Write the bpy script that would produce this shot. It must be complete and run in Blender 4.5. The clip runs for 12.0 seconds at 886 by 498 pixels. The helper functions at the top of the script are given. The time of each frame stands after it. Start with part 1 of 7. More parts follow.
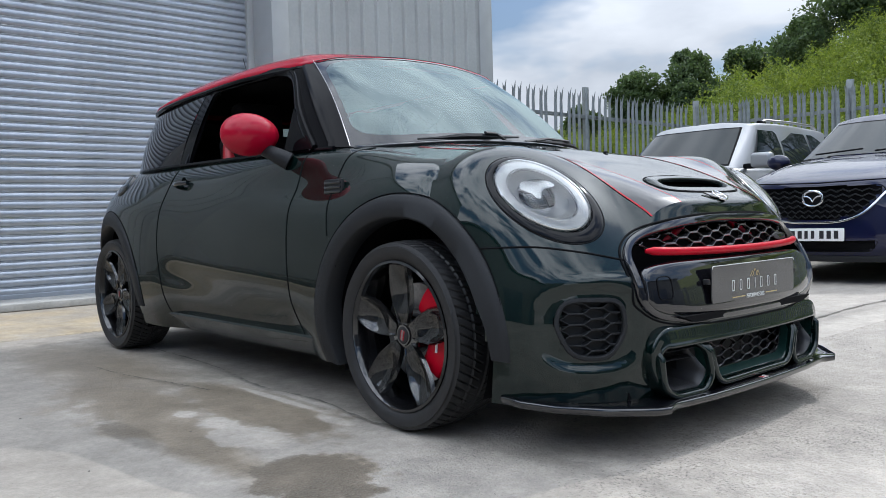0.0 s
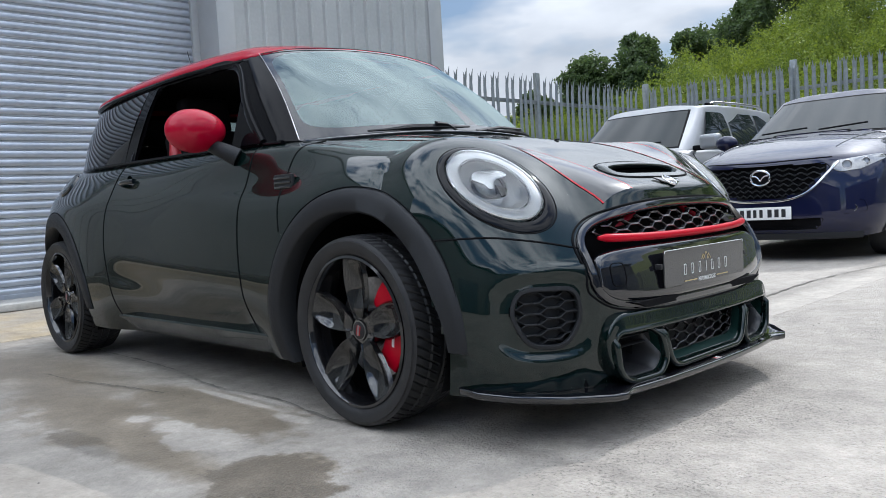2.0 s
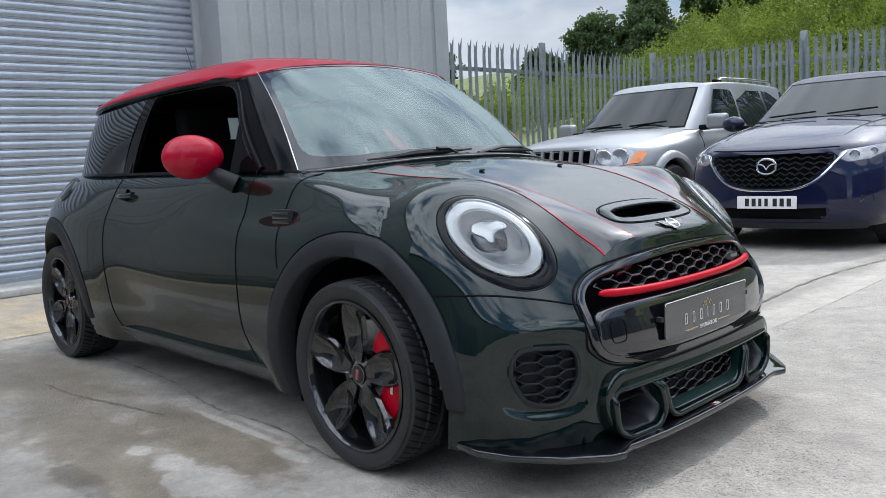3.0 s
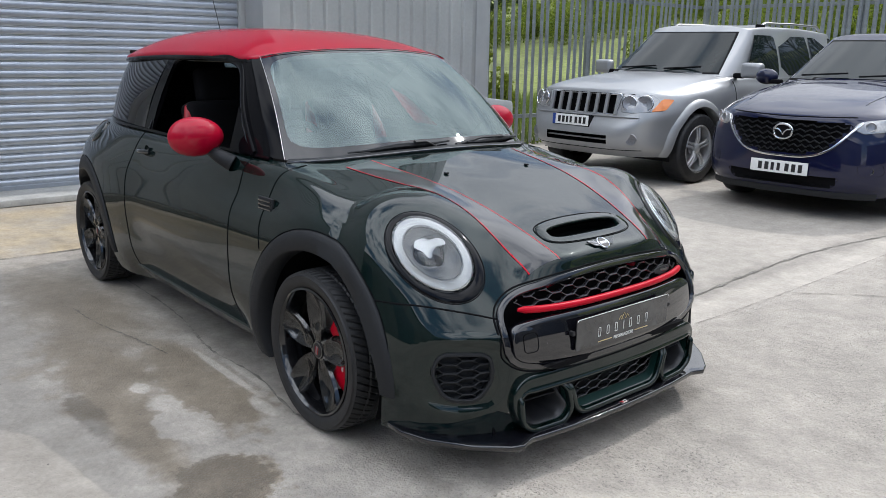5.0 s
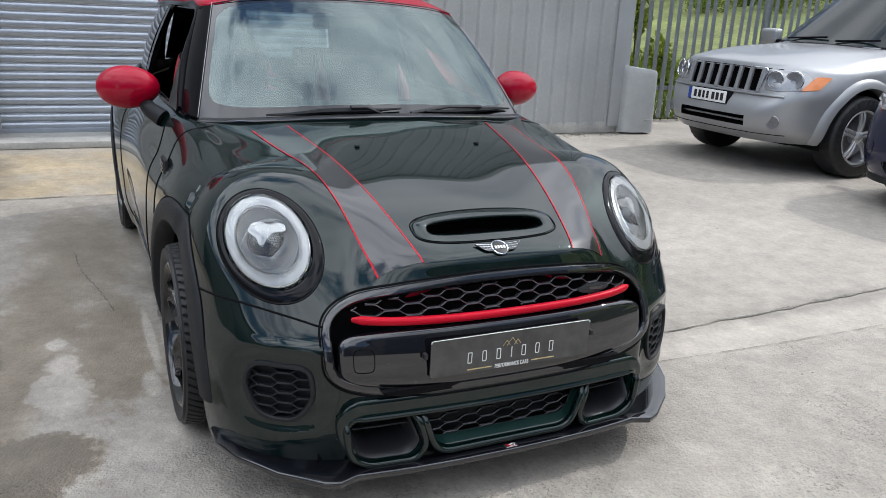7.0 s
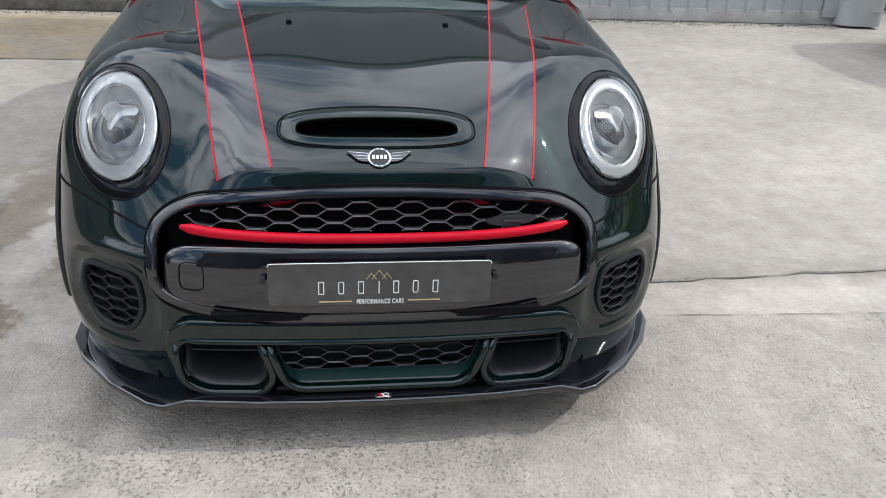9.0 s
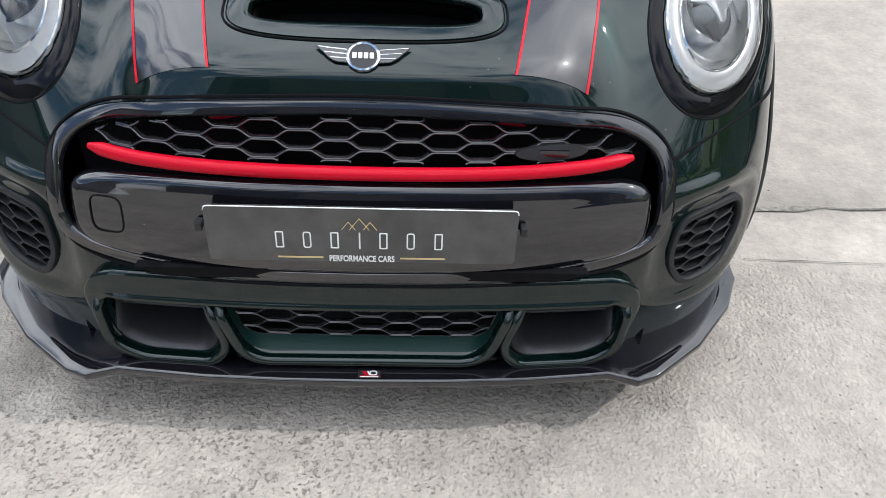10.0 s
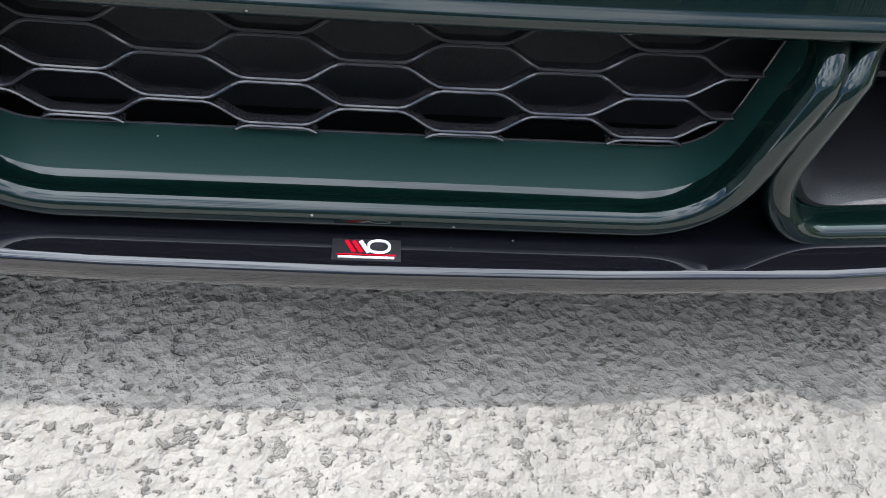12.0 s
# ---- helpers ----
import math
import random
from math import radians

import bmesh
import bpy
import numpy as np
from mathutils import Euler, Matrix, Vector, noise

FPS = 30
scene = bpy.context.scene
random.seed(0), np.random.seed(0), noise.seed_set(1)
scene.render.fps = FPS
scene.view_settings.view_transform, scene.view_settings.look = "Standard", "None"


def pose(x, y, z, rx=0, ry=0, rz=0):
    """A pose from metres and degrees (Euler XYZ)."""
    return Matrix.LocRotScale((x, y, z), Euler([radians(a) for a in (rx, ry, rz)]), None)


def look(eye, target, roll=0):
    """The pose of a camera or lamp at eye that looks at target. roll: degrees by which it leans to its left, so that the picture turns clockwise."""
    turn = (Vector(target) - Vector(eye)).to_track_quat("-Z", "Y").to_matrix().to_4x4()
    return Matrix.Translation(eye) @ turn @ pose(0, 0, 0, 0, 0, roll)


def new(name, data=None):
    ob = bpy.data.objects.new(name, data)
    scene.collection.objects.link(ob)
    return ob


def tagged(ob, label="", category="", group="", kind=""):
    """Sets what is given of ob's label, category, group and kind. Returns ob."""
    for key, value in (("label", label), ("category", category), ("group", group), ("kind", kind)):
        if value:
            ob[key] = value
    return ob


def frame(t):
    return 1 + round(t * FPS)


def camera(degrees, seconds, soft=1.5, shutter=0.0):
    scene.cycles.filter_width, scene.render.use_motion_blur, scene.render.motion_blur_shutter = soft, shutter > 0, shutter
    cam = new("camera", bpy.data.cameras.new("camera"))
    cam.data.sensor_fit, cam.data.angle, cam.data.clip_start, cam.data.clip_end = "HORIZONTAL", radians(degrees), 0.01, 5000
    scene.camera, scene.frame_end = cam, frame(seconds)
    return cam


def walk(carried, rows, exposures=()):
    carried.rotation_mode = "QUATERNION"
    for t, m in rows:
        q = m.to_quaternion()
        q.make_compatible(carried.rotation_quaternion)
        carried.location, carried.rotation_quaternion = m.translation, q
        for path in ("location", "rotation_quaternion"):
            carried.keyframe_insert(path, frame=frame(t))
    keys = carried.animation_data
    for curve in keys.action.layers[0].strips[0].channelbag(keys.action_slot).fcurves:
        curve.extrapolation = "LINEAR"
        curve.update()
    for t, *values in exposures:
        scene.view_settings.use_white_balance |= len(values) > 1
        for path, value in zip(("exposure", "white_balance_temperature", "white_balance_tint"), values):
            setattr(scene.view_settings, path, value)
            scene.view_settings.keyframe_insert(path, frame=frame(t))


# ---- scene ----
cam = camera(58.0, 12.0, soft=0.6)
PATH = [
    (0, (1.987, -2.393, 0.674), (0.491, -1.067, 0.594), -1.6),
    (0.5, (1.986, -2.393, 0.674), (0.502, -1.054, 0.59), -1.5),
    (1, (1.981, -2.392, 0.672), (0.517, -1.032, 0.583), -1.8),
    (1.5, (1.978, -2.384, 0.676), (0.535, -1.002, 0.577), -2.3),
    (2, (1.981, -2.372, 0.686), (0.559, -0.971, 0.572), -3.3),
    (2.5, (1.994, -2.362, 0.71), (0.577, -0.959, 0.556), -3.6),
    (3, (1.966, -2.319, 0.965), (0.54, -0.935, 0.738), -2.9),
    (5, (2.412, -2.265, 1.382), (0.934, -1.007, 0.901), 1.0),
    (5.5, (2.431, -1.976, 1.377), (0.909, -0.787, 0.859), 1.8),
    (6, (2.497, -1.718, 1.382), (0.916, -0.624, 0.834), 2.4),
    (6.5, (2.573, -1.421, 1.383), (0.92, -0.446, 0.819), 2.7),
    (8.5, (2.527, -0.331, 1.384), (0.72, 0.055, 0.618), 3.1),
    (9, (2.404, -0.107, 1.35), (0.628, 0.162, 0.472), 2.9),
    (9.5, (2.219, 0.099, 1.34), (0.491, 0.23, 0.342), 2.4),
    (10, (1.858, 0.085, 1.232), (0.248, 0.160, 0.049), 2.6),
    (10.5, (1.518, 0.048, 0.993), (0.066, 0.089, -0.381), 2.1),
    (11, (1.214, 0.039, 0.692), (-0.167, 0.076, -0.754), 3.1),
    (11.5, (1.132, 0.017, 0.510), (-0.265, 0.165, -0.913), 5.5),
    (12, (1.144, 0.014, 0.475), (-0.336, 0.176, -0.860), 6.1),
]
walk(cam, [(t, look(eye, target, roll)) for t, eye, target, roll in PATH], [(0, -0.02, 5980, 9), (2, 0.03, 5980, 9), (3, -0.02, 5980, 9), (5, -0.10, 6200, 10), (9.5, 0.02, 6250, 10), (10, 0.2, 6250, 10), (10.5, 0.32, 6300, 10), (11, 0.58, 6200, 9), (11.5, 0.75, 6100, 9), (12, 0.78, 6050, 9)])

# ---- world, sun ----
SUN = Vector((0.045, 1.0, 1.0)).normalized()


def make_world():
    w = bpy.data.worlds.new("sky")
    scene.world = w
    w.use_nodes = True
    nt = w.node_tree
    nt.nodes.clear()
    out = nt.nodes.new("ShaderNodeOutputWorld")
    bg = nt.nodes.new("ShaderNodeBackground")
    sky = nt.nodes.new("ShaderNodeTexSky")
    sky.sky_type = "NISHITA"
    sky.sun_disc = False
    sky.sun_elevation = math.asin(SUN.z)
    sky.sun_rotation = math.atan2(SUN.x, SUN.y)
    geo = nt.nodes.new("ShaderNodeTexCoord")
    mp = nt.nodes.new("ShaderNodeMapping")
    mp.inputs["Scale"].default_value = (1.0, 1.0, 2.6)
    mp.inputs["Location"].default_value = (0.35, 0.2, 0.1)
    noi = nt.nodes.new("ShaderNodeTexNoise")
    noi.inputs["Scale"].default_value = 2.1
    noi.inputs["Detail"].default_value = 5
    noi.inputs["Roughness"].default_value = 0.58
    ramp = nt.nodes.new("ShaderNodeValToRGB")
    ramp.color_ramp.elements[0].position = 0.43
    ramp.color_ramp.elements[1].position = 0.54
    shade = nt.nodes.new("ShaderNodeTexNoise")
    shade.inputs["Scale"].default_value = 4.3
    shade.inputs["Detail"].default_value = 7
    cramp = nt.nodes.new("ShaderNodeValToRGB")
    cramp.color_ramp.elements[0].position = 0.3
    cramp.color_ramp.elements[0].color = (6.4, 6.8, 7.5, 1)
    cramp.color_ramp.elements[1].position = 0.62
    cramp.color_ramp.elements[1].color = (10.6, 10.8, 11.2, 1)
    mix = nt.nodes.new("ShaderNodeMix")
    mix.data_type = "RGBA"
    lk = nt.links.new
    lk(geo.outputs["Generated"], mp.inputs["Vector"])
    lk(mp.outputs["Vector"], noi.inputs["Vector"])
    lk(mp.outputs["Vector"], shade.inputs["Vector"])
    # fewer clouds on the side away from the sun
    side = nt.nodes.new("ShaderNodeSeparateXYZ")
    lk(geo.outputs["Generated"], side.inputs["Vector"])
    thin = nt.nodes.new("ShaderNodeMapRange")
    for key, v in zip(("From Min", "From Max", "To Min", "To Max"), (-0.8, 0.5, -0.02, 0.02)):
        thin.inputs[key].default_value = v
    lk(side.outputs["Y"], thin.inputs["Value"])
    cover = nt.nodes.new("ShaderNodeMath")
    lk(noi.outputs["Fac"], cover.inputs[0])
    lk(thin.outputs["Result"], cover.inputs[1])
    # a closed thin sheet of cloud overhead
    top = nt.nodes.new("ShaderNodeMapRange")
    for key, v in zip(("From Min", "From Max", "To Min", "To Max"), (0.45, 0.85, 0.0, 0.06)):
        top.inputs[key].default_value = v
    lk(side.outputs["Z"], top.inputs["Value"])
    closed = nt.nodes.new("ShaderNodeMath")
    lk(cover.outputs[0], closed.inputs[0])
    lk(top.outputs["Result"], closed.inputs[1])
    low = nt.nodes.new("ShaderNodeMapRange")
    for key, v in zip(("From Min", "From Max", "To Min", "To Max"), (0.05, 0.45, -0.055, 0.0)):
        low.inputs[key].default_value = v
    lk(side.outputs["Z"], low.inputs["Value"])
    broken = nt.nodes.new("ShaderNodeMath")
    lk(closed.outputs[0], broken.inputs[0])
    lk(low.outputs["Result"], broken.inputs[1])
    lk(broken.outputs[0], ramp.inputs["Fac"])
    lk(shade.outputs["Fac"], cramp.inputs["Fac"])
    lk(ramp.outputs["Color"], mix.inputs["Factor"])
    lk(sky.outputs["Color"], mix.inputs["A"])
    lk(cramp.outputs["Color"], mix.inputs["B"])
    # thin cloud glows round the sun
    dot = nt.nodes.new("ShaderNodeVectorMath")
    dot.operation = "DOT_PRODUCT"
    dot.inputs[1].default_value = SUN
    lk(geo.outputs["Generated"], dot.inputs[0])
    near = nt.nodes.new("ShaderNodeMapRange")
    near.interpolation_type = "SMOOTHSTEP"
    for key, v in zip(("From Min", "From Max", "To Min", "To Max"), (0.75, 1.0, 0.140, 0.20)):
        near.inputs[key].default_value = v
    lk(dot.outputs["Value"], near.inputs["Value"])
    # the sky overhead is brighter than near the horizon
    sep = nt.nodes.new("ShaderNodeSeparateXYZ")
    lk(geo.outputs["Generated"], sep.inputs["Vector"])
    high = nt.nodes.new("ShaderNodeMapRange")
    for key, v in zip(("From Min", "From Max", "To Min", "To Max"), (0.15, 0.9, 0.66, 1.62)):
        high.inputs[key].default_value = v
    lk(sep.outputs["Z"], high.inputs["Value"])
    both = nt.nodes.new("ShaderNodeMath")
    both.operation = "MULTIPLY"
    lk(near.outputs["Result"], both.inputs[0])
    # clouds facing the sun are the brighter ones
    front_lit = nt.nodes.new("ShaderNodeMapRange")
    for key, v in zip(("From Min", "From Max", "To Min", "To Max"), (-0.6, 0.55, 1.55, 0.82)):
        front_lit.inputs[key].default_value = v
    lk(side.outputs["Y"], front_lit.inputs["Value"])
    lit = nt.nodes.new("ShaderNodeMath")
    lit.operation = "MULTIPLY"
    lk(high.outputs["Result"], lit.inputs[0])
    lk(front_lit.outputs["Result"], lit.inputs[1])
    lk(lit.outputs[0], both.inputs[1])
    lk(mix.outputs["Result"], bg.inputs["Color"])
    lk(both.outputs[0], bg.inputs["Strength"])
    lk(bg.outputs["Background"], out.inputs["Surface"])


make_world()
sun = new("sun", bpy.data.lights.new("sun", "SUN"))
sun.data.energy, sun.data.angle, sun.data.color = 1.9, radians(0.53), (1.0, 0.955, 0.90)
sun.matrix_world = look(SUN * 30, (0, 0, 0))


# ---- materials ----
def mat(name, color, rough=0.5, metal=0.0, coat=0.0, spec=0.5, grain=0.0, grain_scale=60.0, bump=0.0, bump_scale=200.0, stain=0.0, stain_scale=3.0, island=0.0, coat_ior=1.5, dust=0.0):
    """A principled material with colour variation at two scales and fine relief."""
    m = bpy.data.materials.new(name)
    m.use_nodes = True
    nt = m.node_tree
    p = nt.nodes["Principled BSDF"]
    p.inputs["Base Color"].default_value = (*color, 1)
    p.inputs["Roughness"].default_value = rough
    p.inputs["Metallic"].default_value = metal
    p.inputs["Coat Weight"].default_value = coat
    p.inputs["Coat Roughness"].default_value = 0.02
    p.inputs["Coat IOR"].default_value = coat_ior
    p.inputs["Specular IOR Level"].default_value = spec
    lk = nt.links.new
    tc = nt.nodes.new("ShaderNodeTexCoord")
    value = None
    for amount, scale in ((grain, grain_scale), (stain, stain_scale)):
        if amount:
            n = nt.nodes.new("ShaderNodeTexNoise")
            n.inputs["Scale"].default_value = scale
            n.inputs["Detail"].default_value = 6
            lk(tc.outputs["Object"], n.inputs["Vector"])
            r = nt.nodes.new("ShaderNodeMapRange")
            r.inputs["From Min"].default_value, r.inputs["From Max"].default_value = 0.3, 0.7
            r.inputs["To Min"].default_value, r.inputs["To Max"].default_value = 1 - amount, 1 + amount
            lk(n.outputs["Fac"], r.inputs["Value"])
            if value is None:
                value = r.outputs["Result"]
            else:
                mu = nt.nodes.new("ShaderNodeMath")
                mu.operation = "MULTIPLY"
                lk(value, mu.inputs[0])
                lk(r.outputs["Result"], mu.inputs[1])
                value = mu.outputs[0]
    if island:
        oi = nt.nodes.new("ShaderNodeObjectInfo")
        r = nt.nodes.new("ShaderNodeMapRange")
        r.inputs["To Min"].default_value, r.inputs["To Max"].default_value = 1 - island, 1 + island
        lk(oi.outputs["Random"], r.inputs["Value"])
        if value is None:
            value = r.outputs["Result"]
        else:
            mu = nt.nodes.new("ShaderNodeMath")
            mu.operation = "MULTIPLY"
            lk(value, mu.inputs[0])
            lk(r.outputs["Result"], mu.inputs[1])
            value = mu.outputs[0]
    if value is not None:
        hs = nt.nodes.new("ShaderNodeVectorMath")
        hs.operation = "SCALE"
        hs.inputs[0].default_value = color
        lk(value, hs.inputs["Scale"])
        lk(hs.outputs["Vector"], p.inputs["Base Color"])
    if dust:
        # a few pale specks of grit lying on the surface
        vo = nt.nodes.new("ShaderNodeTexVoronoi")
        vo.inputs["Scale"].default_value = 52
        lk(tc.outputs["Object"], vo.inputs["Vector"])
        sp = nt.nodes.new("ShaderNodeSeparateColor")
        lk(vo.outputs["Color"], sp.inputs["Color"])
        lim = nt.nodes.new("ShaderNodeMapRange")
        for key, v in zip(("From Min", "From Max", "To Min", "To Max"), (0.45, 1.0, 0.0, 0.055)):
            lim.inputs[key].default_value = v
        lk(sp.outputs["Red"], lim.inputs["Value"])
        less = nt.nodes.new("ShaderNodeMath")
        less.operation = "LESS_THAN"
        lk(vo.outputs["Distance"], less.inputs[0])
        lk(lim.outputs["Result"], less.inputs[1])
        gm = nt.nodes.new("ShaderNodeMath")
        gm.operation = "MULTIPLY"
        gm.inputs[1].default_value = dust
        lk(less.outputs[0], gm.inputs[0])
        dm = nt.nodes.new("ShaderNodeMix")
        dm.data_type = "RGBA"
        dm.inputs["B"].default_value = (0.75, 0.72, 0.66, 1)
        dm.inputs["A"].default_value = (*color, 1)
        if value is not None:
            lk(hs.outputs["Vector"], dm.inputs["A"])
        lk(gm.outputs[0], dm.inputs["Factor"])
        lk(dm.outputs["Result"], p.inputs["Base Color"])
    if bump:
        n = nt.nodes.new("ShaderNodeTexNoise")
        n.inputs["Scale"].default_value = bump_scale
        n.inputs["Detail"].default_value = 4
        lk(tc.outputs["Object"], n.inputs["Vector"])
        b = nt.nodes.new("ShaderNodeBump")
        b.inputs["Strength"].default_value = bump
        b.inputs["Distance"].default_value = 0.004
        lk(n.outputs["Fac"], b.inputs["Height"])
        lk(b.outputs["Normal"], p.inputs["Normal"])
    return m


def leafy(name, color, seed_scale):
    """Leaves: soft reflecting and letting light through, tone varied from clump to clump."""
    m = bpy.data.materials.new(name)
    m.use_nodes = True
    nt = m.node_tree
    p = nt.nodes["Principled BSDF"]
    out = nt.nodes["Material Output"]
    tc = nt.nodes.new("ShaderNodeTexCoord")
    n = nt.nodes.new("ShaderNodeTexNoise")
    n.inputs["Scale"].default_value, n.inputs["Detail"].default_value = seed_scale, 8
    g = nt.nodes.new("ShaderNodeNewGeometry")
    ad = nt.nodes.new("ShaderNodeMath")
    ad.operation = "MULTIPLY_ADD"
    ad.inputs[1].default_value = 0.35
    r = nt.nodes.new("ShaderNodeValToRGB")
    r.color_ramp.elements[0].position, r.color_ramp.elements[1].position = 0.45, 0.95
    r.color_ramp.elements[0].color = (color[0] * 0.55, color[1] * 0.6, color[2] * 0.7, 1)
    r.color_ramp.elements[1].color = (color[0] * 1.6, color[1] * 1.45, color[2] * 1.2, 1)
    tr = nt.nodes.new("ShaderNodeBsdfTranslucent")
    mx = nt.nodes.new("ShaderNodeMixShader")
    mx.inputs["Fac"].default_value = 0.45
    p.inputs["Roughness"].default_value = 0.6
    lk = nt.links.new
    lk(tc.outputs["Object"], n.inputs["Vector"])
    lk(g.outputs["Random Per Island"], ad.inputs[0])
    lk(n.outputs["Fac"], ad.inputs[2])
    lk(ad.outputs[0], r.inputs["Fac"])
    lk(r.outputs["Color"], p.inputs["Base Color"])
    lk(r.outputs["Color"], tr.inputs["Color"])
    lk(p.outputs["BSDF"], mx.inputs[1])
    lk(tr.outputs["BSDF"], mx.inputs[2])
    lk(mx.outputs["Shader"], out.inputs["Surface"])
    return m


def glass(name, tint, rough=0.0, ior=1.52, sheen=(1, 1, 1)):
    """Thin sheet glass: clear see-through with a mirror sheen by the angle."""
    m = bpy.data.materials.new(name)
    m.use_nodes = True
    nt = m.node_tree
    nt.nodes.remove(nt.nodes["Principled BSDF"])
    out = nt.nodes["Material Output"]
    tr = nt.nodes.new("ShaderNodeBsdfTransparent")
    tr.inputs["Color"].default_value = (*tint, 1)
    gl = nt.nodes.new("ShaderNodeBsdfGlossy")
    gl.inputs["Roughness"].default_value = rough
    gl.inputs["Color"].default_value = (*sheen, 1)
    fr = nt.nodes.new("ShaderNodeFresnel")
    fr.inputs["IOR"].default_value = ior
    mx = nt.nodes.new("ShaderNodeMixShader")
    nt.links.new(fr.outputs["Fac"], mx.inputs["Fac"])
    nt.links.new(tr.outputs["BSDF"], mx.inputs[1])
    nt.links.new(gl.outputs["BSDF"], mx.inputs[2])
    nt.links.new(mx.outputs["Shader"], out.inputs["Surface"])
    return m


PAINT = mat("green_pearl_paint", (0.0021, 0.0088, 0.0076), 0.34, 0.3, 1.0, 0.1, grain=0.25, grain_scale=1200, coat_ior=1.52, dust=0.35)
PAINT.node_tree.nodes["Principled BSDF"].inputs["Specular Tint"].default_value = (0.10, 0.24, 0.22, 1)
# copy of the body paint, lighter and dull; intake's light put into the colour
PAINT_LIFTED = mat("green_lifted_paint", (0.0085, 0.031, 0.027), 0.42, 0.1, 0.0, 0.25, grain=0.15, grain_scale=1200, dust=0.3)
RED = mat("red_paint", (0.36, 0.001, 0.020), 0.5, 0.0, 0.6, 0.05, grain=0.06, grain_scale=500)
RED_SATIN = mat("red_satin", (0.46, 0.002, 0.016), 0.35, 0.0, 0.08, 0.14)
GLOSS = mat("piano_black", (0.005, 0.005, 0.007), 0.06, 0.0, 1.0, 0.3, grain=0.1, grain_scale=200, dust=0.35, coat_ior=1.62)
CLAD = mat("black_plastic", (0.011, 0.012, 0.014), 0.55, 0.0, 0.0, 0.35, grain=0.2, grain_scale=250, bump=0.25, bump_scale=900)
DUCT = mat("grey_plastic", (0.022, 0.022, 0.024), 0.38, 0.0, 0.0, 0.55, grain=0.15, grain_scale=250, bump=0.15, bump_scale=900)
MATT = mat("dark_matt", (0.004, 0.004, 0.005), 0.8, spec=0.12, grain=0.2)
RUBBER = mat("tyre_rubber", (0.013, 0.013, 0.014), 0.55, grain=0.25, grain_scale=40, bump=0.2, bump_scale=300, stain=0.2, stain_scale=8)
CHROME = mat("chrome", (0.75, 0.76, 0.78), 0.08, 1.0)
STEEL = mat("disc_steel", (0.32, 0.32, 0.33), 0.35, 1.0, grain=0.15, grain_scale=90)
SILVER = mat("silver_paint", (0.34, 0.345, 0.35), 0.38, 0.5, 0.6, 0.2, grain=0.05, grain_scale=800, stain=0.05)
BLUE = mat("navy_paint", (0.004, 0.006, 0.032), 0.4, 0.1, 1.0, 0.08, grain=0.15, grain_scale=900)
RIM_SILVER = mat("silver_alloy", (0.60, 0.60, 0.61), 0.3, 0.6, 0.4, grain=0.05)
SILVER_CLAD = mat("silver_cladding", (0.30, 0.305, 0.31), 0.45, 0.3, 0.2, stain=0.06)
WHITE = mat("white_plate", (0.78, 0.78, 0.76), 0.4, grain=0.04)
INK = mat("black_ink", (0.01, 0.01, 0.012), 0.5)
PRINT = mat("white_print", (0.72, 0.72, 0.7), 0.5)
GOLD = mat("gold_print", (0.55, 0.42, 0.2), 0.5)
SMOKE = mat("smoked_plate", (0.045, 0.045, 0.045), 0.22, 0.0, 0.6, grain=0.15, grain_scale=25, stain=0.3, stain_scale=14)
LAMP_SILVER = mat("lamp_silver", (0.34, 0.337, 0.33), 0.38, 0.35, stain=0.2, stain_scale=16)
CLEAR = glass("clear_glass", (0.93, 0.95, 0.95))
FRIT = mat("black_screen_print", (0.004, 0.004, 0.005), 0.06, 0.0, 0.0, 0.07)
SCREEN_PRINT = mat("printed_glass", (0.004, 0.004, 0.005), 0.05, 0.0, 1.0, 0.1, coat_ior=1.55)
SCREEN = glass("windscreen_glass", (0.50, 0.60, 0.59), 0.0, 2.05, (0.84, 1.0, 0.99))
DRL = mat("daylight_ring", (0.43, 0.43, 0.43), 0.25, 0.25, 0.6, stain=0.12, stain_scale=14)
AMBER = mat("amber_lens", (0.75, 0.2, 0.02), 0.2, 0.0, 1.0)
FABRIC = mat("dark_fabric", (0.006, 0.006, 0.007), 0.9, spec=0.15, grain=0.3, grain_scale=300, bump=0.3)
RED_FABRIC = mat("red_leather", (0.30, 0.008, 0.016), 0.5, grain=0.15)
CLADDING = mat("grey_cladding", (0.43, 0.44, 0.43), 0.45, 0.1, 0.0, grain=0.04, grain_scale=30, stain=0.1, stain_scale=1.2)
TRIM = mat("grey_trim", (0.40, 0.41, 0.41), 0.45, 0.1, stain=0.08)
SHUTTER = mat("galvanised_slats", (0.42, 0.45, 0.50), 0.36, 0.7, grain=0.06, grain_scale=20, stain=0.1, stain_scale=1.5)
GALV = mat("galvanised_steel", (0.25, 0.27, 0.275), 0.5, 0.5, grain=0.12, grain_scale=20, stain=0.15, stain_scale=2)
CONCRETE_BLOCK = mat("pale_concrete", (0.42, 0.41, 0.38), 0.85, grain=0.1, grain_scale=40, bump=0.4, stain=0.15, stain_scale=4)


# ---- building helpers ----
def thing(name, label, category, at=(0, 0, 0), group="", kind=""):
    ob = new(name)
    ob.location = at
    ob.empty_display_size = 0.1
    return tagged(ob, label, category, group, kind)


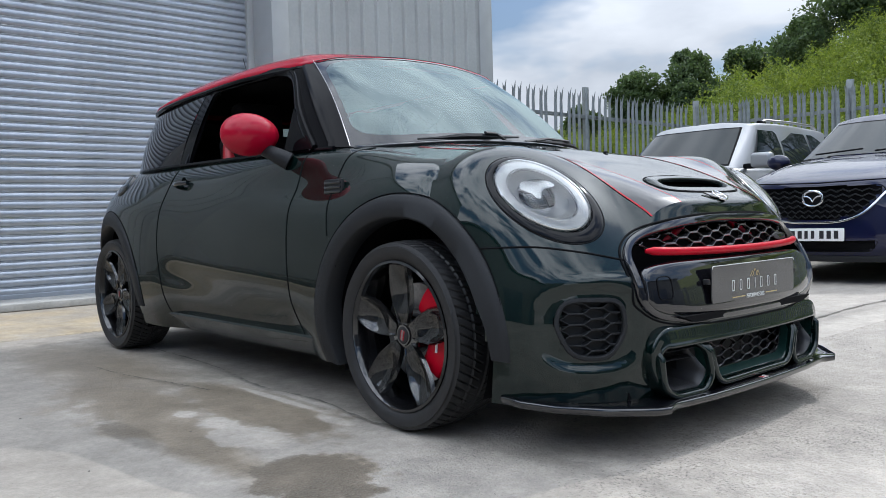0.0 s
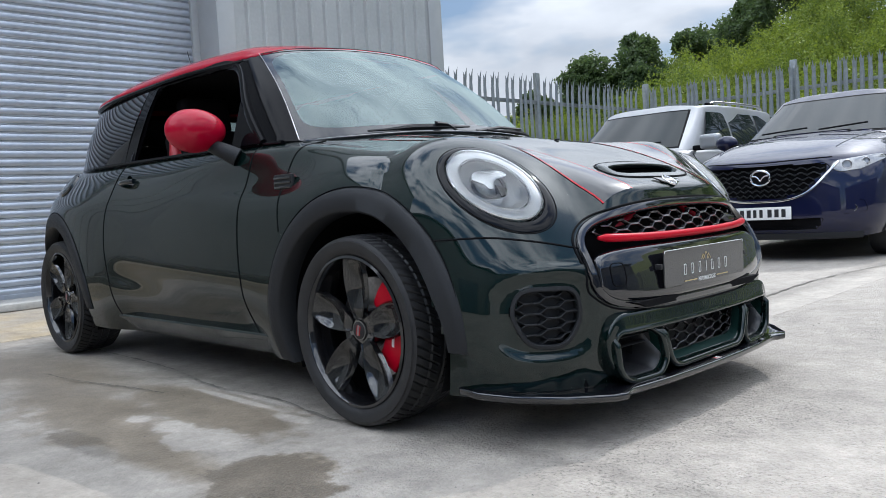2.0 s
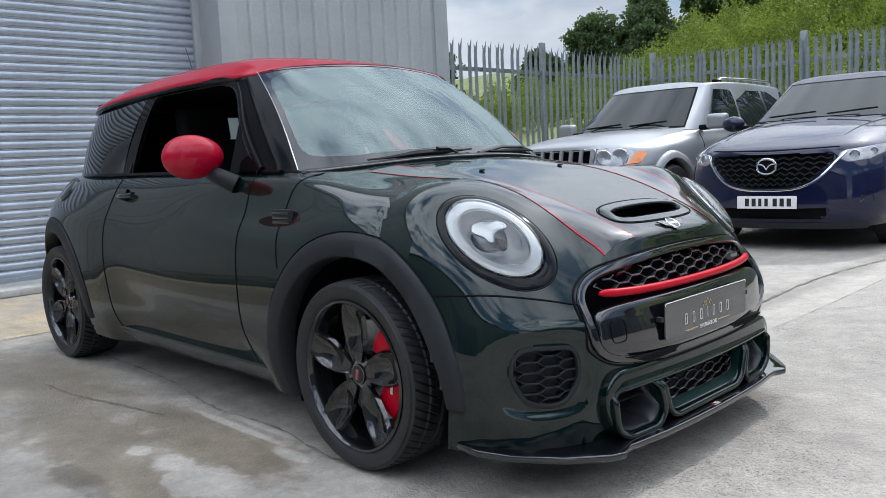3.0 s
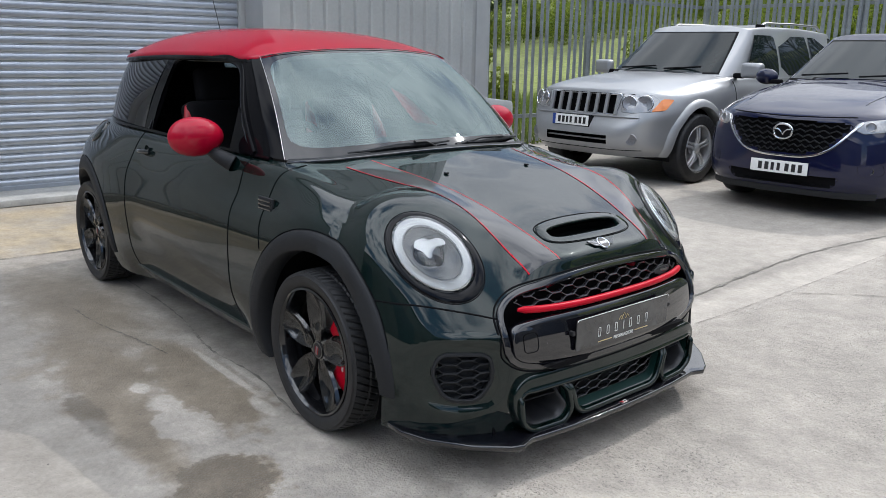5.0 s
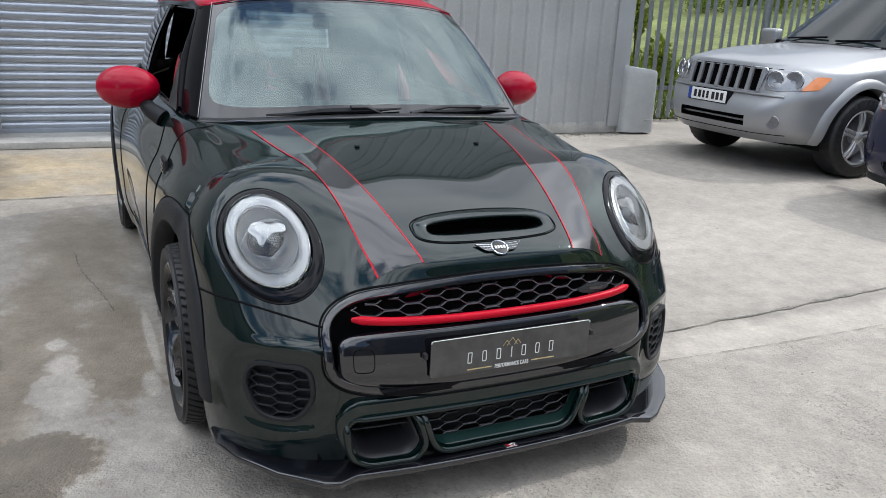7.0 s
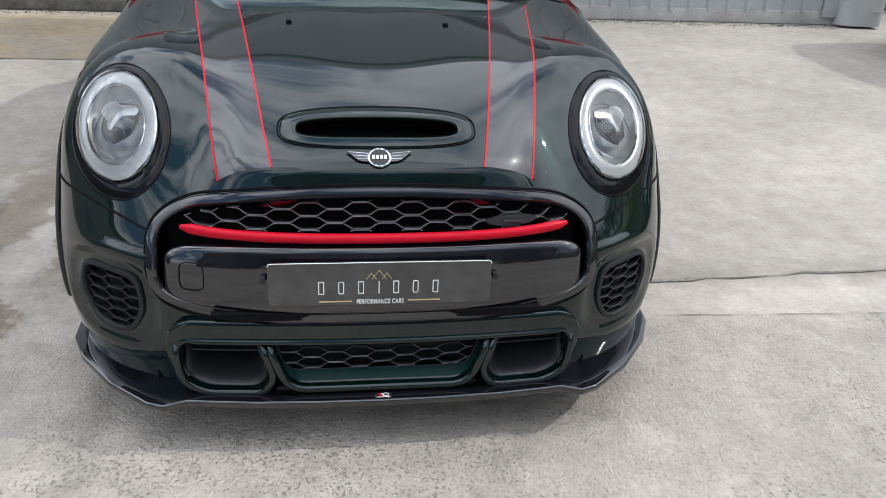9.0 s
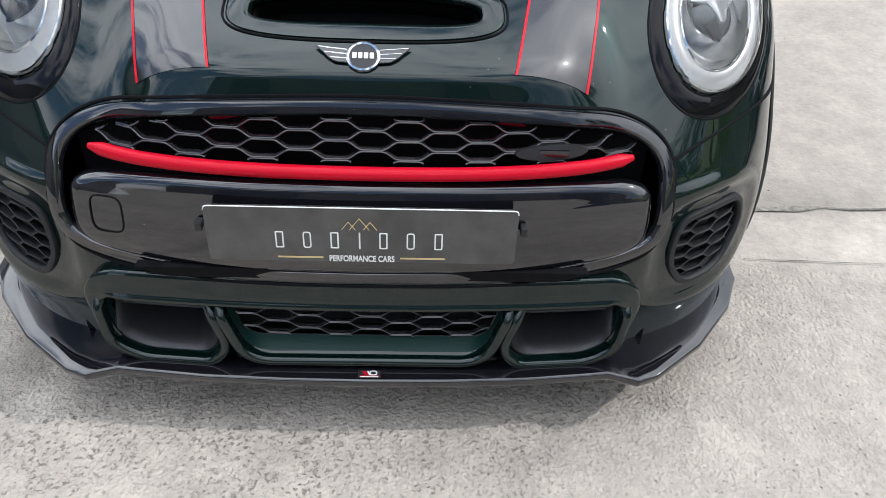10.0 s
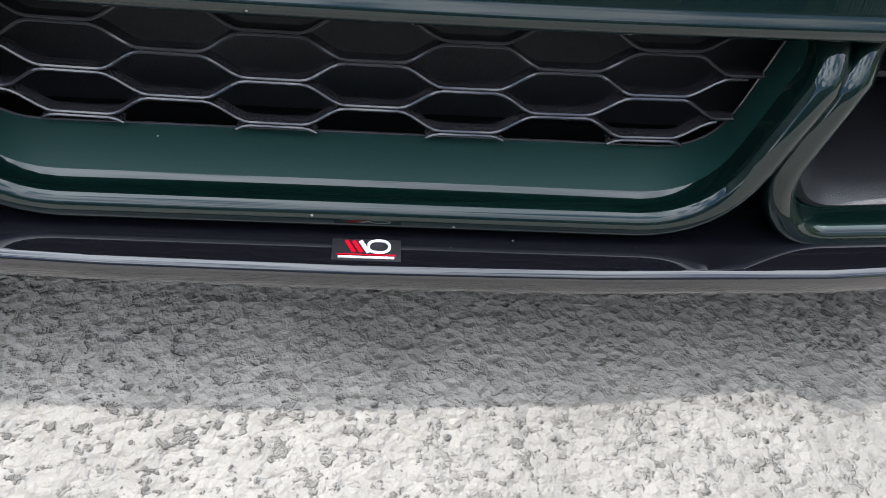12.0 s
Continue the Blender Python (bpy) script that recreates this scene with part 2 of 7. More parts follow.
def obj(name, bm, material, smooth=True, sharp=40):
    me = bpy.data.meshes.new(name)
    bmesh.ops.recalc_face_normals(bm, faces=bm.faces)
    bm.to_mesh(me)
    bm.free()
    for m in material if isinstance(material, (list, tuple)) else [material]:
        me.materials.append(m)
    if smooth:
        me.shade_smooth()
        me.set_sharp_from_angle(angle=radians(sharp))
    return new(name, me)


def part(name, bm, material, parent, label="", smooth=True, sharp=40):
    """One mesh under a thing or a part; bm is in the parent's own axes."""
    ob = obj(name, bm, material, smooth, sharp)
    ob.parent = parent
    if label:
        ob["label"] = label
    return ob


def box(bm, size, m=Matrix(), bevel=0.0, seg=2):
    r = bmesh.ops.create_cube(bm, size=1, matrix=m @ Matrix.Diagonal((*size, 1)))
    if bevel:
        edges = list({e for v in r["verts"] for e in v.link_edges})
        bmesh.ops.bevel(bm, geom=edges, offset=bevel, segments=seg, affect="EDGES", profile=0.6)
    return bm


def boxed(size, at=(0, 0, 0), bevel=0.0, rot=(0, 0, 0), seg=2):
    return box(bmesh.new(), size, pose(*at, *rot), bevel, seg)


def grid(bm, pts, closed_u=False, closed_v=False):
    """Quads over a table of points pts[i][j]; None leaves a gap."""
    vs = [[bm.verts.new(p) if p is not None else None for p in row] for row in pts]
    n, k = len(vs), len(vs[0])
    for i in range(n if closed_u else n - 1):
        for j in range(k if closed_v else k - 1):
            q = (vs[i][j], vs[(i + 1) % n][j], vs[(i + 1) % n][(j + 1) % k], vs[i][(j + 1) % k])
            if None not in q:
                bm.faces.new(q)
    return vs


def lathe(bm, profile, m=Matrix(), seg=48):
    """Turns (radius, height) pairs round the local z axis."""
    rows = [[m @ Vector((r * math.cos(a), r * math.sin(a), h)) for r, h in profile] for a in (2 * math.pi * i / seg for i in range(seg))]
    grid(bm, rows, closed_u=True)
    bmesh.ops.remove_doubles(bm, verts=bm.verts, dist=1e-6)
    return bm


def sweep(bm, path, half, closed=False, normals=None, caps=True):
    """A rounded bar of half-width half=(a, b) along a path; b lies along the normal."""
    n = len(path)
    rows = []
    for i, p in enumerate(path):
        a = path[(i - 1) % n] if closed or i else path[i]
        b = path[(i + 1) % n] if closed or i < n - 1 else path[i]
        t = (b - a).normalized()
        up = normals[i] if normals else Vector((0, 0, 1))
        side = t.cross(up)
        side = side.normalized() if side.length > 1e-6 else Vector((1, 0, 0))
        up = side.cross(t).normalized()
        rows.append([p + side * (half[0] * cx) + up * (half[1] * cy) for cx, cy in ((-1, -0.6), (-1, 0.45), (-0.7, 0.9), (0, 1), (0.7, 0.9), (1, 0.45), (1, -0.6), (0.7, -1), (-0.7, -1))])
    vs = grid(bm, rows, closed_u=closed, closed_v=True)
    if caps and not closed:
        bm.faces.new(vs[0][::-1])
        bm.faces.new(vs[-1])
    return bm


def tube(bm, path, r, seg=8, closed=False):
    n = len(path)
    rows = []
    ref = Vector((0.13, 0.21, 0.97))
    for i, p in enumerate(path):
        a = path[(i - 1) % n] if closed or i else path[i]
        b = path[(i + 1) % n] if closed or i < n - 1 else path[i]
        t = (b - a).normalized()
        s = t.cross(ref).normalized()
        u = s.cross(t)
        rr = r(i / (n - 1)) if callable(r) else r
        rows.append([p + s * (rr * math.cos(q)) + u * (rr * math.sin(q)) for q in (2 * math.pi * k / seg for k in range(seg))])
    vs = grid(bm, rows, closed_u=closed, closed_v=True)
    if not closed:
        bm.faces.new(vs[0][::-1])
        bm.faces.new(vs[-1])
    return bm


def prism(bm, outline, depth, m=Matrix(), bevel=0.0, seg=2):
    """Extrudes a flat outline (x, y) by depth along local z, from 0."""
    lo = [bm.verts.new(m @ Vector((x, y, 0))) for x, y in outline]
    hi = [bm.verts.new(m @ Vector((x, y, depth))) for x, y in outline]
    n = len(outline)
    faces = [bm.faces.new(lo[::-1]), bm.faces.new(hi)]
    for i in range(n):
        faces.append(bm.faces.new((lo[i], lo[(i + 1) % n], hi[(i + 1) % n], hi[i])))
    if bevel:
        bmesh.ops.bevel(bm, geom=list({e for f in faces[:2] for e in f.edges}), offset=bevel, segments=seg, affect="EDGES")
    return bm


def superoval(a, b, n, count, ca=0.0, cb=0.0):
    out = []
    for i in range(count):
        t = 2 * math.pi * i / count
        c, s = math.cos(t), math.sin(t)
        out.append((ca + a * math.copysign(abs(c) ** (2 / n), c), cb + b * math.copysign(abs(s) ** (2 / n), s)))
    return out


def rounded(points, r, seg=4):
    """A polygon with its corners rounded by r."""
    out = []
    n = len(points)
    for i in range(n):
        p, a, b = (Vector(points[k % n]) for k in (i, i - 1, i + 1))
        da, db = (a - p), (b - p)
        ra = min(r, da.length * 0.45, db.length * 0.45)
        s, e = p + da.normalized() * ra, p + db.normalized() * ra
        for k in range(seg + 1):
            t = k / seg
            out.append(tuple((1 - t) ** 2 * s + 2 * t * (1 - t) * p + t * t * e))
    return out


def inside(x, y, poly):
    hit = False
    j = len(poly) - 1
    for i in range(len(poly)):
        (xi, yi), (xj, yj) = poly[i], poly[j]
        if (yi > y) != (yj > y) and x < (xj - xi) * (y - yi) / (yj - yi) + xi:
            hit = not hit
        j = i
    return hit


def spline(knots, values, at, periodic=0.0):
    """The smooth cubic curve (steady curvature) through values at knots; periodic: the length of the loop."""
    knots, values, at = np.asarray(knots, float), np.asarray(values, float), np.asarray(at, float)
    if periodic:
        knots = np.concatenate([knots - periodic, knots, knots + periodic])
        values = np.concatenate([values, values, values])
    n, h = len(knots), np.diff(knots)
    a, r = np.eye(n), np.zeros_like(values)
    for i in range(1, n - 1):
        a[i, i - 1 : i + 2] = h[i - 1], 2 * (h[i - 1] + h[i]), h[i]
        r[i] = 6 * ((values[i + 1] - values[i]) / h[i] - (values[i] - values[i - 1]) / h[i - 1])
    c = np.linalg.solve(a, r)
    k = np.clip(np.searchsorted(knots, at, side="right") - 1, 0, n - 2)
    hk, p, q = h[k][:, None], (knots[k + 1] - at)[:, None], (at - knots[k])[:, None]
    return (c[k] * p**3 + c[k + 1] * q**3) / (6 * hk) + (values[k] / hk - c[k] * hk / 6) * p + (values[k + 1] / hk - c[k + 1] * hk / 6) * q


def lerp_curve(pts, n):
    p = np.array(pts, float)
    k = np.r_[0, np.cumsum(np.linalg.norm(np.diff(p, axis=0), axis=1))]
    return [Vector(v) for v in spline(k, p, np.linspace(0, k[-1], n))]


def ring_shell(rings, nu, nv):
    """A smooth surface through half-rings (front middle round the right side to rear middle), mirrored to the left: table [v][u]."""
    full = []
    for half in rings:
        h = np.array(half, float)
        full.append(np.concatenate([h, (h * (1, -1, 1))[-2:0:-1]]))
    full = np.array(full)
    mid = full[len(full) // 2]
    step = np.linalg.norm(np.diff(np.concatenate([mid, mid[:1]]), axis=0), axis=1)
    knots = np.r_[0, np.cumsum(step)]
    dense = np.array([spline(knots[:-1], row, np.linspace(0, knots[-1], nu, endpoint=False), knots[-1]) for row in full])
    vs = np.linspace(0, 1, len(rings))
    return spline(vs, dense.reshape(len(rings), -1), np.linspace(0, 1, nv)).reshape(nv, nu, 3)


# ---- ground ----
def concrete_material():
    """Weathered pale concrete: coarse exposed grains and pits, blotches, damp patches where water stood, a sandy slab by the shutter."""
    m = bpy.data.materials.new("yard_concrete")
    m.use_nodes = True
    nt = m.node_tree
    p = nt.nodes["Principled BSDF"]
    lk = nt.links.new
    tc = nt.nodes.new("ShaderNodeTexCoord")
    co = tc.outputs["Object"]

    def noise_of(scale, detail=6, rough=0.55, src=None):
        n = nt.nodes.new("ShaderNodeTexNoise")
        n.inputs["Scale"].default_value, n.inputs["Detail"].default_value, n.inputs["Roughness"].default_value = scale, detail, rough
        lk(src or co, n.inputs["Vector"])
        return n.outputs["Fac"]

    def ranged(src, a, b, c, d, smooth=False):
        r = nt.nodes.new("ShaderNodeMapRange")
        if smooth:
            r.interpolation_type = "SMOOTHSTEP"
        for key, v in zip(("From Min", "From Max", "To Min", "To Max"), (a, b, c, d)):
            r.inputs[key].default_value = v
        lk(src, r.inputs["Value"])
        return r.outputs["Result"]

    def op(kind, a, b):
        mu = nt.nodes.new("ShaderNodeMath")
        mu.operation = kind
        for k, v in enumerate((a, b)):
            if isinstance(v, float):
                mu.inputs[k].default_value = v
            else:
                lk(v, mu.inputs[k])
        return mu.outputs[0]

    warp = op("ADD", op("MULTIPLY", noise_of(4.5, 5, 0.6), 0.6), op("MULTIPLY", noise_of(14, 4, 0.6), 0.4))

    def blob(cx, cy, rx, ry, soft=0.25, amp=1.2):
        """A mask of one uneven patch."""
        mp = nt.nodes.new("ShaderNodeMapping")
        mp.inputs["Location"].default_value = (-cx / rx, -cy / ry, 0)
        mp.inputs["Scale"].default_value = (1 / rx, 1 / ry, 0)
        lk(co, mp.inputs["Vector"])
        ln = nt.nodes.new("ShaderNodeVectorMath")
        ln.operation = "LENGTH"
        lk(mp.outputs["Vector"], ln.inputs[0])
        d = op("ADD", ln.outputs["Value"], op("MULTIPLY", op("SUBTRACT", warp, 0.5), amp * 2))
        return ranged(d, 1 - soft, 1 + soft, 1.0, 0.0, True)

    def most(items):
        v = items[0]
        for q in items[1:]:
            v = op("MAXIMUM", v, q)
        return v

    sx = nt.nodes.new("ShaderNodeSeparateXYZ")
    lk(co, sx.inputs["Vector"])
    v = ranged(noise_of(1.1, 8, 0.6), 0.3, 0.7, 0.80, 1.13)
    v = op("MULTIPLY", v, ranged(noise_of(9, 8, 0.65), 0.25, 0.75, 0.80, 1.15))
    v = op("MULTIPLY", v, ranged(noise_of(45, 6, 0.65), 0.3, 0.7, 0.87, 1.09))
    v = op("MULTIPLY", v, ranged(noise_of(0.45, 6, 0.6), 0.35, 0.65, 0.86, 1.06))
    vor = nt.nodes.new("ShaderNodeTexVoronoi")
    vor.inputs["Scale"].default_value = 105
    lk(co, vor.inputs["Vector"])
    # worn patches where the surface has opened into dark pits, smoother trowelled skin between them
    worn = op("MULTIPLY", ranged(noise_of(1.6, 6, 0.62), 0.42, 0.60, 0.24, 1.0, True), ranged(noise_of(7.0, 5, 0.6), 0.35, 0.6, 0.35, 1.0))
    # the slab ahead of the car is the rougher one
    coarse = ranged(sx.outputs["X"], 0.16, 0.26, 0.3, 1.0)
    worn = op("MULTIPLY", worn, coarse)
    pit_noise = noise_of(115, 3, 0.6)
    pits = ranged(pit_noise, 0.34, 0.44, 1.0, 0.0)
    v = op("MULTIPLY", v, op("SUBTRACT", 1.0, op("MULTIPLY", pits, op("MULTIPLY", worn, 0.48))))
    cell = nt.nodes.new("ShaderNodeTexVoronoi")
    cell.inputs["Scale"].default_value = 75
    lk(co, cell.inputs["Vector"])
    hue = nt.nodes.new("ShaderNodeSeparateColor")
    lk(cell.outputs["Color"], hue.inputs["Color"])
    holes = ranged(op("SUBTRACT", cell.outputs["Distance"], ranged(hue.outputs["Red"], 0.70, 1.0, 0.0, 0.24)), -0.14, 0.05, 1.0, 0.0, True)
    holes = op("MULTIPLY", holes, ranged(hue.outputs["Red"], 0.66, 0.74, 0.0, 1.0))
    v = op("MULTIPLY", v, ranged(holes, 0, 1, 1.0, 0.72))
    damp = most([blob(-1.0, -1.30, 0.62, 0.20, 0.4, 2.0), blob(-.56, -1.02, 0.42, 0.17, 0.25, 1.8), blob(-.95, -.98, .35, .12, .4), blob(0.19, -1.26, 0.22, 0.15, 0.12, 1.6), blob(-2.0, -1.1, 0.8, 0.22, 0.7), blob(-0.42, -1.36, 0.55, 0.10, 0.4)])
    dry = most([blob(-.75, -1.22, .07, .05, .2, 1.6), blob(-.54, -1.19, .11, .06, .2, 1.7), blob(-.30, -1.20, .19, .09, .15, 1.8), blob(-.72, -.862, .32, .020, .3, .35), blob(-.28, -.90, .10, .03, .3, .8), blob(-.62, -.80, .2, .02, .4, .3)])
    damp = op("MULTIPLY", damp, op("SUBTRACT", 1.0, dry))
    v = op("MULTIPLY", v, ranged(damp, 0, 1, 1.0, 0.74))
    v = op("MULTIPLY", v, ranged(dry, 0, 1, 1.0, 1.30))
    v = op("MULTIPLY", v, ranged(most([blob(0.19, -1.27, 0.24, 0.14, 0.10, 1.7), blob(-0.62, -1.46, 0.3, 0.05, 0.3, 1.0)]), 0, 1, 1.0, 0.70))
    # broad darker patch on the shutter's side, shade put into the colour
    v = op("MULTIPLY", v, ranged(blob(-1.6, -2.3, 3.0, 1.5, 0.5, 1.0), 0, 1, 1.0, 0.83))
    # a paler repaired strip beside the far joint
    strip = op("MULTIPLY", op("MULTIPLY", ranged(sx.outputs["X"], -0.06, -0.02, 0.0, 1.0), ranged(sx.outputs["X"], 0.20, 0.23, 1.0, 0.0)), ranged(sx.outputs["Y"], 0.7, 0.9, 0.0, 1.0))
    v = op("MULTIPLY", v, ranged(strip, 0, 1, 1.0, 1.09))
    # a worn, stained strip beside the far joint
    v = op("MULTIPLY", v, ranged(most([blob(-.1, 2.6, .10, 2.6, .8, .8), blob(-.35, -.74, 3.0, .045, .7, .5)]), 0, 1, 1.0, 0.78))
    base = nt.nodes.new("ShaderNodeMix")
    base.data_type = "RGBA"
    base.inputs["A"].default_value = (0.408, 0.369, 0.318, 1)
    base.inputs["B"].default_value = (0.50, 0.405, 0.27, 1)
    slab = op("MULTIPLY", ranged(sx.outputs["X"], -3.36, -3.34, 1.0, 0.0), ranged(sx.outputs["X"], -5.1, -4.9, 0.25, 1.0))
    slab = op("MULTIPLY", slab, ranged(sx.outputs["Y"], 0.6, 1.0, 1.0, 0.0))
    slab = op("MULTIPLY", slab, ranged(noise_of(1.7, 5, 0.6), 0.36, 0.56, 0.25, 1.0))
    lk(slab, base.inputs["Factor"])
    # the far end of the slab is brown with soil
    soil = op("MULTIPLY", ranged(op("ADD", sx.outputs["Y"], op("MULTIPLY", noise_of(3.1, 5, 0.6), 0.7)), -1.35, -1.0, 1.0, 0.0, True), op("MULTIPLY", ranged(sx.outputs["X"], -3.36, -3.34, 1.0, 0.0), ranged(sx.outputs["X"], -4.95, -4.75, 0.0, 1.0)))
    v = op("MULTIPLY", v, ranged(soil, 0, 1, 1.0, 0.60))
    sc = nt.nodes.new("ShaderNodeVectorMath")
    sc.operation = "SCALE"
    lk(base.outputs["Result"], sc.inputs[0])
    lk(v, sc.inputs["Scale"])
    wet = nt.nodes.new("ShaderNodeMix")
    wet.data_type = "RGBA"
    wet.blend_type = "MULTIPLY"
    wet.inputs["B"].default_value = (1.0, 0.92, 0.80, 1)
    lk(damp, wet.inputs["Factor"])
    lk(sc.outputs["Vector"], wet.inputs["A"])
    lk(wet.outputs["Result"], p.inputs["Base Color"])
    lk(ranged(damp, 0, 1, 0.85, 0.5), p.inputs["Roughness"])
    b = nt.nodes.new("ShaderNodeBump")
    lk(ranged(coarse, 0.3, 1.0, 0.42, 1.0), b.inputs["Strength"])
    b.inputs["Distance"].default_value = 0.0085
    h = op("ADD", op("ADD", op("MULTIPLY", noise_of(60, 3, 0.55), 0.75), op("MULTIPLY", noise_of(170, 2, 0.5), 0.35)), op("MULTIPLY", vor.outputs["Distance"], 0.35))
    h = op("ADD", h, op("ADD", op("MULTIPLY", op("MULTIPLY", pits, worn), -0.4), op("MULTIPLY", holes, -0.45)))
    lk(h, b.inputs["Height"])
    lk(b.outputs["Normal"], p.inputs["Normal"])
    return m


CONCRETE = concrete_material()
GRASS_GROUND = mat("field_grass", (0.14, 0.165, 0.04), 0.9, grain=0.4, grain_scale=8, stain=0.35, stain_scale=0.4)


def ground():
    bm = bmesh.new()
    far = 400
    xs, ys = [-far, -5.9, -3.33, 0.0, 14, far], [-far, -14, -0.72, 0.98, 11.6, far]
    grid(bm, [[Vector((x, y, -0.004)) for y in ys] for x in xs])
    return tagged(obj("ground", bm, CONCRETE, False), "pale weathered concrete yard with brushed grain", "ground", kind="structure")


ground()


# ---- building ----
WALL_X, SHUT_X = -5.36, -5.76


def cladding(name, y0, y1, z0, z1, x, pitch, parent=None):
    """Profiled steel sheet: broad flats with narrow rounded ribs standing out."""
    bm = bmesh.new()
    prof = ((0, 0), (pitch * 0.69, 0), (pitch * 0.715, 0.005), (pitch * 0.755, 0.036), (pitch * 0.78, 0.041), (pitch * 0.87, 0.041), (pitch * 0.895, 0.036), (pitch * 0.935, 0.005), (pitch * 0.96, 0))
    pts = []
    y = y0
    while y < y1:
        for dy, dx in prof:
            if y + dy < y1:
                pts.append((x + dx, y + dy))
        y += pitch
    pts.append((x, y1))
    grid(bm, [[Vector((px, py, z0)), Vector((px, py, z1)), Vector((px - 0.05, py, z1)), Vector((px - 0.05, py, z0))] for px, py in pts], closed_v=True)
    sheet = part(name, bm, CLADDING, parent, sharp=30)
    y = y0 + pitch * 0.33
    me = None
    while y < y1 - 0.05:
        for z in (0.32, 2.3, 4.0):
            if me is None:
                o = part("screw", lathe(bmesh.new(), [(0.0001, 0.005), (0.004, 0.005), (0.007, 0.001)], pose(0, 0, 0, 0, 90, 0), 8), TRIM, sheet)
                me = o.data
            else:
                o = new("screw", me)
                o.parent = sheet
            o.location = (x, y, z + random.gauss(0, 0.006))
        y += pitch
    return sheet


def building():
    b = thing("warehouse", "grey profiled steel warehouse with a roller shutter", "building", (0, 0, 0), kind="structure")
    H = 6.0
    X = WALL_X
    cladding("cladding", 2.035, 4.79, 0.11, H, X, 0.20, b)
    cladding("cladding", -2.52, -1.92, 0.11, H, X, 0.22, b)
    part("side_panel", boxed((0.05, 6.3, H - 0.14), (X - 0.03, -5.75, H / 2 + 0.07), 0.004), CLADDING, b)
    part("panel_trim", boxed((0.07, 0.13, H - 0.1), (X, -2.575, H / 2 + 0.05), 0.01), TRIM, b)
    part("cladding_over_door", boxed((0.04, 3.9, 1.9), (X + 0.01, 0.06, 5.0)), CLADDING, b, smooth=False)
    part("jamb", boxed((0.50, 0.20, 4.1), (X - 0.21, 1.93, 2.15), 0.01), TRIM, b)
    part("jamb", boxed((0.50, 0.20, 4.1), (X - 0.21, -1.815, 2.15), 0.01), TRIM, b)
    part("lintel", boxed((0.50, 3.55, 0.3), (X - 0.21, 0.06, 4.15), 0.01), TRIM, b)
    part("corner_trim", boxed((0.05, 0.20, H - 0.08), (X + 0.03, 4.895, H / 2 + 0.04), 0.008), TRIM, b)
    part("corner_trim", boxed((0.20, 0.05, H - 0.08), (X - 0.07, 5.02, H / 2 + 0.04), 0.008), TRIM, b)
    part("side_wall", boxed((14, 0.1, H), (X - 7.2, 4.96, H / 2)), CLADDING, b)
    part("plinth", boxed((0.12, 2.98, 0.13), (X - 0.045, 3.48, 0.065), 0.012), CONCRETE_BLOCK, b, "broken pale concrete plinth")
    part("plinth", boxed((0.30, 7.0, 0.10), (X + 0.06, -5.42, 0.05), 0.015), DIRT, b, "dark dirty concrete plinth")
    part("threshold", boxed((0.56, 3.55, 0.06), (X - 0.13, 0.06, 0.03), 0.012), CONCRETE_BLOCK, b)
    part("roof", boxed((15, 14.2, 0.2), (X - 7.4, -2.0, H + 0.1), 0.02), TRIM, b)
    return b


DIRT = mat("dirty_concrete", (0.10, 0.095, 0.085), 0.9, grain=0.3, grain_scale=25, bump=0.5, bump_scale=60, stain=0.3, stain_scale=5)
building()


def shutter():
    s = thing("roller_shutter", "closed galvanised steel roller shutter with curved slats", "shutter", (SHUT_X, 0.06, 0.09), kind="structure")
    bm = bmesh.new()
    pitch = 0.0762
    prof = [(0.0, 0.0), (0.010, 0.0015), (0.0145, 0.006), (0.017, 0.014), (0.0185, 0.028), (0.0175, 0.042), (0.0135, 0.054), (0.007, 0.0615), (0.003, 0.064), (0.0035, 0.0665), (0.008, 0.0685), (0.0085, 0.072), (0.0, 0.0755)]
    grid(bm, [[Vector((dx, y, dz)) for dx, dz in prof] for y in (-1.78, 1.78)])
    me = bpy.data.meshes.new("slat")
    bmesh.ops.recalc_face_normals(bm, faces=bm.faces)
    bm.to_mesh(me)
    bm.free()
    me.materials.append(SHUTTER)
    me.shade_smooth()
    for i in range(53):
        o = new("slat", me)
        o.parent = s
        o.location = (0, 0, i * pitch)
    part("bottom_rail", boxed((0.05, 3.56, 0.06), (0, 0, -0.02), 0.006), SHUTTER, s)
    for y in (-1.74, 1.74):
        part("guide_rail", boxed((0.07, 0.08, 4.1), (0.02, y, 2.0), 0.006), TRIM, s)


shutter()


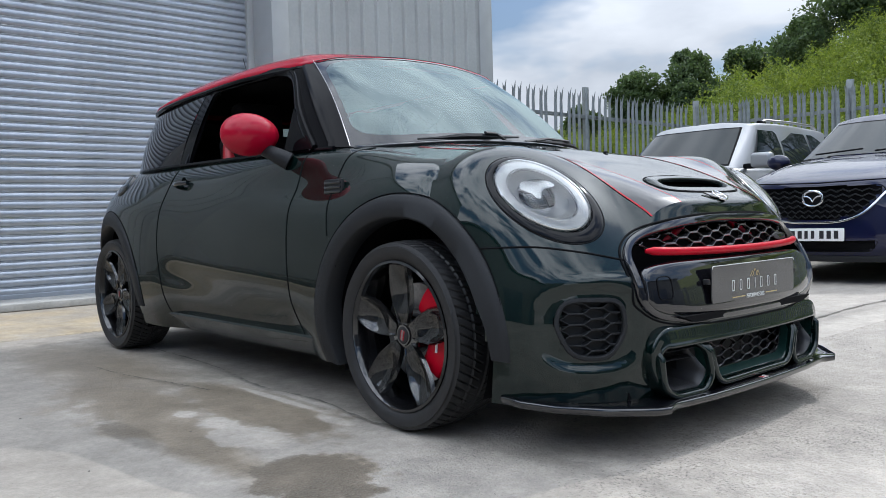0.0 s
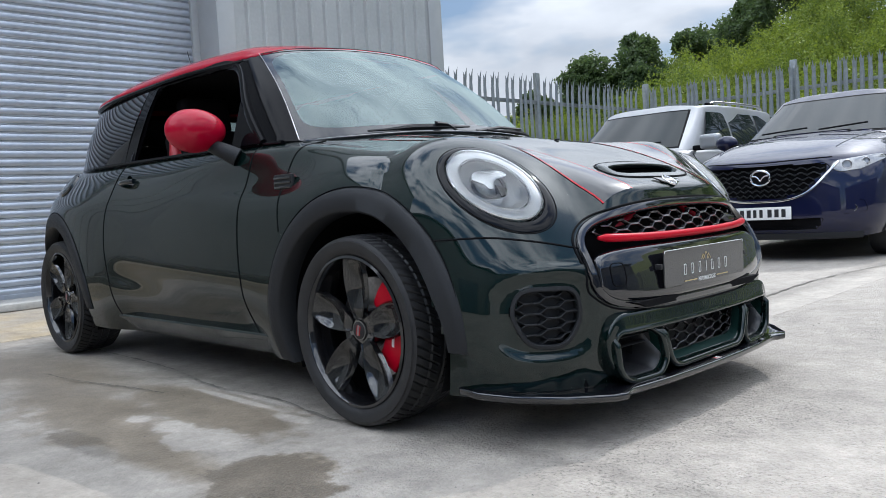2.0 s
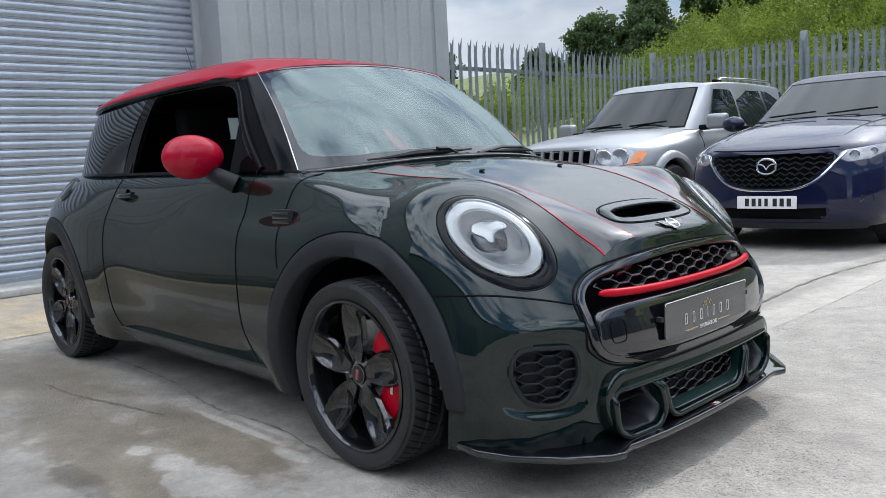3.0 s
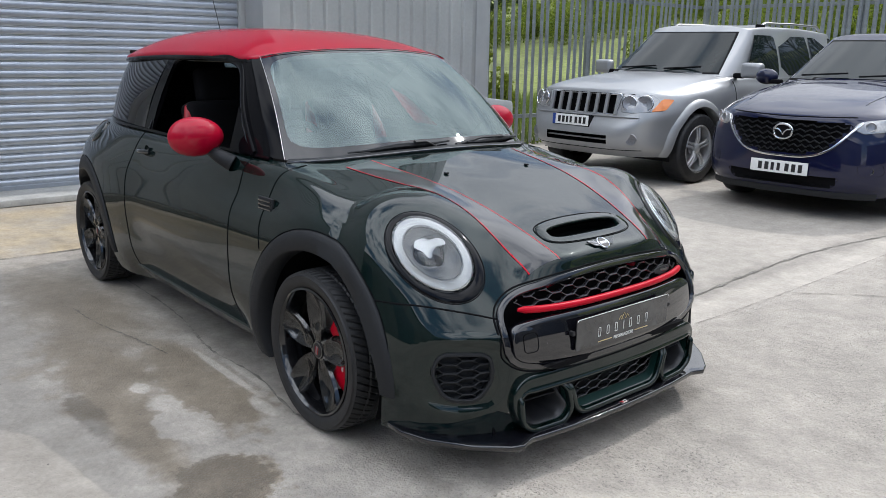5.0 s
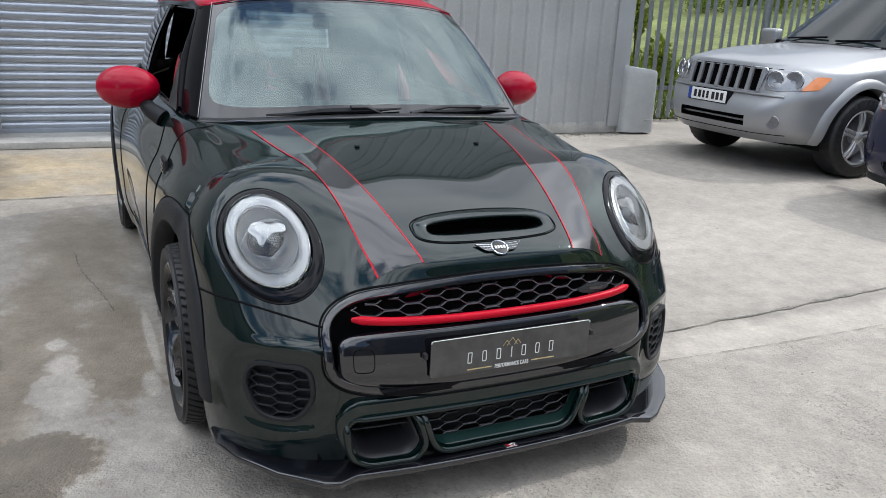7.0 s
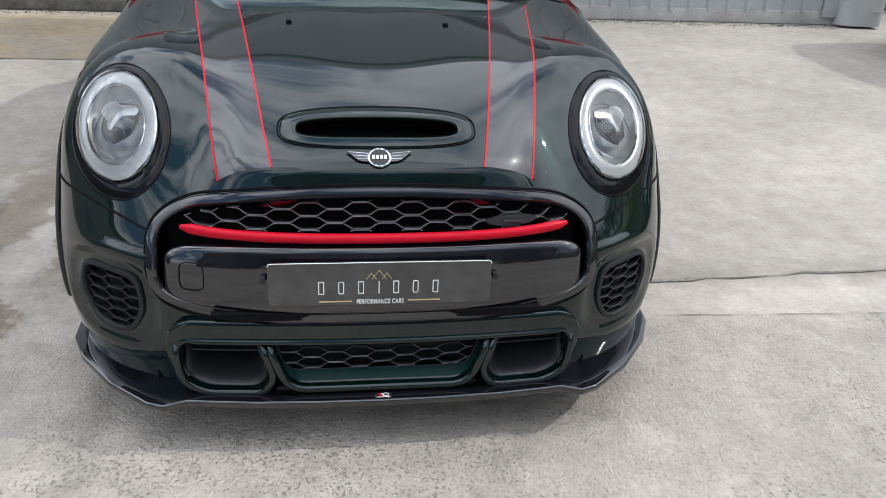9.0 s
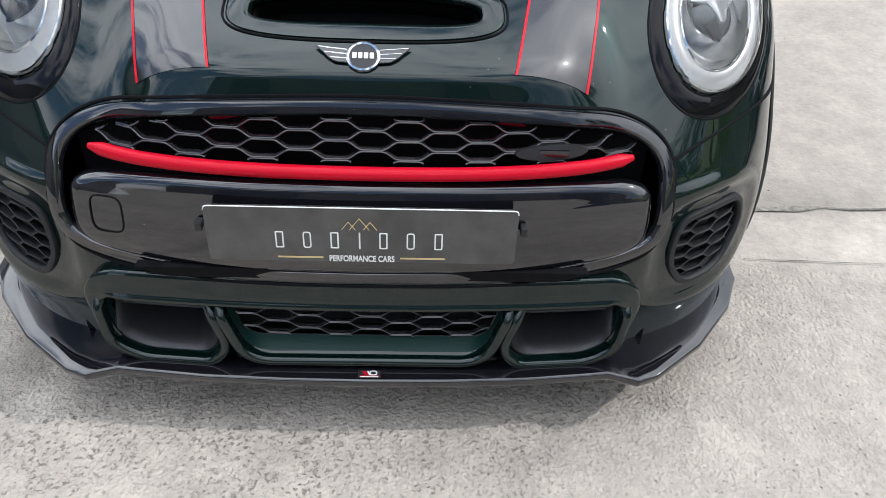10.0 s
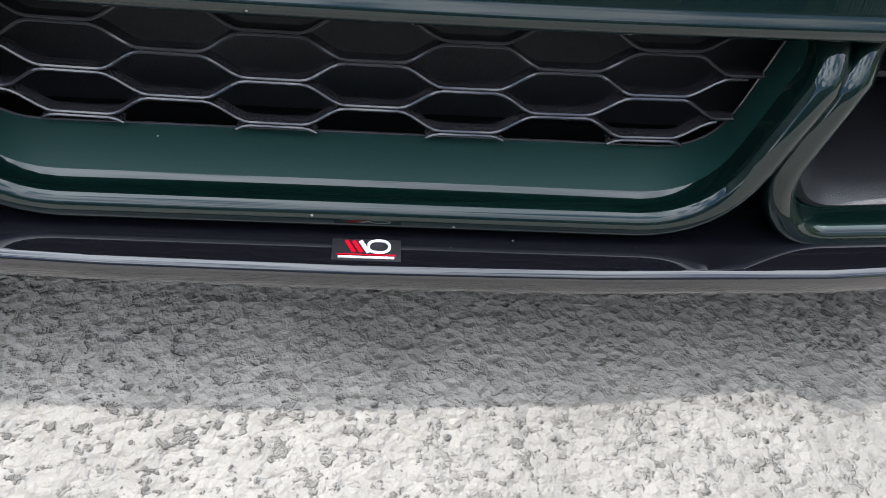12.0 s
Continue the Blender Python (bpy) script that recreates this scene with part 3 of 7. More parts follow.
# ---- fences ----
def palisade(name, start, along, length, first_post, posts, label, pitch=0.155):
    """Galvanised palisade: corrugated pales with splayed pointed heads on two rails between posts."""
    f = thing(name, label, "fence", (*start, 0), kind="structure")
    f.rotation_euler = (0, 0, math.atan2(along[1], along[0]))
    bm = bmesh.new()
    w, H = 0.033, 2.63
    rows = []
    for z, k, lean in ((0.06, 1, 0), (2.36, 1, 0), (2.44, 0.8, 0), (2.50, 0.9, 0.008)):
        rows.append([Vector((dx * k, dy - lean, z)) for dx, dy in ((-w, 0.012), (-w * 0.4, -0.008), (0, -0.012), (w * 0.4, -0.008), (w, 0.012))])
    # three splayed points
    rows.append([Vector((-1.1 * w, 0.0, H - 0.045)), Vector((-0.5 * w, -0.012, H - 0.105)), Vector((0, -0.040, H)), Vector((0.5 * w, -0.012, H - 0.105)), Vector((1.1 * w, 0.0, H - 0.045))])
    grid(bm, rows)
    bmesh.ops.recalc_face_normals(bm, faces=bm.faces)
    bmesh.ops.solidify(bm, geom=bm.faces[:], thickness=0.004)
    bmesh.ops.recalc_face_normals(bm, faces=bm.faces)
    me = bpy.data.meshes.new("pale")
    bm.to_mesh(me)
    bm.free()
    me.materials.append(GALV)
    for i in range(int(length / pitch)):
        o = new("pale", me)
        o.parent = f
        o.location = (0.08 + i * pitch, -0.045, random.gauss(0, 0.006))
        o.rotation_euler = (random.gauss(0, 0.008), random.gauss(0, 0.007), random.gauss(0, 0.05))
    for z in (0.45, 2.22):
        part("rail", boxed((length, 0.05, 0.055), (length / 2, 0, z), 0.004), GALV, f, smooth=False)
    for i in range(posts):
        part("post", boxed((0.105, 0.06, 2.70), (first_post + i * 2.75, 0.03, 1.35), 0.006), GALV, f)
    return f


palisade("palisade_fence", (-6.13, 5.05), (0, 1), 6.0, 2.94, 1, "galvanised steel palisade fence beside the warehouse")
palisade("palisade_fence", (-6.1, 11.1), (1, 0), 26.0, 0.05, 10, "galvanised steel palisade fence behind the parked cars", 0.118)


# ---- the green hatchback ----
hatch = thing("hatchback_car", "dark green three-door hatchback with red roof, red mirrors and black wheels", "car")

SILL = [(0.742, 0, 0.13), (0.732, -0.25, 0.13), (0.7, -0.42, 0.13), (0.605, -0.655, 0.135), (0.385, -0.795, 0.14), (0, -0.82, 0.15), (-0.37, -0.82, 0.165), (-1, -0.82, 0.17), (-1.7, -0.82, 0.17), (-2.495, -0.815, 0.2), (-2.85, -0.72, 0.24), (-3, -0.45, 0.25), (-3.04, 0, 0.25)]
LOWER = [(0.757, 0, 0.31), (0.748, -0.25, 0.31), (0.722, -0.42, 0.31), (0.64, -0.655, 0.315), (0.42, -0.815, 0.32), (0, -0.858, 0.33), (-0.37, -0.855, 0.33), (-1, -0.85, 0.33), (-1.7, -0.85, 0.33), (-2.495, -0.86, 0.36), (-2.87, -0.75, 0.4), (-3.04, -0.46, 0.4), (-3.07, 0, 0.4)]
WAIST = [(0.74, 0, 0.49), (0.731, -0.25, 0.49), (0.708, -0.42, 0.495), (0.622, -0.64, 0.51), (0.4, -0.8, 0.53), (0, -0.853, 0.55), (-0.37, -0.855, 0.55), (-1, -0.855, 0.55), (-1.7, -0.857, 0.56), (-2.495, -0.865, 0.56), (-2.86, -0.75, 0.58), (-3.02, -0.46, 0.6), (-3.05, 0, 0.6)]
NOSE = [(0.676, 0, 0.655), (0.671, -0.25, 0.66), (0.628, -0.42, 0.65), (0.52, -0.64, 0.648), (0.315, -0.77, 0.665), (0, -0.83, 0.7), (-0.37, -0.838, 0.71), (-1, -0.84, 0.72), (-1.7, -0.845, 0.72), (-2.495, -0.85, 0.72), (-2.83, -0.73, 0.74), (-2.97, -0.45, 0.75), (-3, 0, 0.76)]
BROW = [(.63, 0, .722), (.62, -.25, .722), (.54, -.42, .735), (.43, -.62, .745), (.25, -.735, .76), (0, -.80, .79), (-.37, -.80, .79), (-1, -.815, .80), (-1.7, -.82, .80), (-2.495, -.825, .80), (-2.80, -.70, .84), (-2.94, -.44, .85), (-2.97, 0, .86)]
BONNET = [(.39, 0, .82), (.38, -.25, .82), (.36, -.42, .838), (.33, -.56, .845), (.17, -.67, .84), (-.05, -.735, .855), (-.38, -.765, .87), (-1, -.785, .87), (-1.7, -.79, .87), (-2.48, -.77, .88), (-2.77, -.66, .90), (-2.91, -.42, .91), (-2.94, 0, .92)]
REAR_BONNET = [(.03, 0, .908), (.03, -.22, .91), (.03, -.36, .908), (.02, -.47, .903), (-.08, -.60, .89), (-.2, -.68, .90), (-.42, -.735, .915), (-1, -.755, .92), (-1.7, -.76, .92), (-2.45, -.73, .93), (-2.74, -.62, .94), (-2.88, -.40, .95), (-2.91, 0, .96)]
BELT = [(-.27, 0, .965), (-.275, -.2, .963), (-.29, -.38, .955), (-.33, -.5, .945), (-.37, -.62, .938), (-.43, -.675, .936), (-.5, -.695, .938), (-1, -.725, .945), (-1.7, -.73, .955), (-2.42, -.69, .965), (-2.70, -.58, .975), (-2.85, -.38, .985), (-2.88, 0, .99)]
SHELL = ring_shell([SILL, LOWER, WAIST, NOSE, BROW, BONNET, REAR_BONNET, BELT], 520, 120)


LAMP_C = Vector((.4425, -.632, .737))
LAMP_N = Vector((.648, -.384, .658)).normalized()
LAMP_ACROSS = Vector((0, 0, 1)).cross(LAMP_N).normalized()
LAMP_UP = LAMP_N.cross(LAMP_ACROSS)
# the oval leans: its long axis runs down and towards the middle of the car
LAMP_X = LAMP_ACROSS * 0.645 - LAMP_UP * 0.764
LAMP_Y = LAMP_ACROSS * 0.764 + LAMP_UP * 0.645
LAMP_A, LAMP_B = 0.159, 0.109


def lamp_uv(p):
    d = Vector((p[0], -abs(p[1]), p[2])) - LAMP_C
    return d.dot(LAMP_X), d.dot(LAMP_Y), d.dot(LAMP_N)


def press(shell):
    """Flat seats for the raked headlights, shallow dished panels round the side grilles of the bumper."""
    out = shell.copy()
    for q in out.reshape(-1, 3):
        x, y, z = q
        if x > 0.1 and z > 0.5:
            u, v, w = lamp_uv(q)
            r = math.hypot(u / LAMP_A, v / LAMP_B)
            bias = max(0.0, math.cos(math.atan2(v / LAMP_B, u / LAMP_A) - 3.67))
            reach = 2.9 + 0.6 * bias
            k = max(0.0, min(1.0, (reach - r) / (reach - 1.22)))
            k = k**3 * (k * (6 * k - 15) + 10) * (abs(w) < 0.25)
            d = LAMP_N * (k * (-0.002 - 0.011 * r * r - 0.075 * bias * max(0.0, r - 1.2) ** 2 - w))
            q[0] += d.x
            q[1] += math.copysign(1, y) * -d.y
            q[2] += d.z
            x, y, z = q
        if x > 0.4 and 0.2 < z < 0.56:
            d = (abs((abs(y) - 0.645) / 0.125) ** 3 + abs((z - 0.358) / 0.118) ** 3) ** (1 / 3)
            k = max(0.0, min(1.0, (1.06 - d) / 0.24))
            k = k * k * (3 - 2 * k)
            q[0] -= 0.014 * k
            q[1] -= math.copysign(0.006, y) * k
        if -1.95 < x < -0.42 and 0.15 < z < 0.75:
            # hollow running down the lower door
            z0 = 0.43 - 0.13 * (x + 1.7)
            w = min(1.0, (x + 1.95) / 0.35, (-0.42 - x) / 0.25)
            w = w * w * (3 - 2 * w)
            q[1] -= math.copysign(0.013, y) * w * (math.exp(-(((z - z0) / 0.085) ** 2)) + 104 * max(0.0, 0.40 - z) ** 2)
    return out


SHELL = press(SHELL)
WHEEL_R = 0.302
AXLES = (0.0, -2.495)


def shell_tree(shell):
    from mathutils.bvhtree import BVHTree
    nv, nu, _ = shell.shape
    verts = [Vector(p) for p in shell.reshape(-1, 3)]
    faces = [(j * nu + i, j * nu + (i + 1) % nu, (j + 1) * nu + (i + 1) % nu, (j + 1) * nu + i) for j in range(nv - 1) for i in range(nu)]
    return BVHTree.FromPolygons(verts, faces)


TREE = shell_tree(SHELL)


def on_front(y, z, lift=0.0):
    """The point of the shell seen from ahead at (y, z), lifted off it, and its normal."""
    p, n, _, _ = TREE.ray_cast(Vector((3, y, z)), Vector((-1, 0, 0)))
    if p is None:
        p, n, _, _ = TREE.find_nearest(Vector((0.7, y, z)))
    n = n if n.x > 0 else -n
    return p + n * lift, n


def on_side(x, z, side=-1, lift=0.0):
    p, n, _, _ = TREE.ray_cast(Vector((x, side * 3, z)), Vector((0, -side, 0)))
    if p is None:
        p, n, _, _ = TREE.find_nearest(Vector((x, side * 0.85, z)))
    n = n if n.y * side > 0 else -n
    return p + n * lift, n


def on_top(x, y, lift=0.0):
    p, n, _, _ = TREE.ray_cast(Vector((x, y, 3)), Vector((0, 0, -1)))
    if p is None:
        p, n, _, _ = TREE.find_nearest(Vector((x, y, 0.8)))
    n = n if n.z > 0 else -n
    return p + n * lift, n


def grille_oval(a, b, cz, n, top=2.7, low=4.2):
    """An oval in (y, z) that is rounder above than below."""
    pts = []
    for i in range(n):
        t = 2 * math.pi * i / n
        c, s = math.cos(t), math.sin(t)
        e = 2 / (top if s > 0 else low)
        pts.append((a * math.copysign(abs(c) ** e, c), cz + b * math.copysign(abs(s) ** e, s)))
    return pts


GRILLE = grille_oval(0.528, 0.150, 0.4985, 96)
LOW_MOUTH = rounded([(-.505, .30), (-.44, .155), (.44, .155), (.505, .30), (.47, .315), (-.47, .315)], 0.03)
FOG_SHAPE = rounded([(.570, .432), (.705, .436), (.728, .37), (.695, .280), (.605, .270), (.560, .345)], 0.035)


def cut_out(c):
    x, y, z = c
    if x > 0.42 and (inside(y, z, GRILLE) or inside(y, z, LOW_MOUTH) or inside(abs(y), z, FOG_SHAPE)):
        return True
    for ax in AXLES:
        front_low = max(0.0, min(1.0, (0.42 - z) / 0.2)) if x > ax else 0.0
        if (x - ax) ** 2 + (z - 0.305) ** 2 < (0.376 + 0.042 * front_low) ** 2 and abs(y) > 0.4:
            return True
    if z > 0.6 and abs((x - 0.551) / 0.034) ** 3.2 + abs(y / 0.203) ** 3.2 < 1:
        return True
    u, v, w = lamp_uv(c)
    return (u / LAMP_A) ** 2 + (v / LAMP_B) ** 2 < 1 and abs(w) < 0.12


def hatch_body():
    nv, nu, _ = SHELL.shape
    bm = bmesh.new()
    vs = [[bm.verts.new(p) for p in row] for row in SHELL]
    for j in range(nv - 1):
        for i in range(nu):
            k = (i + 1) % nu
            c = (SHELL[j, i] + SHELL[j, k] + SHELL[j + 1, k] + SHELL[j + 1, i]) / 4
            if not cut_out(c):
                bm.faces.new((vs[j][i], vs[j][k], vs[j + 1][k], vs[j + 1][i]))
    bmesh.ops.delete(bm, geom=[v for v in bm.verts if not v.link_faces], context="VERTS")
    return part("body", bm, PAINT, hatch, "dark green pearl paintwork", sharp=60)


hatch_body()


# ---- hatchback: front panel work ----
def pad(outline, place, layers, material, name, parent, label=""):
    """A cushion over a flat outline: layers are (scale, lift); place(a, b, lift) lays a point on the car."""
    ca = sum(p[0] for p in outline) / len(outline)
    cb = sum(p[1] for p in outline) / len(outline)
    bm = bmesh.new()
    rows = [[place(ca + (a - ca) * s, cb + (b - cb) * s, lift) for a, b in outline] for s, lift in layers]
    vs = grid(bm, rows, closed_v=True)
    if layers[-1][0] > 0.02:
        bm.faces.new(vs[-1])
    else:
        bmesh.ops.remove_doubles(bm, verts=bm.verts, dist=1e-4)
    return part(name, bm, material, parent, label)


def front(y, z, lift=0.0):
    return on_front(y, z, lift)[0]


def loop_bar(outline, half, lift, material, name, parent, label="", closed=True, sink=0.0):
    pts, nor = [], []
    for y, z in outline:
        p, n = on_front(y, z, lift)
        pts.append(p - Vector((sink * max(0.0, min(1.0, (0.42 - z) / 0.05)), 0, 0)))
        nor.append(n)
    return part(name, sweep(bmesh.new(), pts, half, closed, nor), material, parent, label)


def mouth_x(y, z):
    """How far forward the raised frames of the lower intakes stand: straighter across than the bumper behind them."""
    return max(front(y, z).x, front(0, z).x - 0.115 * y * y)


def lip_ring(outline, deep, r, name, parent, label=""):
    """A frame whose rounded lip rolls from its throat (the deep line) over the front and back outside."""
    n = len(outline)
    bm = bmesh.new()
    rows, inner = [], []
    for i, (y, z) in enumerate(outline):
        (y0, z0), (y1, z1) = outline[i - 1], outline[(i + 1) % n]
        t = Vector((y1 - y0, z1 - z0)).normalized()
        w = Vector((-t.y, t.x))
        if not inside(y + w.x * 0.02, z + w.y * 0.02, outline):
            w = -w
        w = Vector((0, w.x, w.y))
        reach = 0.010 + 0.012 * max(0.0, min(1.0, (0.31 - z) / 0.13)) - 0.030 * max(0.0, min(1.0, (z - 0.265) / 0.03)) + 0.006
        c = Vector((mouth_x(y, z) + reach - r, y, z))
        first = c + w * r + Vector((-0.003, 0, 0))
        inner.append([deep[i], deep[i].lerp(first, 0.45) + w * 0.0012, deep[i].lerp(first, 0.82) + w * 0.0016])
        row = [inner[-1][2], first]
        for k in range(11):
            a = radians(90 - 20 * k)
            row.append(c + w * (r * math.sin(a)) + Vector((r * math.cos(a), 0, 0)))
        row.append(c - w * r * 0.9 + Vector((-0.045 - mouth_x(y, z) + front(y, z).x, 0, 0)))
        rows.append(row)
    grid(bm, rows, closed_u=True)
    ring = part(name, bm, PAINT, parent, label, sharp=80)
    # the throat takes the lifted paint in place of light falling into it
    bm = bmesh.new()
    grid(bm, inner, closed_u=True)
    part("throat", bm, PAINT_LIFTED, ring, "satin green throat behind the lip, colour lifted in place of light", sharp=80)
    return ring


def honeycomb(outline, pitch, row, place, half, material, name, parent, rows, z0, phase=0.0):
    """Stretched honeycomb bars clipped to an outline."""
    grille = part(name, boxed((0.001, 0.001, 0.001), tuple(place(0, z0, -0.03))), material, parent)
    lo, hi = min(p[0] for p in outline), max(p[0] for p in outline)
    quarter = pitch / 2
    flat_len, slope = quarter * 0.54, quarter * 0.46
    for r in range(rows):
        pts = []
        y = phase - flat_len / 2 - pitch * math.ceil((phase - lo) / pitch + 1) + (quarter if r % 2 else 0)
        s = 1
        while y < hi + pitch:
            for k in range(4):
                pts.append((y + flat_len * k / 3, z0 + r * row + s * row * 0.42))
            for k in (0.15, 0.32, 0.5, 0.68, 0.85):
                pts.append((y + flat_len + slope * k, z0 + r * row + s * row * 0.84 * (0.5 - k * k * (3 - 2 * k))))
            y += quarter
            s = -s
        run = []
        for a, b in pts + [(99, 99)]:
            if a < 90 and inside(a, b, outline):
                run.append(place(a, b, 0))
            else:
                if len(run) > 2:
                    part("mesh_bar", sweep(bmesh.new(), run, half, False, [Vector((1, 0, 0.15))] * len(run)), material, grille)
                run = []
    return grille


def front_end():
    part("radiator_cowl", boxed((0.02, 1.0, 0.42), (0.60, 0, 0.39)), MATT, hatch)
    box_bm = boxed((0.5, 1.1, 0.02), (0.42, 0, 0.16))
    part("undertray", box_bm, MATT, hatch)
    ring = grille_oval(0.526, 0.1455, 0.5015, 120)
    surround = loop_bar(ring, (0.013, 0.011), 0.003, GLOSS, "grille_surround", hatch, "gloss black rounded grille surround", sink=0.012)
    loop_bar(grille_oval(0.543, 0.1625, 0.5015, 120), (0.003, 0.003), 0.0005, MATT, "seam", surround)
    inner = [p for p in grille_oval(0.508, 0.130, 0.498, 120)]
    top_zone = [(y, max(z, 0.556)) for y, z in inner]

    def mesh_place(y, z, lift):
        q = front(y, min(z, 0.645))
        return Vector((min(q.x, front(y, 0.575).x - (z - 0.575) * 0.3) - 0.016 + lift, y, z))

    honeycomb(top_zone, 0.120, 0.015, mesh_place, (0.0022, 0.008), MESH, "honeycomb_grille", hatch, 8, 0.5395, 0.015)
    for s in (-1, 1):
        horn = [Vector((0.600, s * y, z)) for y, z in ((.125, .640), (.165, .622), (.205, .605), (.255, .590), (.300, .580))]
        part("horn_bracket", tube(bmesh.new(), lerp_curve([tuple(p) for p in horn], 16), lambda t: 0.008 + 0.006 * math.sin(math.pi * t), 10), RED, hatch, "red bracket behind the grille")
    emblem = pad(superoval(0.064, 0.0125, 2.0, 40, 0.315, 0.5775), lambda y, z, lift: mesh_place(y, z, lift + 0.012), [(1.0, -0.004), (0.96, 0.001), (0.02, 0.002)], CLAD, "grille_emblem", hatch, "dark oval emblem on the grille mesh")
    part("emblem_bar", boxed((0.003, 0.050, 0.012), tuple(mesh_place(0.318, 0.5785, 0.0155)), 0.001), GLOSS, emblem, smooth=False)
    bar = [front(y, 0.548 + 0.010 * (y / 0.456) ** 2, 0.006) for y in np.linspace(-0.456, 0.456, 40)]
    bm = tube(bmesh.new(), bar, lambda t: 0.0122 * min(1, 0.45 + 24 * min(t, 1 - t)), 12)
    part("red_bar", bm, RED_SATIN, hatch, "satin red grille bar")
    bm = bmesh.new()
    rows = []
    for d, lift in ((0.0, -0.037), (0.002, -0.012), (0.006, -0.003), (0.011, 0.002), (0.017, 0.0045), (0.024, 0.005)):
        rows.append([front(y, z, lift) for y, z in grille_oval(0.508 - d, 0.089 - d, 0.449, 120, 6.0, 4.2)])
    for k in (0.85, 0.6, 0.35, 0.12, 0.01):
        rows.append([front(y * k, 0.449 + (z - 0.449) * k, 0.005) for y, z in grille_oval(0.484, 0.065, 0.449, 120, 6.0, 4.2)])
    grid(bm, rows, closed_v=True)
    beam = part("bumper_beam", bm, GLOSS, hatch, "gloss black panel behind the plate")
    loop_bar(superoval(0.028, 0.032, 4, 32, -0.435, 0.455), (0.0012, 0.0012), 0.0055, MATT, "tow_eye_cover", beam)
    slot = rounded([(-.40, .372), (.40, .372), (.34, .352), (-.34, .352)], 0.01)
    part("lower_slot", prism(bmesh.new(), [(y, z) for y, z in slot], 0.02, Matrix(((0, 0, 1, 0.735), (1, 0, 0, 0), (0, 1, 0, 0), (0, 0, 0, 1)))), MATT, hatch)
    # lower mouth: hood bar, three framed ducts
    half_path = [(y, .318, .030) for y in np.linspace(0, .445, 24)]
    half_path += [(.445 + .050 * math.sin(a), .318 - .050 * (1 - math.cos(a)), .030 - .012 * a / 1.57) for a in np.linspace(0.2, 1.57, 8)]
    half_path += [(.494, .248, .017), (.490, .225, .015), (.482, .203, .013), (.468, .184, .011)]
    path = [(-y, z, h) for y, z, h in half_path[:0:-1]] + half_path
    bm = bmesh.new()
    rows = []
    for i, (y, z, h) in enumerate(path):
        a, b = path[max(i - 1, 0)], path[min(i + 1, len(path) - 1)]
        t = Vector((0, b[0] - a[0], b[1] - a[1])).normalized()
        o = Vector((0, -t.z, t.y))
        c = Vector((mouth_x(y, max(z, .24)) + .001, y, z))
        deep = -.030 - (c.x - front(y, max(z, .24)).x)
        k = h / .030
        ring = [(deep, h - .006), (-.008, h - .002), (-.004, h - .002), (-.001 * k, h - .005), (.001 * k, h * .5), (.004 * k, 0), (.007 * k, -h * .5), (.0085 * k, -h + .011), (.0105 * k, -h + .0085), (.0115 * k, -h + .005), (.0108 * k, -h + .0015), (.008 * k, -h - .001), (.004 * k, -h - .002), (deep, -h + .005)]
        rows.append([c + Vector((dx, 0, 0)) + o * dz for dx, dz in ring])
    vs = grid(bm, rows, closed_v=True)
    bm.faces.new(vs[0][::-1])
    bm.faces.new(vs[-1])
    part("mouth_hood", bm, PAINT, hatch, "body-coloured bar over the intakes", sharp=70)
    centre = rounded([(-.277, .306), (-.226, .158), (.226, .158), (.277, .306)], 0.05, 8)
    back = rounded([(-.262, .306), (-.228, .190), (.228, .190), (.262, .306)], 0.035, 8)
    floor_line = [Vector((0.724 - 0.10 * c * c, c, e)) for c, e in back]
    cm = lip_ring(centre, floor_line, 0.0105, "mouth_frame", hatch, "body-coloured frame of the middle intake")

    def low_place(y, z, lift):
        return Vector((0.725 - 0.10 * y * y, y, z))

    honeycomb(back, 0.1155, 0.0152, low_place, (0.0013, 0.006), MESH, "intake_honeycomb", hatch, 9, 0.1746, 0.0075)
    part("mesh_rim", tube(bmesh.new(), [p + Vector((0.001, 0, 0)) for p in floor_line], 0.0009, 6, True), MESH, cm)
    part("radiator", boxed((0.02, 0.6, 0.2), (0.655, 0, 0.25)), CLAD, hatch)
    for s in (-1, 1):
        duct = rounded([(s * .289, .300), (s * .256, .190), (s * .285, .147), (s * .425, .147), (s * .478, .180), (s * .492, .300)], 0.05, 6)
        if s < 0:
            duct = duct[::-1]
        cy = s * 0.375
        throat = [front(cy + (y - cy) * 0.80, 0.24 + (z - 0.24) * 0.80) + Vector((-0.09, 0, 0)) for y, z in duct]
        fr = lip_ring(duct, [p.lerp(front(y, z), 0.72) for p, (y, z) in zip(throat, duct)], 0.010, "duct_frame", hatch, "body-coloured brake duct frame")
        # plastic scoop rolling back from the frame's throat, with two fins across it
        bm = bmesh.new()
        rows = []
        for k, deep in ((0.93, -0.006), (0.90, 0.004), (0.86, 0.006), (0.81, 0.000), (0.76, -0.016), (0.70, -0.050), (0.66, -0.110), (0.62, -0.150)):
            rows.append([Vector((mouth_x(y, z) + deep - 0.05 * max(0.0, min(1.0, (z - 0.20) / 0.06)), cy + (y - cy) * k, 0.245 + (z - 0.245) * k)) for y, z in duct])
        vs = grid(bm, rows, closed_v=True)
        bm.faces.new(vs[-1])
        part("duct", bm, DUCT, fr, "dark grey plastic duct scoop")
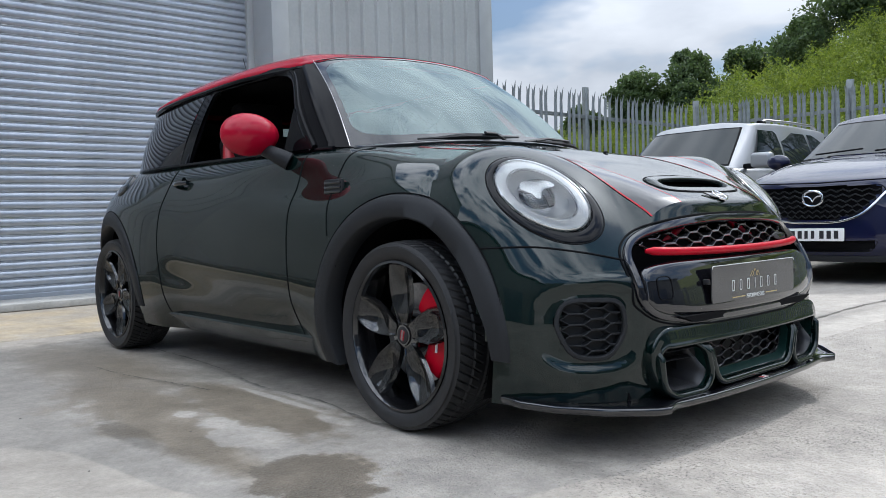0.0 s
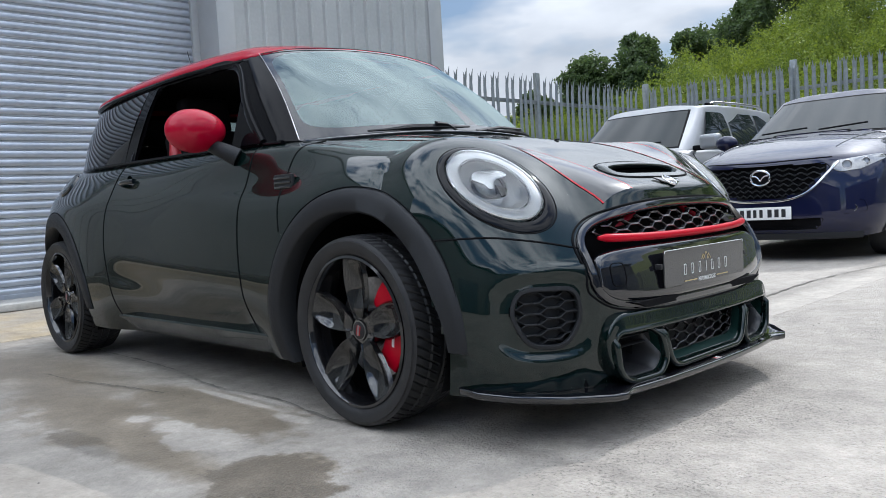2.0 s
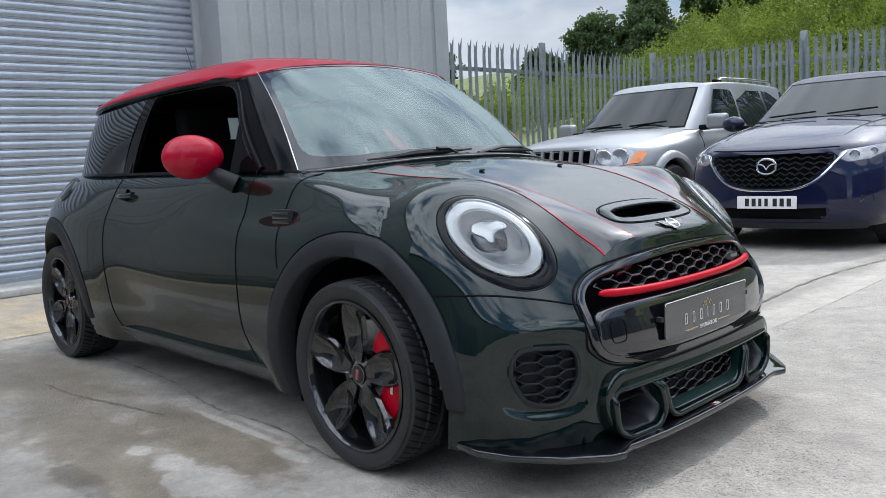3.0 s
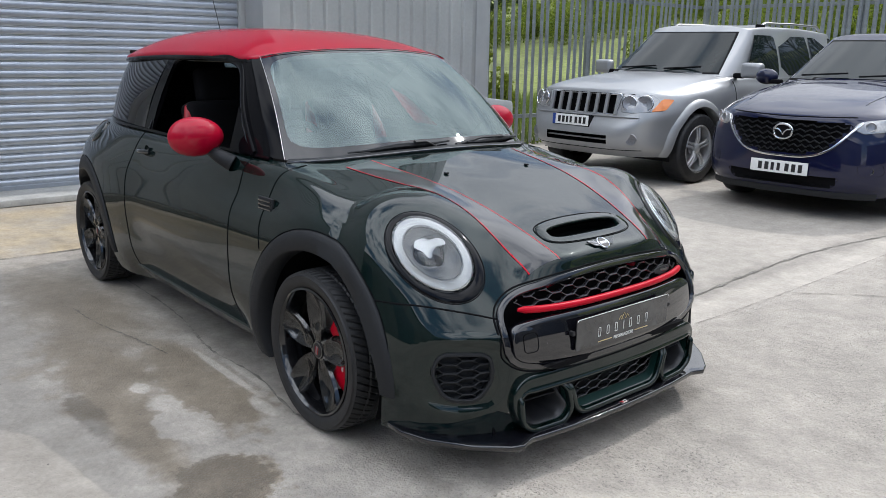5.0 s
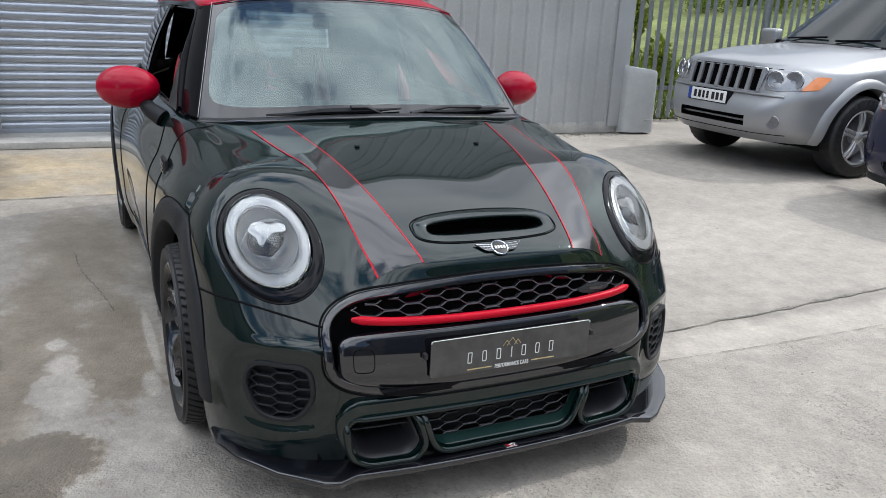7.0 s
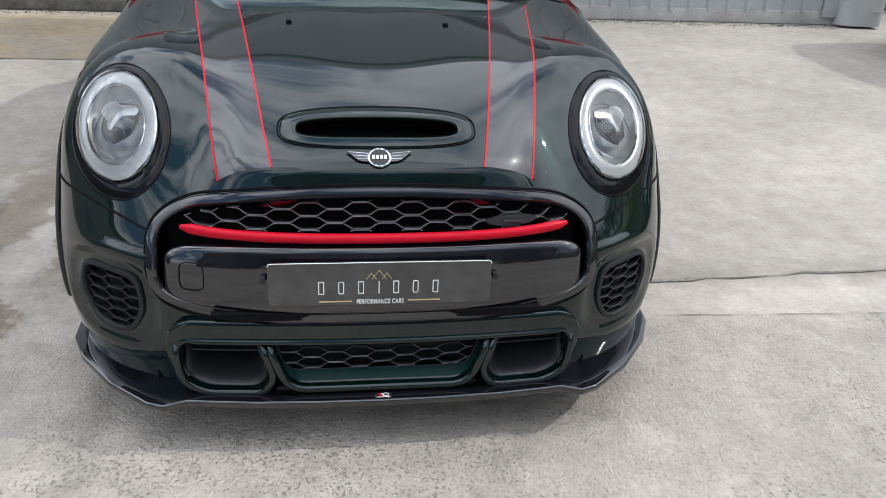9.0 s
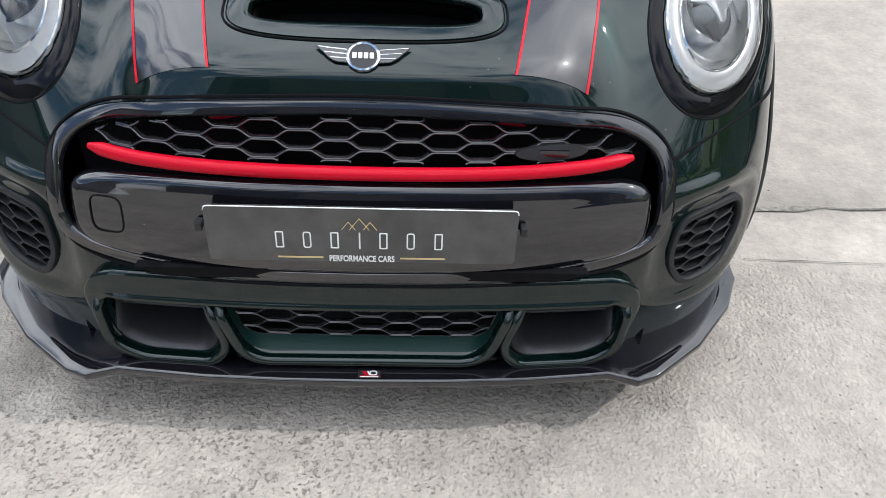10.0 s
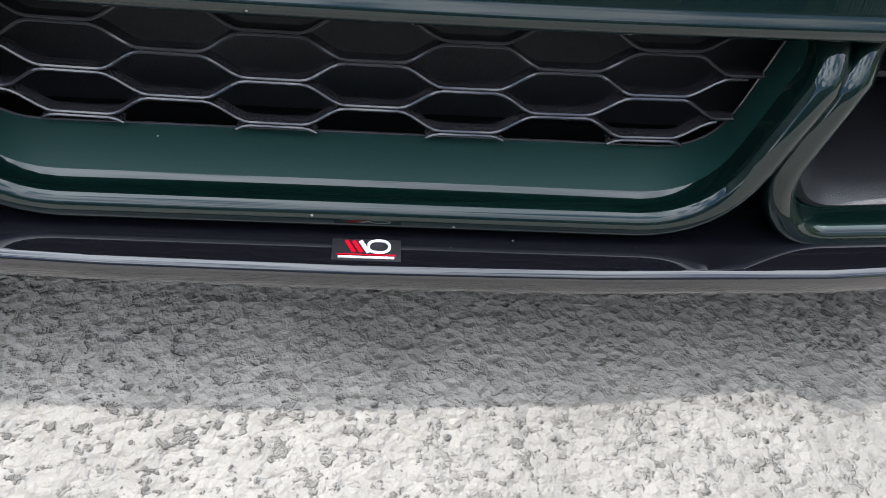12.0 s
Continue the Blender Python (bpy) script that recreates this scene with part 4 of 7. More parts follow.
        for zz, back_x in ((0.272, 0.040), (0.242, 0.052)):
            fin = [Vector((mouth_x(s * yy, zz) - back_x, s * yy, zz)) for yy in np.linspace(0.295, 0.455, 12)]
            part("duct_fin", sweep(bmesh.new(), fin, (0.003, 0.02), False, [Vector((1, 0, 0))] * 12), DUCT, fr)
        # side honeycomb pods
        shape = [(s * y, z) for y, z in FOG_SHAPE]
        if s < 0:
            shape = shape[::-1]
        pod = loop_bar(shape, (0.007, 0.007), 0.001, CLAD, "side_grille", hatch, "matt black honeycomb side grille")
        pad(shape, front, [(1.0, -0.004), (0.95, -0.022), (0.5, -0.026), (0.01, -0.026)], CLAD, "pod_backing", pod)

        def pod_place(y, z, lift):
            return front(y, z, -0.012)

        honeycomb(shape, 0.098, 0.0150, pod_place, (0.0021, 0.010), CLAD, "pod_mesh", pod, 12, 0.270)
    # parting line between bonnet and bumper
    for s in (-1, 1):
        key = [(.352, .80, .580), (.45, .748, .580), (.553, .675, .577), (.62, .605, .568), (.673, .540, .556)]
        line = []
        for x, y, z in spline([0, 1, 2, 3, 4], np.array(key), np.linspace(0, 4, 40)):
            p, n, _, _ = TREE.find_nearest(Vector((x, s * y, z)))
            line.append(p + (n if n.x > 0 else -n) * 0.0004)
        part("bumper_seam", tube(bmesh.new(), line, 0.003, 6), MATT, hatch)


MESH = mat("satin_black_mesh", (0.036, 0.034, 0.037), 0.18, 0.0, 0.6, grain=0.1)
front_end()


def plate():
    ob = part("display_plate", prism(bmesh.new(), rounded([(-.26, -.0555), (.26, -.0555), (.26, .0555), (-.26, .0555)], 0.008), 0.004, Matrix(((0, 0, 1, 0.759), (1, 0, 0, 0), (0, 1, 0, 0.4525), (0, 0, 0, 1))), 0.001), SMOKE, hatch, "smoked dealer display plate")
    edge = [Vector((0.7635, y, 0.4525 + z)) for y, z in rounded([(-.259, -.0545), (.259, -.0545), (.259, .0545), (-.259, .0545)], 0.008)]
    top = [p for p in edge if p.z > 0.46]
    top.sort(key=lambda p: p.y)
    part("plate_edge", tube(bmesh.new(), top, 0.0011, 6), PRINT, ob)
    for s in (-1, 1):
        part("plate_clip", boxed((0.02, 0.012, 0.016), (0.752, s * 0.272, 0.462), 0.003), INK, ob)
    for i, y in enumerate((-.139, -.093, -.047, -.005, .035, .081, .128)):
        if i == 3:
            part("mark", boxed((0.0008, 0.0026, 0.033), (0.7637, y, 0.442)), PRINT, ob, smooth=False)
        else:
            ring = [Vector((0.7637, y + a, 0.442 + b)) for a, b in rounded([(-.0058, -.0155), (.0058, -.0155), (.0058, .0155), (-.0058, .0155)], 0.004 if i % 2 else 0.0008, 3)]
            part("mark", sweep(bmesh.new(), ring, (0.0012, 0.0005), True, [Vector((1, 0, 0))] * len(ring)), PRINT, ob, "thin upright outlined mark")
    for s in (-1, 1):
        part("rule", boxed((0.0008, 0.077, 0.0030), (0.7637, -0.002 + s * 0.104, 0.4060)), GOLD, ob, smooth=False)
    for y, h in ((-0.023, 0.016), (-0.005, 0.023), (0.013, 0.016)):
        for s in (-1, 1):
            line = [Vector((0.764, y + s * h * 0.72, 0.464)), Vector((0.764, y, 0.464 + h))]
            part("peak_mark", tube(bmesh.new(), line, 0.0007, 5), GOLD, ob)
    cu = bpy.data.curves.new("words", "FONT")
    cu.body, cu.size, cu.align_x, cu.extrude, cu.offset = "PERFORMANCE CARS", 0.0112, "CENTER", 0.0003, 0.00022
    tmp = new("words", cu)
    me = bpy.data.meshes.new_from_object(tmp.evaluated_get(bpy.context.evaluated_depsgraph_get()))
    bpy.data.objects.remove(tmp)
    me.materials.append(PRINT)
    word = new("wording", me)
    word.parent = ob
    word.matrix_local = Matrix(((0, 0, 1, 0.7637), (1.03, 0, 0, -0.002), (0, 1.55, 0, 0.3985), (0, 0, 0, 1)))


plate()


def splitter():
    half = [(.799, 0), (.797, .15), (.790, .30), (.777, .42), (.771, .465), (.779, .490), (.790, .520), (.775, .560), (.69, .665), (.58, .755), (.49, .797), (.42, .80), (.395, .785)]
    inner = [(.62, 0), (.62, .15), (.61, .3), (.59, .40), (.58, .44), (.57, .46), (.56, .48), (.54, .52), (.49, .58), (.44, .64), (.41, .68), (.39, .70), (.375, .71)]
    bm = bmesh.new()
    rows = []
    for (ax, ay), (bx, by) in [((a, -b), (c, -d)) for (a, b), (c, d) in zip(half[::-1], inner[::-1])] + list(zip(half[1:], inner[1:])):
        z = 0.137 + 0.026 * max(0.0, (0.78 - ax) / 0.4) ** 1.3
        nrm = Vector((ax - bx, ay - by, 0)).normalized()
        o, i = Vector((ax, ay, z)), Vector((bx, by, z + 0.012))
        rows.append([i + Vector((0, 0, 0.004)), o - nrm * 0.045 + Vector((0, 0, 0.008)), o - nrm * 0.006 + Vector((0, 0, 0.0072)), o - nrm * 0.0025 + Vector((0, 0, 0.006)), o - nrm * 0.0006 + Vector((0, 0, 0.0035)), o + Vector((0, 0, 0.0)), o - nrm * 0.0006 + Vector((0, 0, -0.007)), o - nrm * 0.0025 + Vector((0, 0, -0.0115)), o - nrm * 0.007 + Vector((0, 0, -0.0145)), i + Vector((0, 0, -0.016))])
    grid(bm, rows, closed_v=True)
    bmesh.ops.holes_fill(bm, edges=bm.edges[:])
    sp = part("front_splitter", bm, GLOSS, hatch, "gloss black add-on front splitter", sharp=35)
    st = part("sticker", boxed((0.018, 0.042, 0.0012), (0.7815, 0.0070, 0.1448), 0.0004, (0, 4, 0)), INK, sp, "small domed maker's badge")
    m = pose(0.7815, 0.0070, 0.1458, 0, 4, 0)
    for k in range(3):
        box_bm = box(bmesh.new(), (0.011, 0.0026, 0.0006), m @ pose(-0.002, -0.010 + k * 0.0044, 0, 0, 0, 28))
        part("badge_stripe", box_bm, PRINT if k == 2 else RED_SATIN, st, smooth=False)
    loop = [m @ Vector((-0.002 + a, 0.0075 + b, 0.0004)) for a, b in superoval(0.005, 0.0065, 2.4, 20)]
    part("badge_loop", tube(bmesh.new(), loop, 0.0010, 6, True), PRINT, st)
    part("badge_line", box(bmesh.new(), (0.0008, 0.036, 0.0006), m @ pose(0.0048, 0, 0)), RED_SATIN, st, smooth=False)
    part("badge_line", box(bmesh.new(), (0.0016, 0.034, 0.0006), m @ pose(0.0068, 0, 0)), PRINT, st, smooth=False)


splitter()


# ---- hatchback: lamps, bonnet ----
def lamp_point(u, v, lift, s):
    p = LAMP_C + LAMP_X * u + LAMP_Y * v
    q, _, _, _ = TREE.ray_cast(p + LAMP_N * 0.3, -LAMP_N)
    q = (q if q is not None else p) + LAMP_N * lift
    return Vector((q.x, q.y * -s, q.z))


def headlamp(s):
    oval = [(LAMP_A * math.cos(a), LAMP_B * math.sin(a)) for a in (2 * math.pi * i / 72 for i in range(72))]

    def band(layers, material, name, parent, label=""):
        bm = bmesh.new()
        rows = [[lamp_point(u * k + 0.045 * max(0, k - 1), v * k, lift, s) for u, v in oval] for k, lift in layers]
        grid(bm, rows, closed_v=True)
        bmesh.ops.remove_doubles(bm, verts=bm.verts, dist=1e-5)
        return part(name, bm, material, parent, label)

    lamp = band([(1.225, -0.004), (1.22, 0.001), (1.20, 0.003), (1.10, 0.0045), (1.04, 0.004), (1.015, 0.0), (1.0, -0.012)], BEZEL, "headlight", hatch, "round headlight with gloss black bezel")
    band([(1.245, 0.0004), (1.235, 0.0014), (1.225, 0.0004)], MATT, "bezel_seam", lamp)
    band([(1.012, -0.004), (1.0, 0.010), (0.9, 0.017), (0.7, 0.025), (0.45, 0.030), (0.2, 0.032), (0.001, 0.0325)], CLEAR, "lens", lamp, "clear domed lens").visible_shadow = False
    band([(0.985, -0.002), (0.97, 0.004), (0.86, 0.008), (0.75, 0.004), (0.715, -0.004)], DRL, "light_ring", lamp, "white daytime light ring")
    band([(0.985, 0.0045), (0.97, 0.0065), (0.955, 0.0045)], CHROME, "ring_edge", lamp)
    band([(0.73, 0.002), (0.715, 0.0045), (0.70, 0.001)], CHROME, "ring_edge", lamp)
    band([(0.71, -0.004), (0.66, -0.018), (0.5, -0.042), (0.3, -0.062), (0.001, -0.07)], LAMP_SILVER, "reflector", lamp)
    band([(0.983, -0.015), (0.9, -0.06), (0.5, -0.11), (0.001, -0.12)], MATT, "housing", lamp)
    def upright(p, q, lift):
        d = LAMP_ACROSS * p + LAMP_UP * q
        return lamp_point(d.dot(LAMP_X), d.dot(LAMP_Y), lift, s)

    def dome(p0, q0, r, layers, material, name, label=""):
        bm = bmesh.new()
        rows = [[upright(p0 + r * k * math.cos(a), q0 + r * k * math.sin(a), lift) for a in (2 * math.pi * i / 48 for i in range(48))] for k, lift in layers]
        grid(bm, rows, closed_v=True)
        bmesh.ops.remove_doubles(bm, verts=bm.verts, dist=1e-5)
        return part(name, bm, material, lamp, label)

    dome(-.010, .012, .052, ((1.0, -0.060), (0.98, -0.034), (0.9, -0.021), (0.7, -0.012), (0.4, -0.006), (0.001, -0.004)), LENS_DARK, "projector_lens", "clear dark projector lens")
    dome(-.010, .012, .052, ((1.04, -0.060), (1.08, -0.026), (1.03, -0.022), (1.0, -0.030)), CHROME, "projector_rim")
    dome(.004, -.004, .080, ((1.0, -0.020), (0.985, -0.016), (0.965, -0.020)), CHROME, "bowl_edge")
    plate_shape = [(-.064, .024), (-.056, .050), (-.030, .058), (-.008, .050), (.016, .058), (.042, .054), (.050, .034), (.030, .026), (.012, .022), (.000, .004), (-.006, -.020), (-.020, -.018), (-.030, .002), (-.044, .010)]
    pad(rounded(plate_shape, 0.008, 3), upright, [(1.0, -0.010), (0.97, -0.004), (0.6, -0.002), (0.02, -0.002)], LAMP_PLATE, "reflector_plate", lamp, "bright lobed reflector plate")
    pad([(.002, -.004), (.036, -.022), (.026, -.046), (.010, -.052)], upright, [(1.0, -0.006), (0.9, -0.001), (0.02, -0.001)], MATT, "shutter_plate", lamp, "dark shutter wedge")


BEZEL = mat("bezel_black", (0.004, 0.004, 0.005), 0.07, 0.0, 0.0, 0.2, grain=0.1, grain_scale=200)
LAMP_PLATE = mat("lamp_plate", (0.36, 0.36, 0.36), 0.18, 0.7, 0.3, grain=0.1, grain_scale=60)
LENS_DARK = mat("projector_glass", (0.02, 0.022, 0.024), 0.04, 0.0, 1.0)
for side in (-1, 1):
    headlamp(side)


def bonnet_details():
    # air scoop with a forward slot
    n = 64
    out = superoval(0.066, 0.233, 3.0, n, 0.545, 0)
    slot = superoval(0.030, 0.195, 3.2, n, 0.551, 0)
    bm = bmesh.new()
    rows = []

    def lay(pts, f):
        rows.append([on_top(x, y, f(x))[0] for x, y in pts])

    def rise(x):
        return 0.003 + 0.007 * max(0, min(1, (0.580 - x) / 0.06)) * max(0, min(1, (x - 0.480) / 0.04))

    lay(out, lambda x: -0.002)
    lay([(0.545 + (x - 0.545) * 0.985, y * 0.992) for x, y in out], lambda x: 0.003)
    lay([(0.545 + (x - 0.545) * 0.93, y * 0.97) for x, y in out], lambda x: rise(x))
    lay([(0.549 + (x - 0.549) * 1.25, y * 1.04) for x, y in slot], lambda x: rise(x) + 0.001)
    lay(slot, lambda x: rise(x))
    lay([(0.553 + (x - 0.553) * 0.95, y * 0.99) for x, y in slot], lambda x: rise(x) - 0.004)
    lay([(0.547 + (x - 0.553) * 0.90, y * 0.98) for x, y in slot], lambda x: rise(x) - 0.016)
    grid(bm, rows, closed_v=True)
    sc = part("bonnet_scoop", bm, PAINT, hatch, "body-coloured bonnet air scoop", sharp=70)
    bm = bmesh.new()
    rows = []
    for k, d in ((0.90, -0.018), (0.88, -0.070)):
        rows.append([on_top(0.547 + (x - 0.553) * k - (0.03 if d < -0.03 else 0), y * (k + 0.07), d + 0.006)[0] for x, y in slot])
    vs = grid(bm, rows, closed_v=True)
    bm.faces.new(vs[-1])
    part("scoop_throat", bm, MATT, sc)
    seam = [on_top(x, y, 0.001)[0] for x, y in superoval(0.069, 0.237, 3.0, 72, 0.545, 0)]
    part("scoop_seam", tube(bmesh.new(), seam, 0.002, 6, True), MATT, sc)
    # badge
    p, nor = on_front(0, 0.715, 0.002)
    zx = Vector((0, 1, 0))
    zy = nor.cross(zx).normalized()
    m = Matrix((zx, zy, nor)).transposed().to_4x4()
    m.translation = p
    bm = lathe(bmesh.new(), [(0.0001, 0.005), (0.020, 0.005), (0.0235, 0.004)], m, 40)
    badge = part("bonnet_badge", bm, INK, hatch, "round winged maker's badge")
    part("badge_rim", lathe(bmesh.new(), [(0.0225, 0.0), (0.0225, 0.005), (0.025, 0.0068), (0.0275, 0.005), (0.0275, 0.0)], m, 40), CHROME, badge)
    for k in (-1.5, -0.5, 0.5, 1.5):
        part("badge_bar", box(bmesh.new(), (0.0066, 0.011, 0.001), m @ pose(k * 0.0092, 0, 0.0058), 0.0004), PRINT, badge)
    for s in (-1, 1):
        wing = rounded([(s * .024, .013), (s * .078, .019), (s * .066, .008), (s * .056, -.003), (s * .044, -.011), (s * .024, -.013)][:: s], 0.003, 2)
        fin = part("badge_wing", prism(bmesh.new(), wing, 0.004, m @ pose(0, 0, 0.001), 0.001), GLOSS, badge)
        for a, b, c, d in ((.026, .011, .072, .016), (.027, .003, .062, .006), (.027, -.005, .052, -.004)):
            part("wing_line", tube(bmesh.new(), [m @ Vector((s * a, b, .0052)), m @ Vector((s * c, d, .0052))], 0.0008, 5), CHROME, badge)
    # washer jets
    for s in (-1, 1):
        q, _ = on_top(0.028, s * 0.226, 0.004)
        part("washer_jet", boxed((0.016, 0.016, 0.007), tuple(q), 0.003), CLAD, hatch)
    # twin stripes with red borders
    def stripe(s, a0, a1, b0, b1, material, lift, name, parent, label=""):
        bm = bmesh.new()
        rows = []
        for t in np.linspace(0, 1, 60):
            tt = t**0.9
            e0, e1 = a0 + (b0 - a0) * tt, a1 + (b1 - a1) * tt
            row = []
            for k in range(7):
                x0 = 0.655 - 0.17 * (a0 + (a1 - a0) * k / 6 - 0.248)
                row.append(on_top(x0 + t * (-0.235 - x0), s * (e0 + (e1 - e0) * k / 6), lift)[0])
            rows.append(row)
        grid(bm, rows)
        return part(name, bm, material, parent, label)

    for s in (-1, 1):
        st = stripe(s, 0.248, 0.368, 0.400, 0.520, STRIPE, 0.0014, "bonnet_stripe", hatch, "black bonnet stripe edged in red")
        stripe(s, 0.2442, 0.2486, 0.3962, 0.4006, PIN_RED, 0.0020, "pinstripe", st)
        stripe(s, 0.3674, 0.3718, 0.5194, 0.5238, PIN_RED, 0.0020, "pinstripe", st)


STRIPE = mat("stripe_vinyl", (0.010, 0.0095, 0.0105), 0.3, 0.0, 1.0, 0.2, grain=0.2, grain_scale=400, coat_ior=1.62)
PIN_RED = mat("pin_red", (0.50, 0.004, 0.018), 0.45, 0.0, 0.2, 0.15)
bonnet_details()


# ---- hatchback: cabin ----
SCREEN_LOW = [(-.455, -.668, .942), (-.40, -.60, .947), (-.345, -.48, .955), (-.300, -.30, .966), (-.283, 0, .972), (-.300, .30, .966), (-.345, .48, .955), (-.40, .60, .947), (-.455, .668, .942)]
SCREEN_TOP = [(-.897, -.530, 1.342), (-.865, -.46, 1.357), (-.838, -.35, 1.370), (-.815, -.20, 1.380), (-.806, 0, 1.385), (-.815, .20, 1.380), (-.838, .35, 1.370), (-.865, .46, 1.357), (-.897, .530, 1.342)]


def screen_grid(n, k):
    lo, hi = lerp_curve(SCREEN_LOW, n), lerp_curve(SCREEN_TOP, n)
    return [[lo[i].lerp(hi[i], v) + Vector((0.9, 0, 1)).normalized() * (0.022 * math.sin(math.pi * v)) for v in np.linspace(0, 1, k)] for i in range(n)]


def cabin():
    # clear pane with a rounded outline inside a printed border
    fine = 161
    low, high = lerp_curve(SCREEN_LOW, fine), lerp_curve(SCREEN_TOP, fine)

    def screen_at(a, v):
        at = (a + 1) / 2 * (fine - 1)
        i = max(0, min(fine - 2, int(at)))
        p = low[i].lerp(low[i + 1], at - i).lerp(high[i].lerp(high[i + 1], at - i), v)
        return p + Vector((0.9, 0, 1)).normalized() * (0.022 * math.sin(math.pi * v))

    rim, pane = [], []
    for i in range(240):
        t = 2 * math.pi * i / 240
        c, d = math.cos(t), math.sin(t)
        big = max(abs(c), abs(d))
        rim.append((c / big, 0.5 + 0.5 * d / big))
        k = (abs(c) ** 9 + abs(d) ** 9) ** (-1 / 9)
        pane.append((0.965 * c * k, 0.515 + 0.440 * d * k))
    bm = bmesh.new()
    grid(bm, [[screen_at(a * k, 0.515 + (v - 0.515) * k) for a, v in pane] for k in np.linspace(1, 0.004, 30)], closed_v=True)
    part("windscreen", bm, SCREEN, hatch, "laminated windscreen reflecting clouds").visible_shadow = False
    bm = bmesh.new()
    grid(bm, [[screen_at(a + (c - a) * k, v + (d - v) * k) for (a, v), (c, d) in zip(rim, pane)] for k in (0, 0.33, 0.67, 1)], closed_v=True)
    part("windscreen_border", bm, SCREEN_PRINT, hatch, "black printed windscreen border")
    # scuttle trim along the foot of the screen
    lo = lerp_curve(SCREEN_LOW, 60)
    part("scuttle_trim", sweep(bmesh.new(), [p + Vector((0.018, 0, -0.004)) for p in lo], (0.020, 0.007), False, [Vector((0.35, 0, 1))] * 60), CLAD, hatch)
    part("scuttle_bead", tube(bmesh.new(), [p + Vector((0.036, 0, -0.004)) for p in lo], 0.0045, 8), GLOSS, hatch)
    # roof skin
    edge = [Vector(p) for p in ROOF_EDGE]
    full = lerp_curve([(p.x, p.y, p.z) for p in edge], 60)
    loop = full + [Vector((p.x, -p.y, p.z)) for p in full[-2:0:-1]]
    cx = -1.72
    bm = bmesh.new()
    rows = []
    for s in (1.0, 1.006, 1.0, 0.985, 0.96, 0.92, 0.86, 0.78, 0.68, 0.56, 0.42, 0.28, 0.14, 0.001):
        row = []
        for p in loop:
            q = Vector((cx + (p.x - cx) * s, p.y * s, 0))
            drop = -0.022 if not rows else (-0.010 if len(rows) == 1 else 0.0)
            crown = 1.485 - 0.030 * ((q.x + 1.80) / 1.0) ** 2
            q.z = p.z + drop + (crown - p.z) * (1 - s**3.2) if len(rows) > 1 else p.z + drop
            row.append(q)
        rows.append(row)
    grid(bm, rows, closed_v=True)
    bmesh.ops.remove_doubles(bm, verts=bm.verts, dist=1e-4)
    part("roof", bm, RED, hatch, "gloss red roof panel", sharp=60)
    gut = [p + Vector((0, 0, -0.026)) for p in loop]
    part("roof_gutter", tube(bmesh.new(), gut, 0.0125, 8, True), FRIT, hatch)
    head = lerp_curve(SCREEN_TOP, 60)
    part("header_bead", tube(bmesh.new(), [p + Vector((0.006, 0, 0.002)) for p in head], 0.002, 6), GLOSS, hatch)
    part("headlining", boxed((1.75, 1.0, 0.02), (-1.75, 0, 1.345), 0.005), FABRIC, hatch)
    for s in (-1, 1):
        def P(x, y, z):
            return Vector((x, s * y, z))

        # front pillar between screen and door glass
        wl = [P(-.455, .668, .942).lerp(P(-.897, .530, 1.342), v) + Vector((0.9, 0, 1)).normalized() * (0.022 * math.sin(math.pi * v)) for v in np.linspace(0, 1, 20)]
        dl = [P(-.640, .712, .944).lerp(P(-1.035, .566, 1.338), v) + P(0, 0.016, 0) * math.sin(math.pi * v) for v in np.linspace(0, 1, 20)]
        bm = bmesh.new()
        grid(bm, [[p, p.lerp(q, 0.33) + P(0.004, 0.010, 0.004), p.lerp(q, 0.66) + P(0, 0.012, 0.002), q, q + P(-0.01, -0.04, 0)] for p, q in zip(wl, dl)])
        part("front_pillar", bm, FRIT, hatch, "gloss black windscreen pillar")
        part("pillar_bead", tube(bmesh.new(), [p + P(-0.002, 0.004, 0.004) for p in wl], 0.0015, 6), STEEL, hatch, "thin bright bead beside the windscreen")
        # door window frame
        fr = [P(-.640, .712, .950), P(-.835, .655, 1.145), P(-1.02, .572, 1.308), P(-1.09, .566, 1.327), P(-1.22, .570, 1.331), P(-1.38, .575, 1.332), P(-1.55, .578, 1.331), P(-1.66, .580, 1.326), P(-1.715, .592, 1.295), P(-1.745, .66, 1.12), P(-1.765, .722, .955)]
        door_line = lerp_curve([tuple(v) for v in fr], 50)
        part("window_frame", sweep(bmesh.new(), door_line, (0.020, 0.012), False, [P(0, 1, 0.25)] * 50), FRIT, hatch)
        part("belt_strip", sweep(bmesh.new(), lerp_curve([tuple(P(x, y, z)) for x, y, z in ((-.52, .700, .942), (-1, .727, .949), (-1.7, .735, .958), (-2.40, .697, .968), (-2.66, .60, .977))], 50), (0.008, 0.010), False, [P(0, 1, 0.4)] * 50), FRIT, hatch)
        # mirror triangle
        bm = bmesh.new()
        tri = [P(-.63, .714, .95), P(-.835, .664, 1.13), P(-.835, .718, .95)]
        top3 = [v + P(0, .012, 0) for v in tri]
        vs = [bm.verts.new(v) for v in tri + top3]
        for q in ((0, 1, 2), (3, 4, 5), (0, 1, 4, 3), (1, 2, 5, 4), (2, 0, 3, 5)):
            bm.faces.new([vs[i] for i in q])
        part("mirror_sail", bm, FRIT, hatch, smooth=False)
        # middle pillar, rear quarter glass
        bm = bmesh.new()
        qa = [P(-1.735, .728, .956).lerp(P(-1.69, .586, 1.335), v) + P(0, 0.014, 0) * math.sin(math.pi * v) for v in np.linspace(0, 1, 14)]
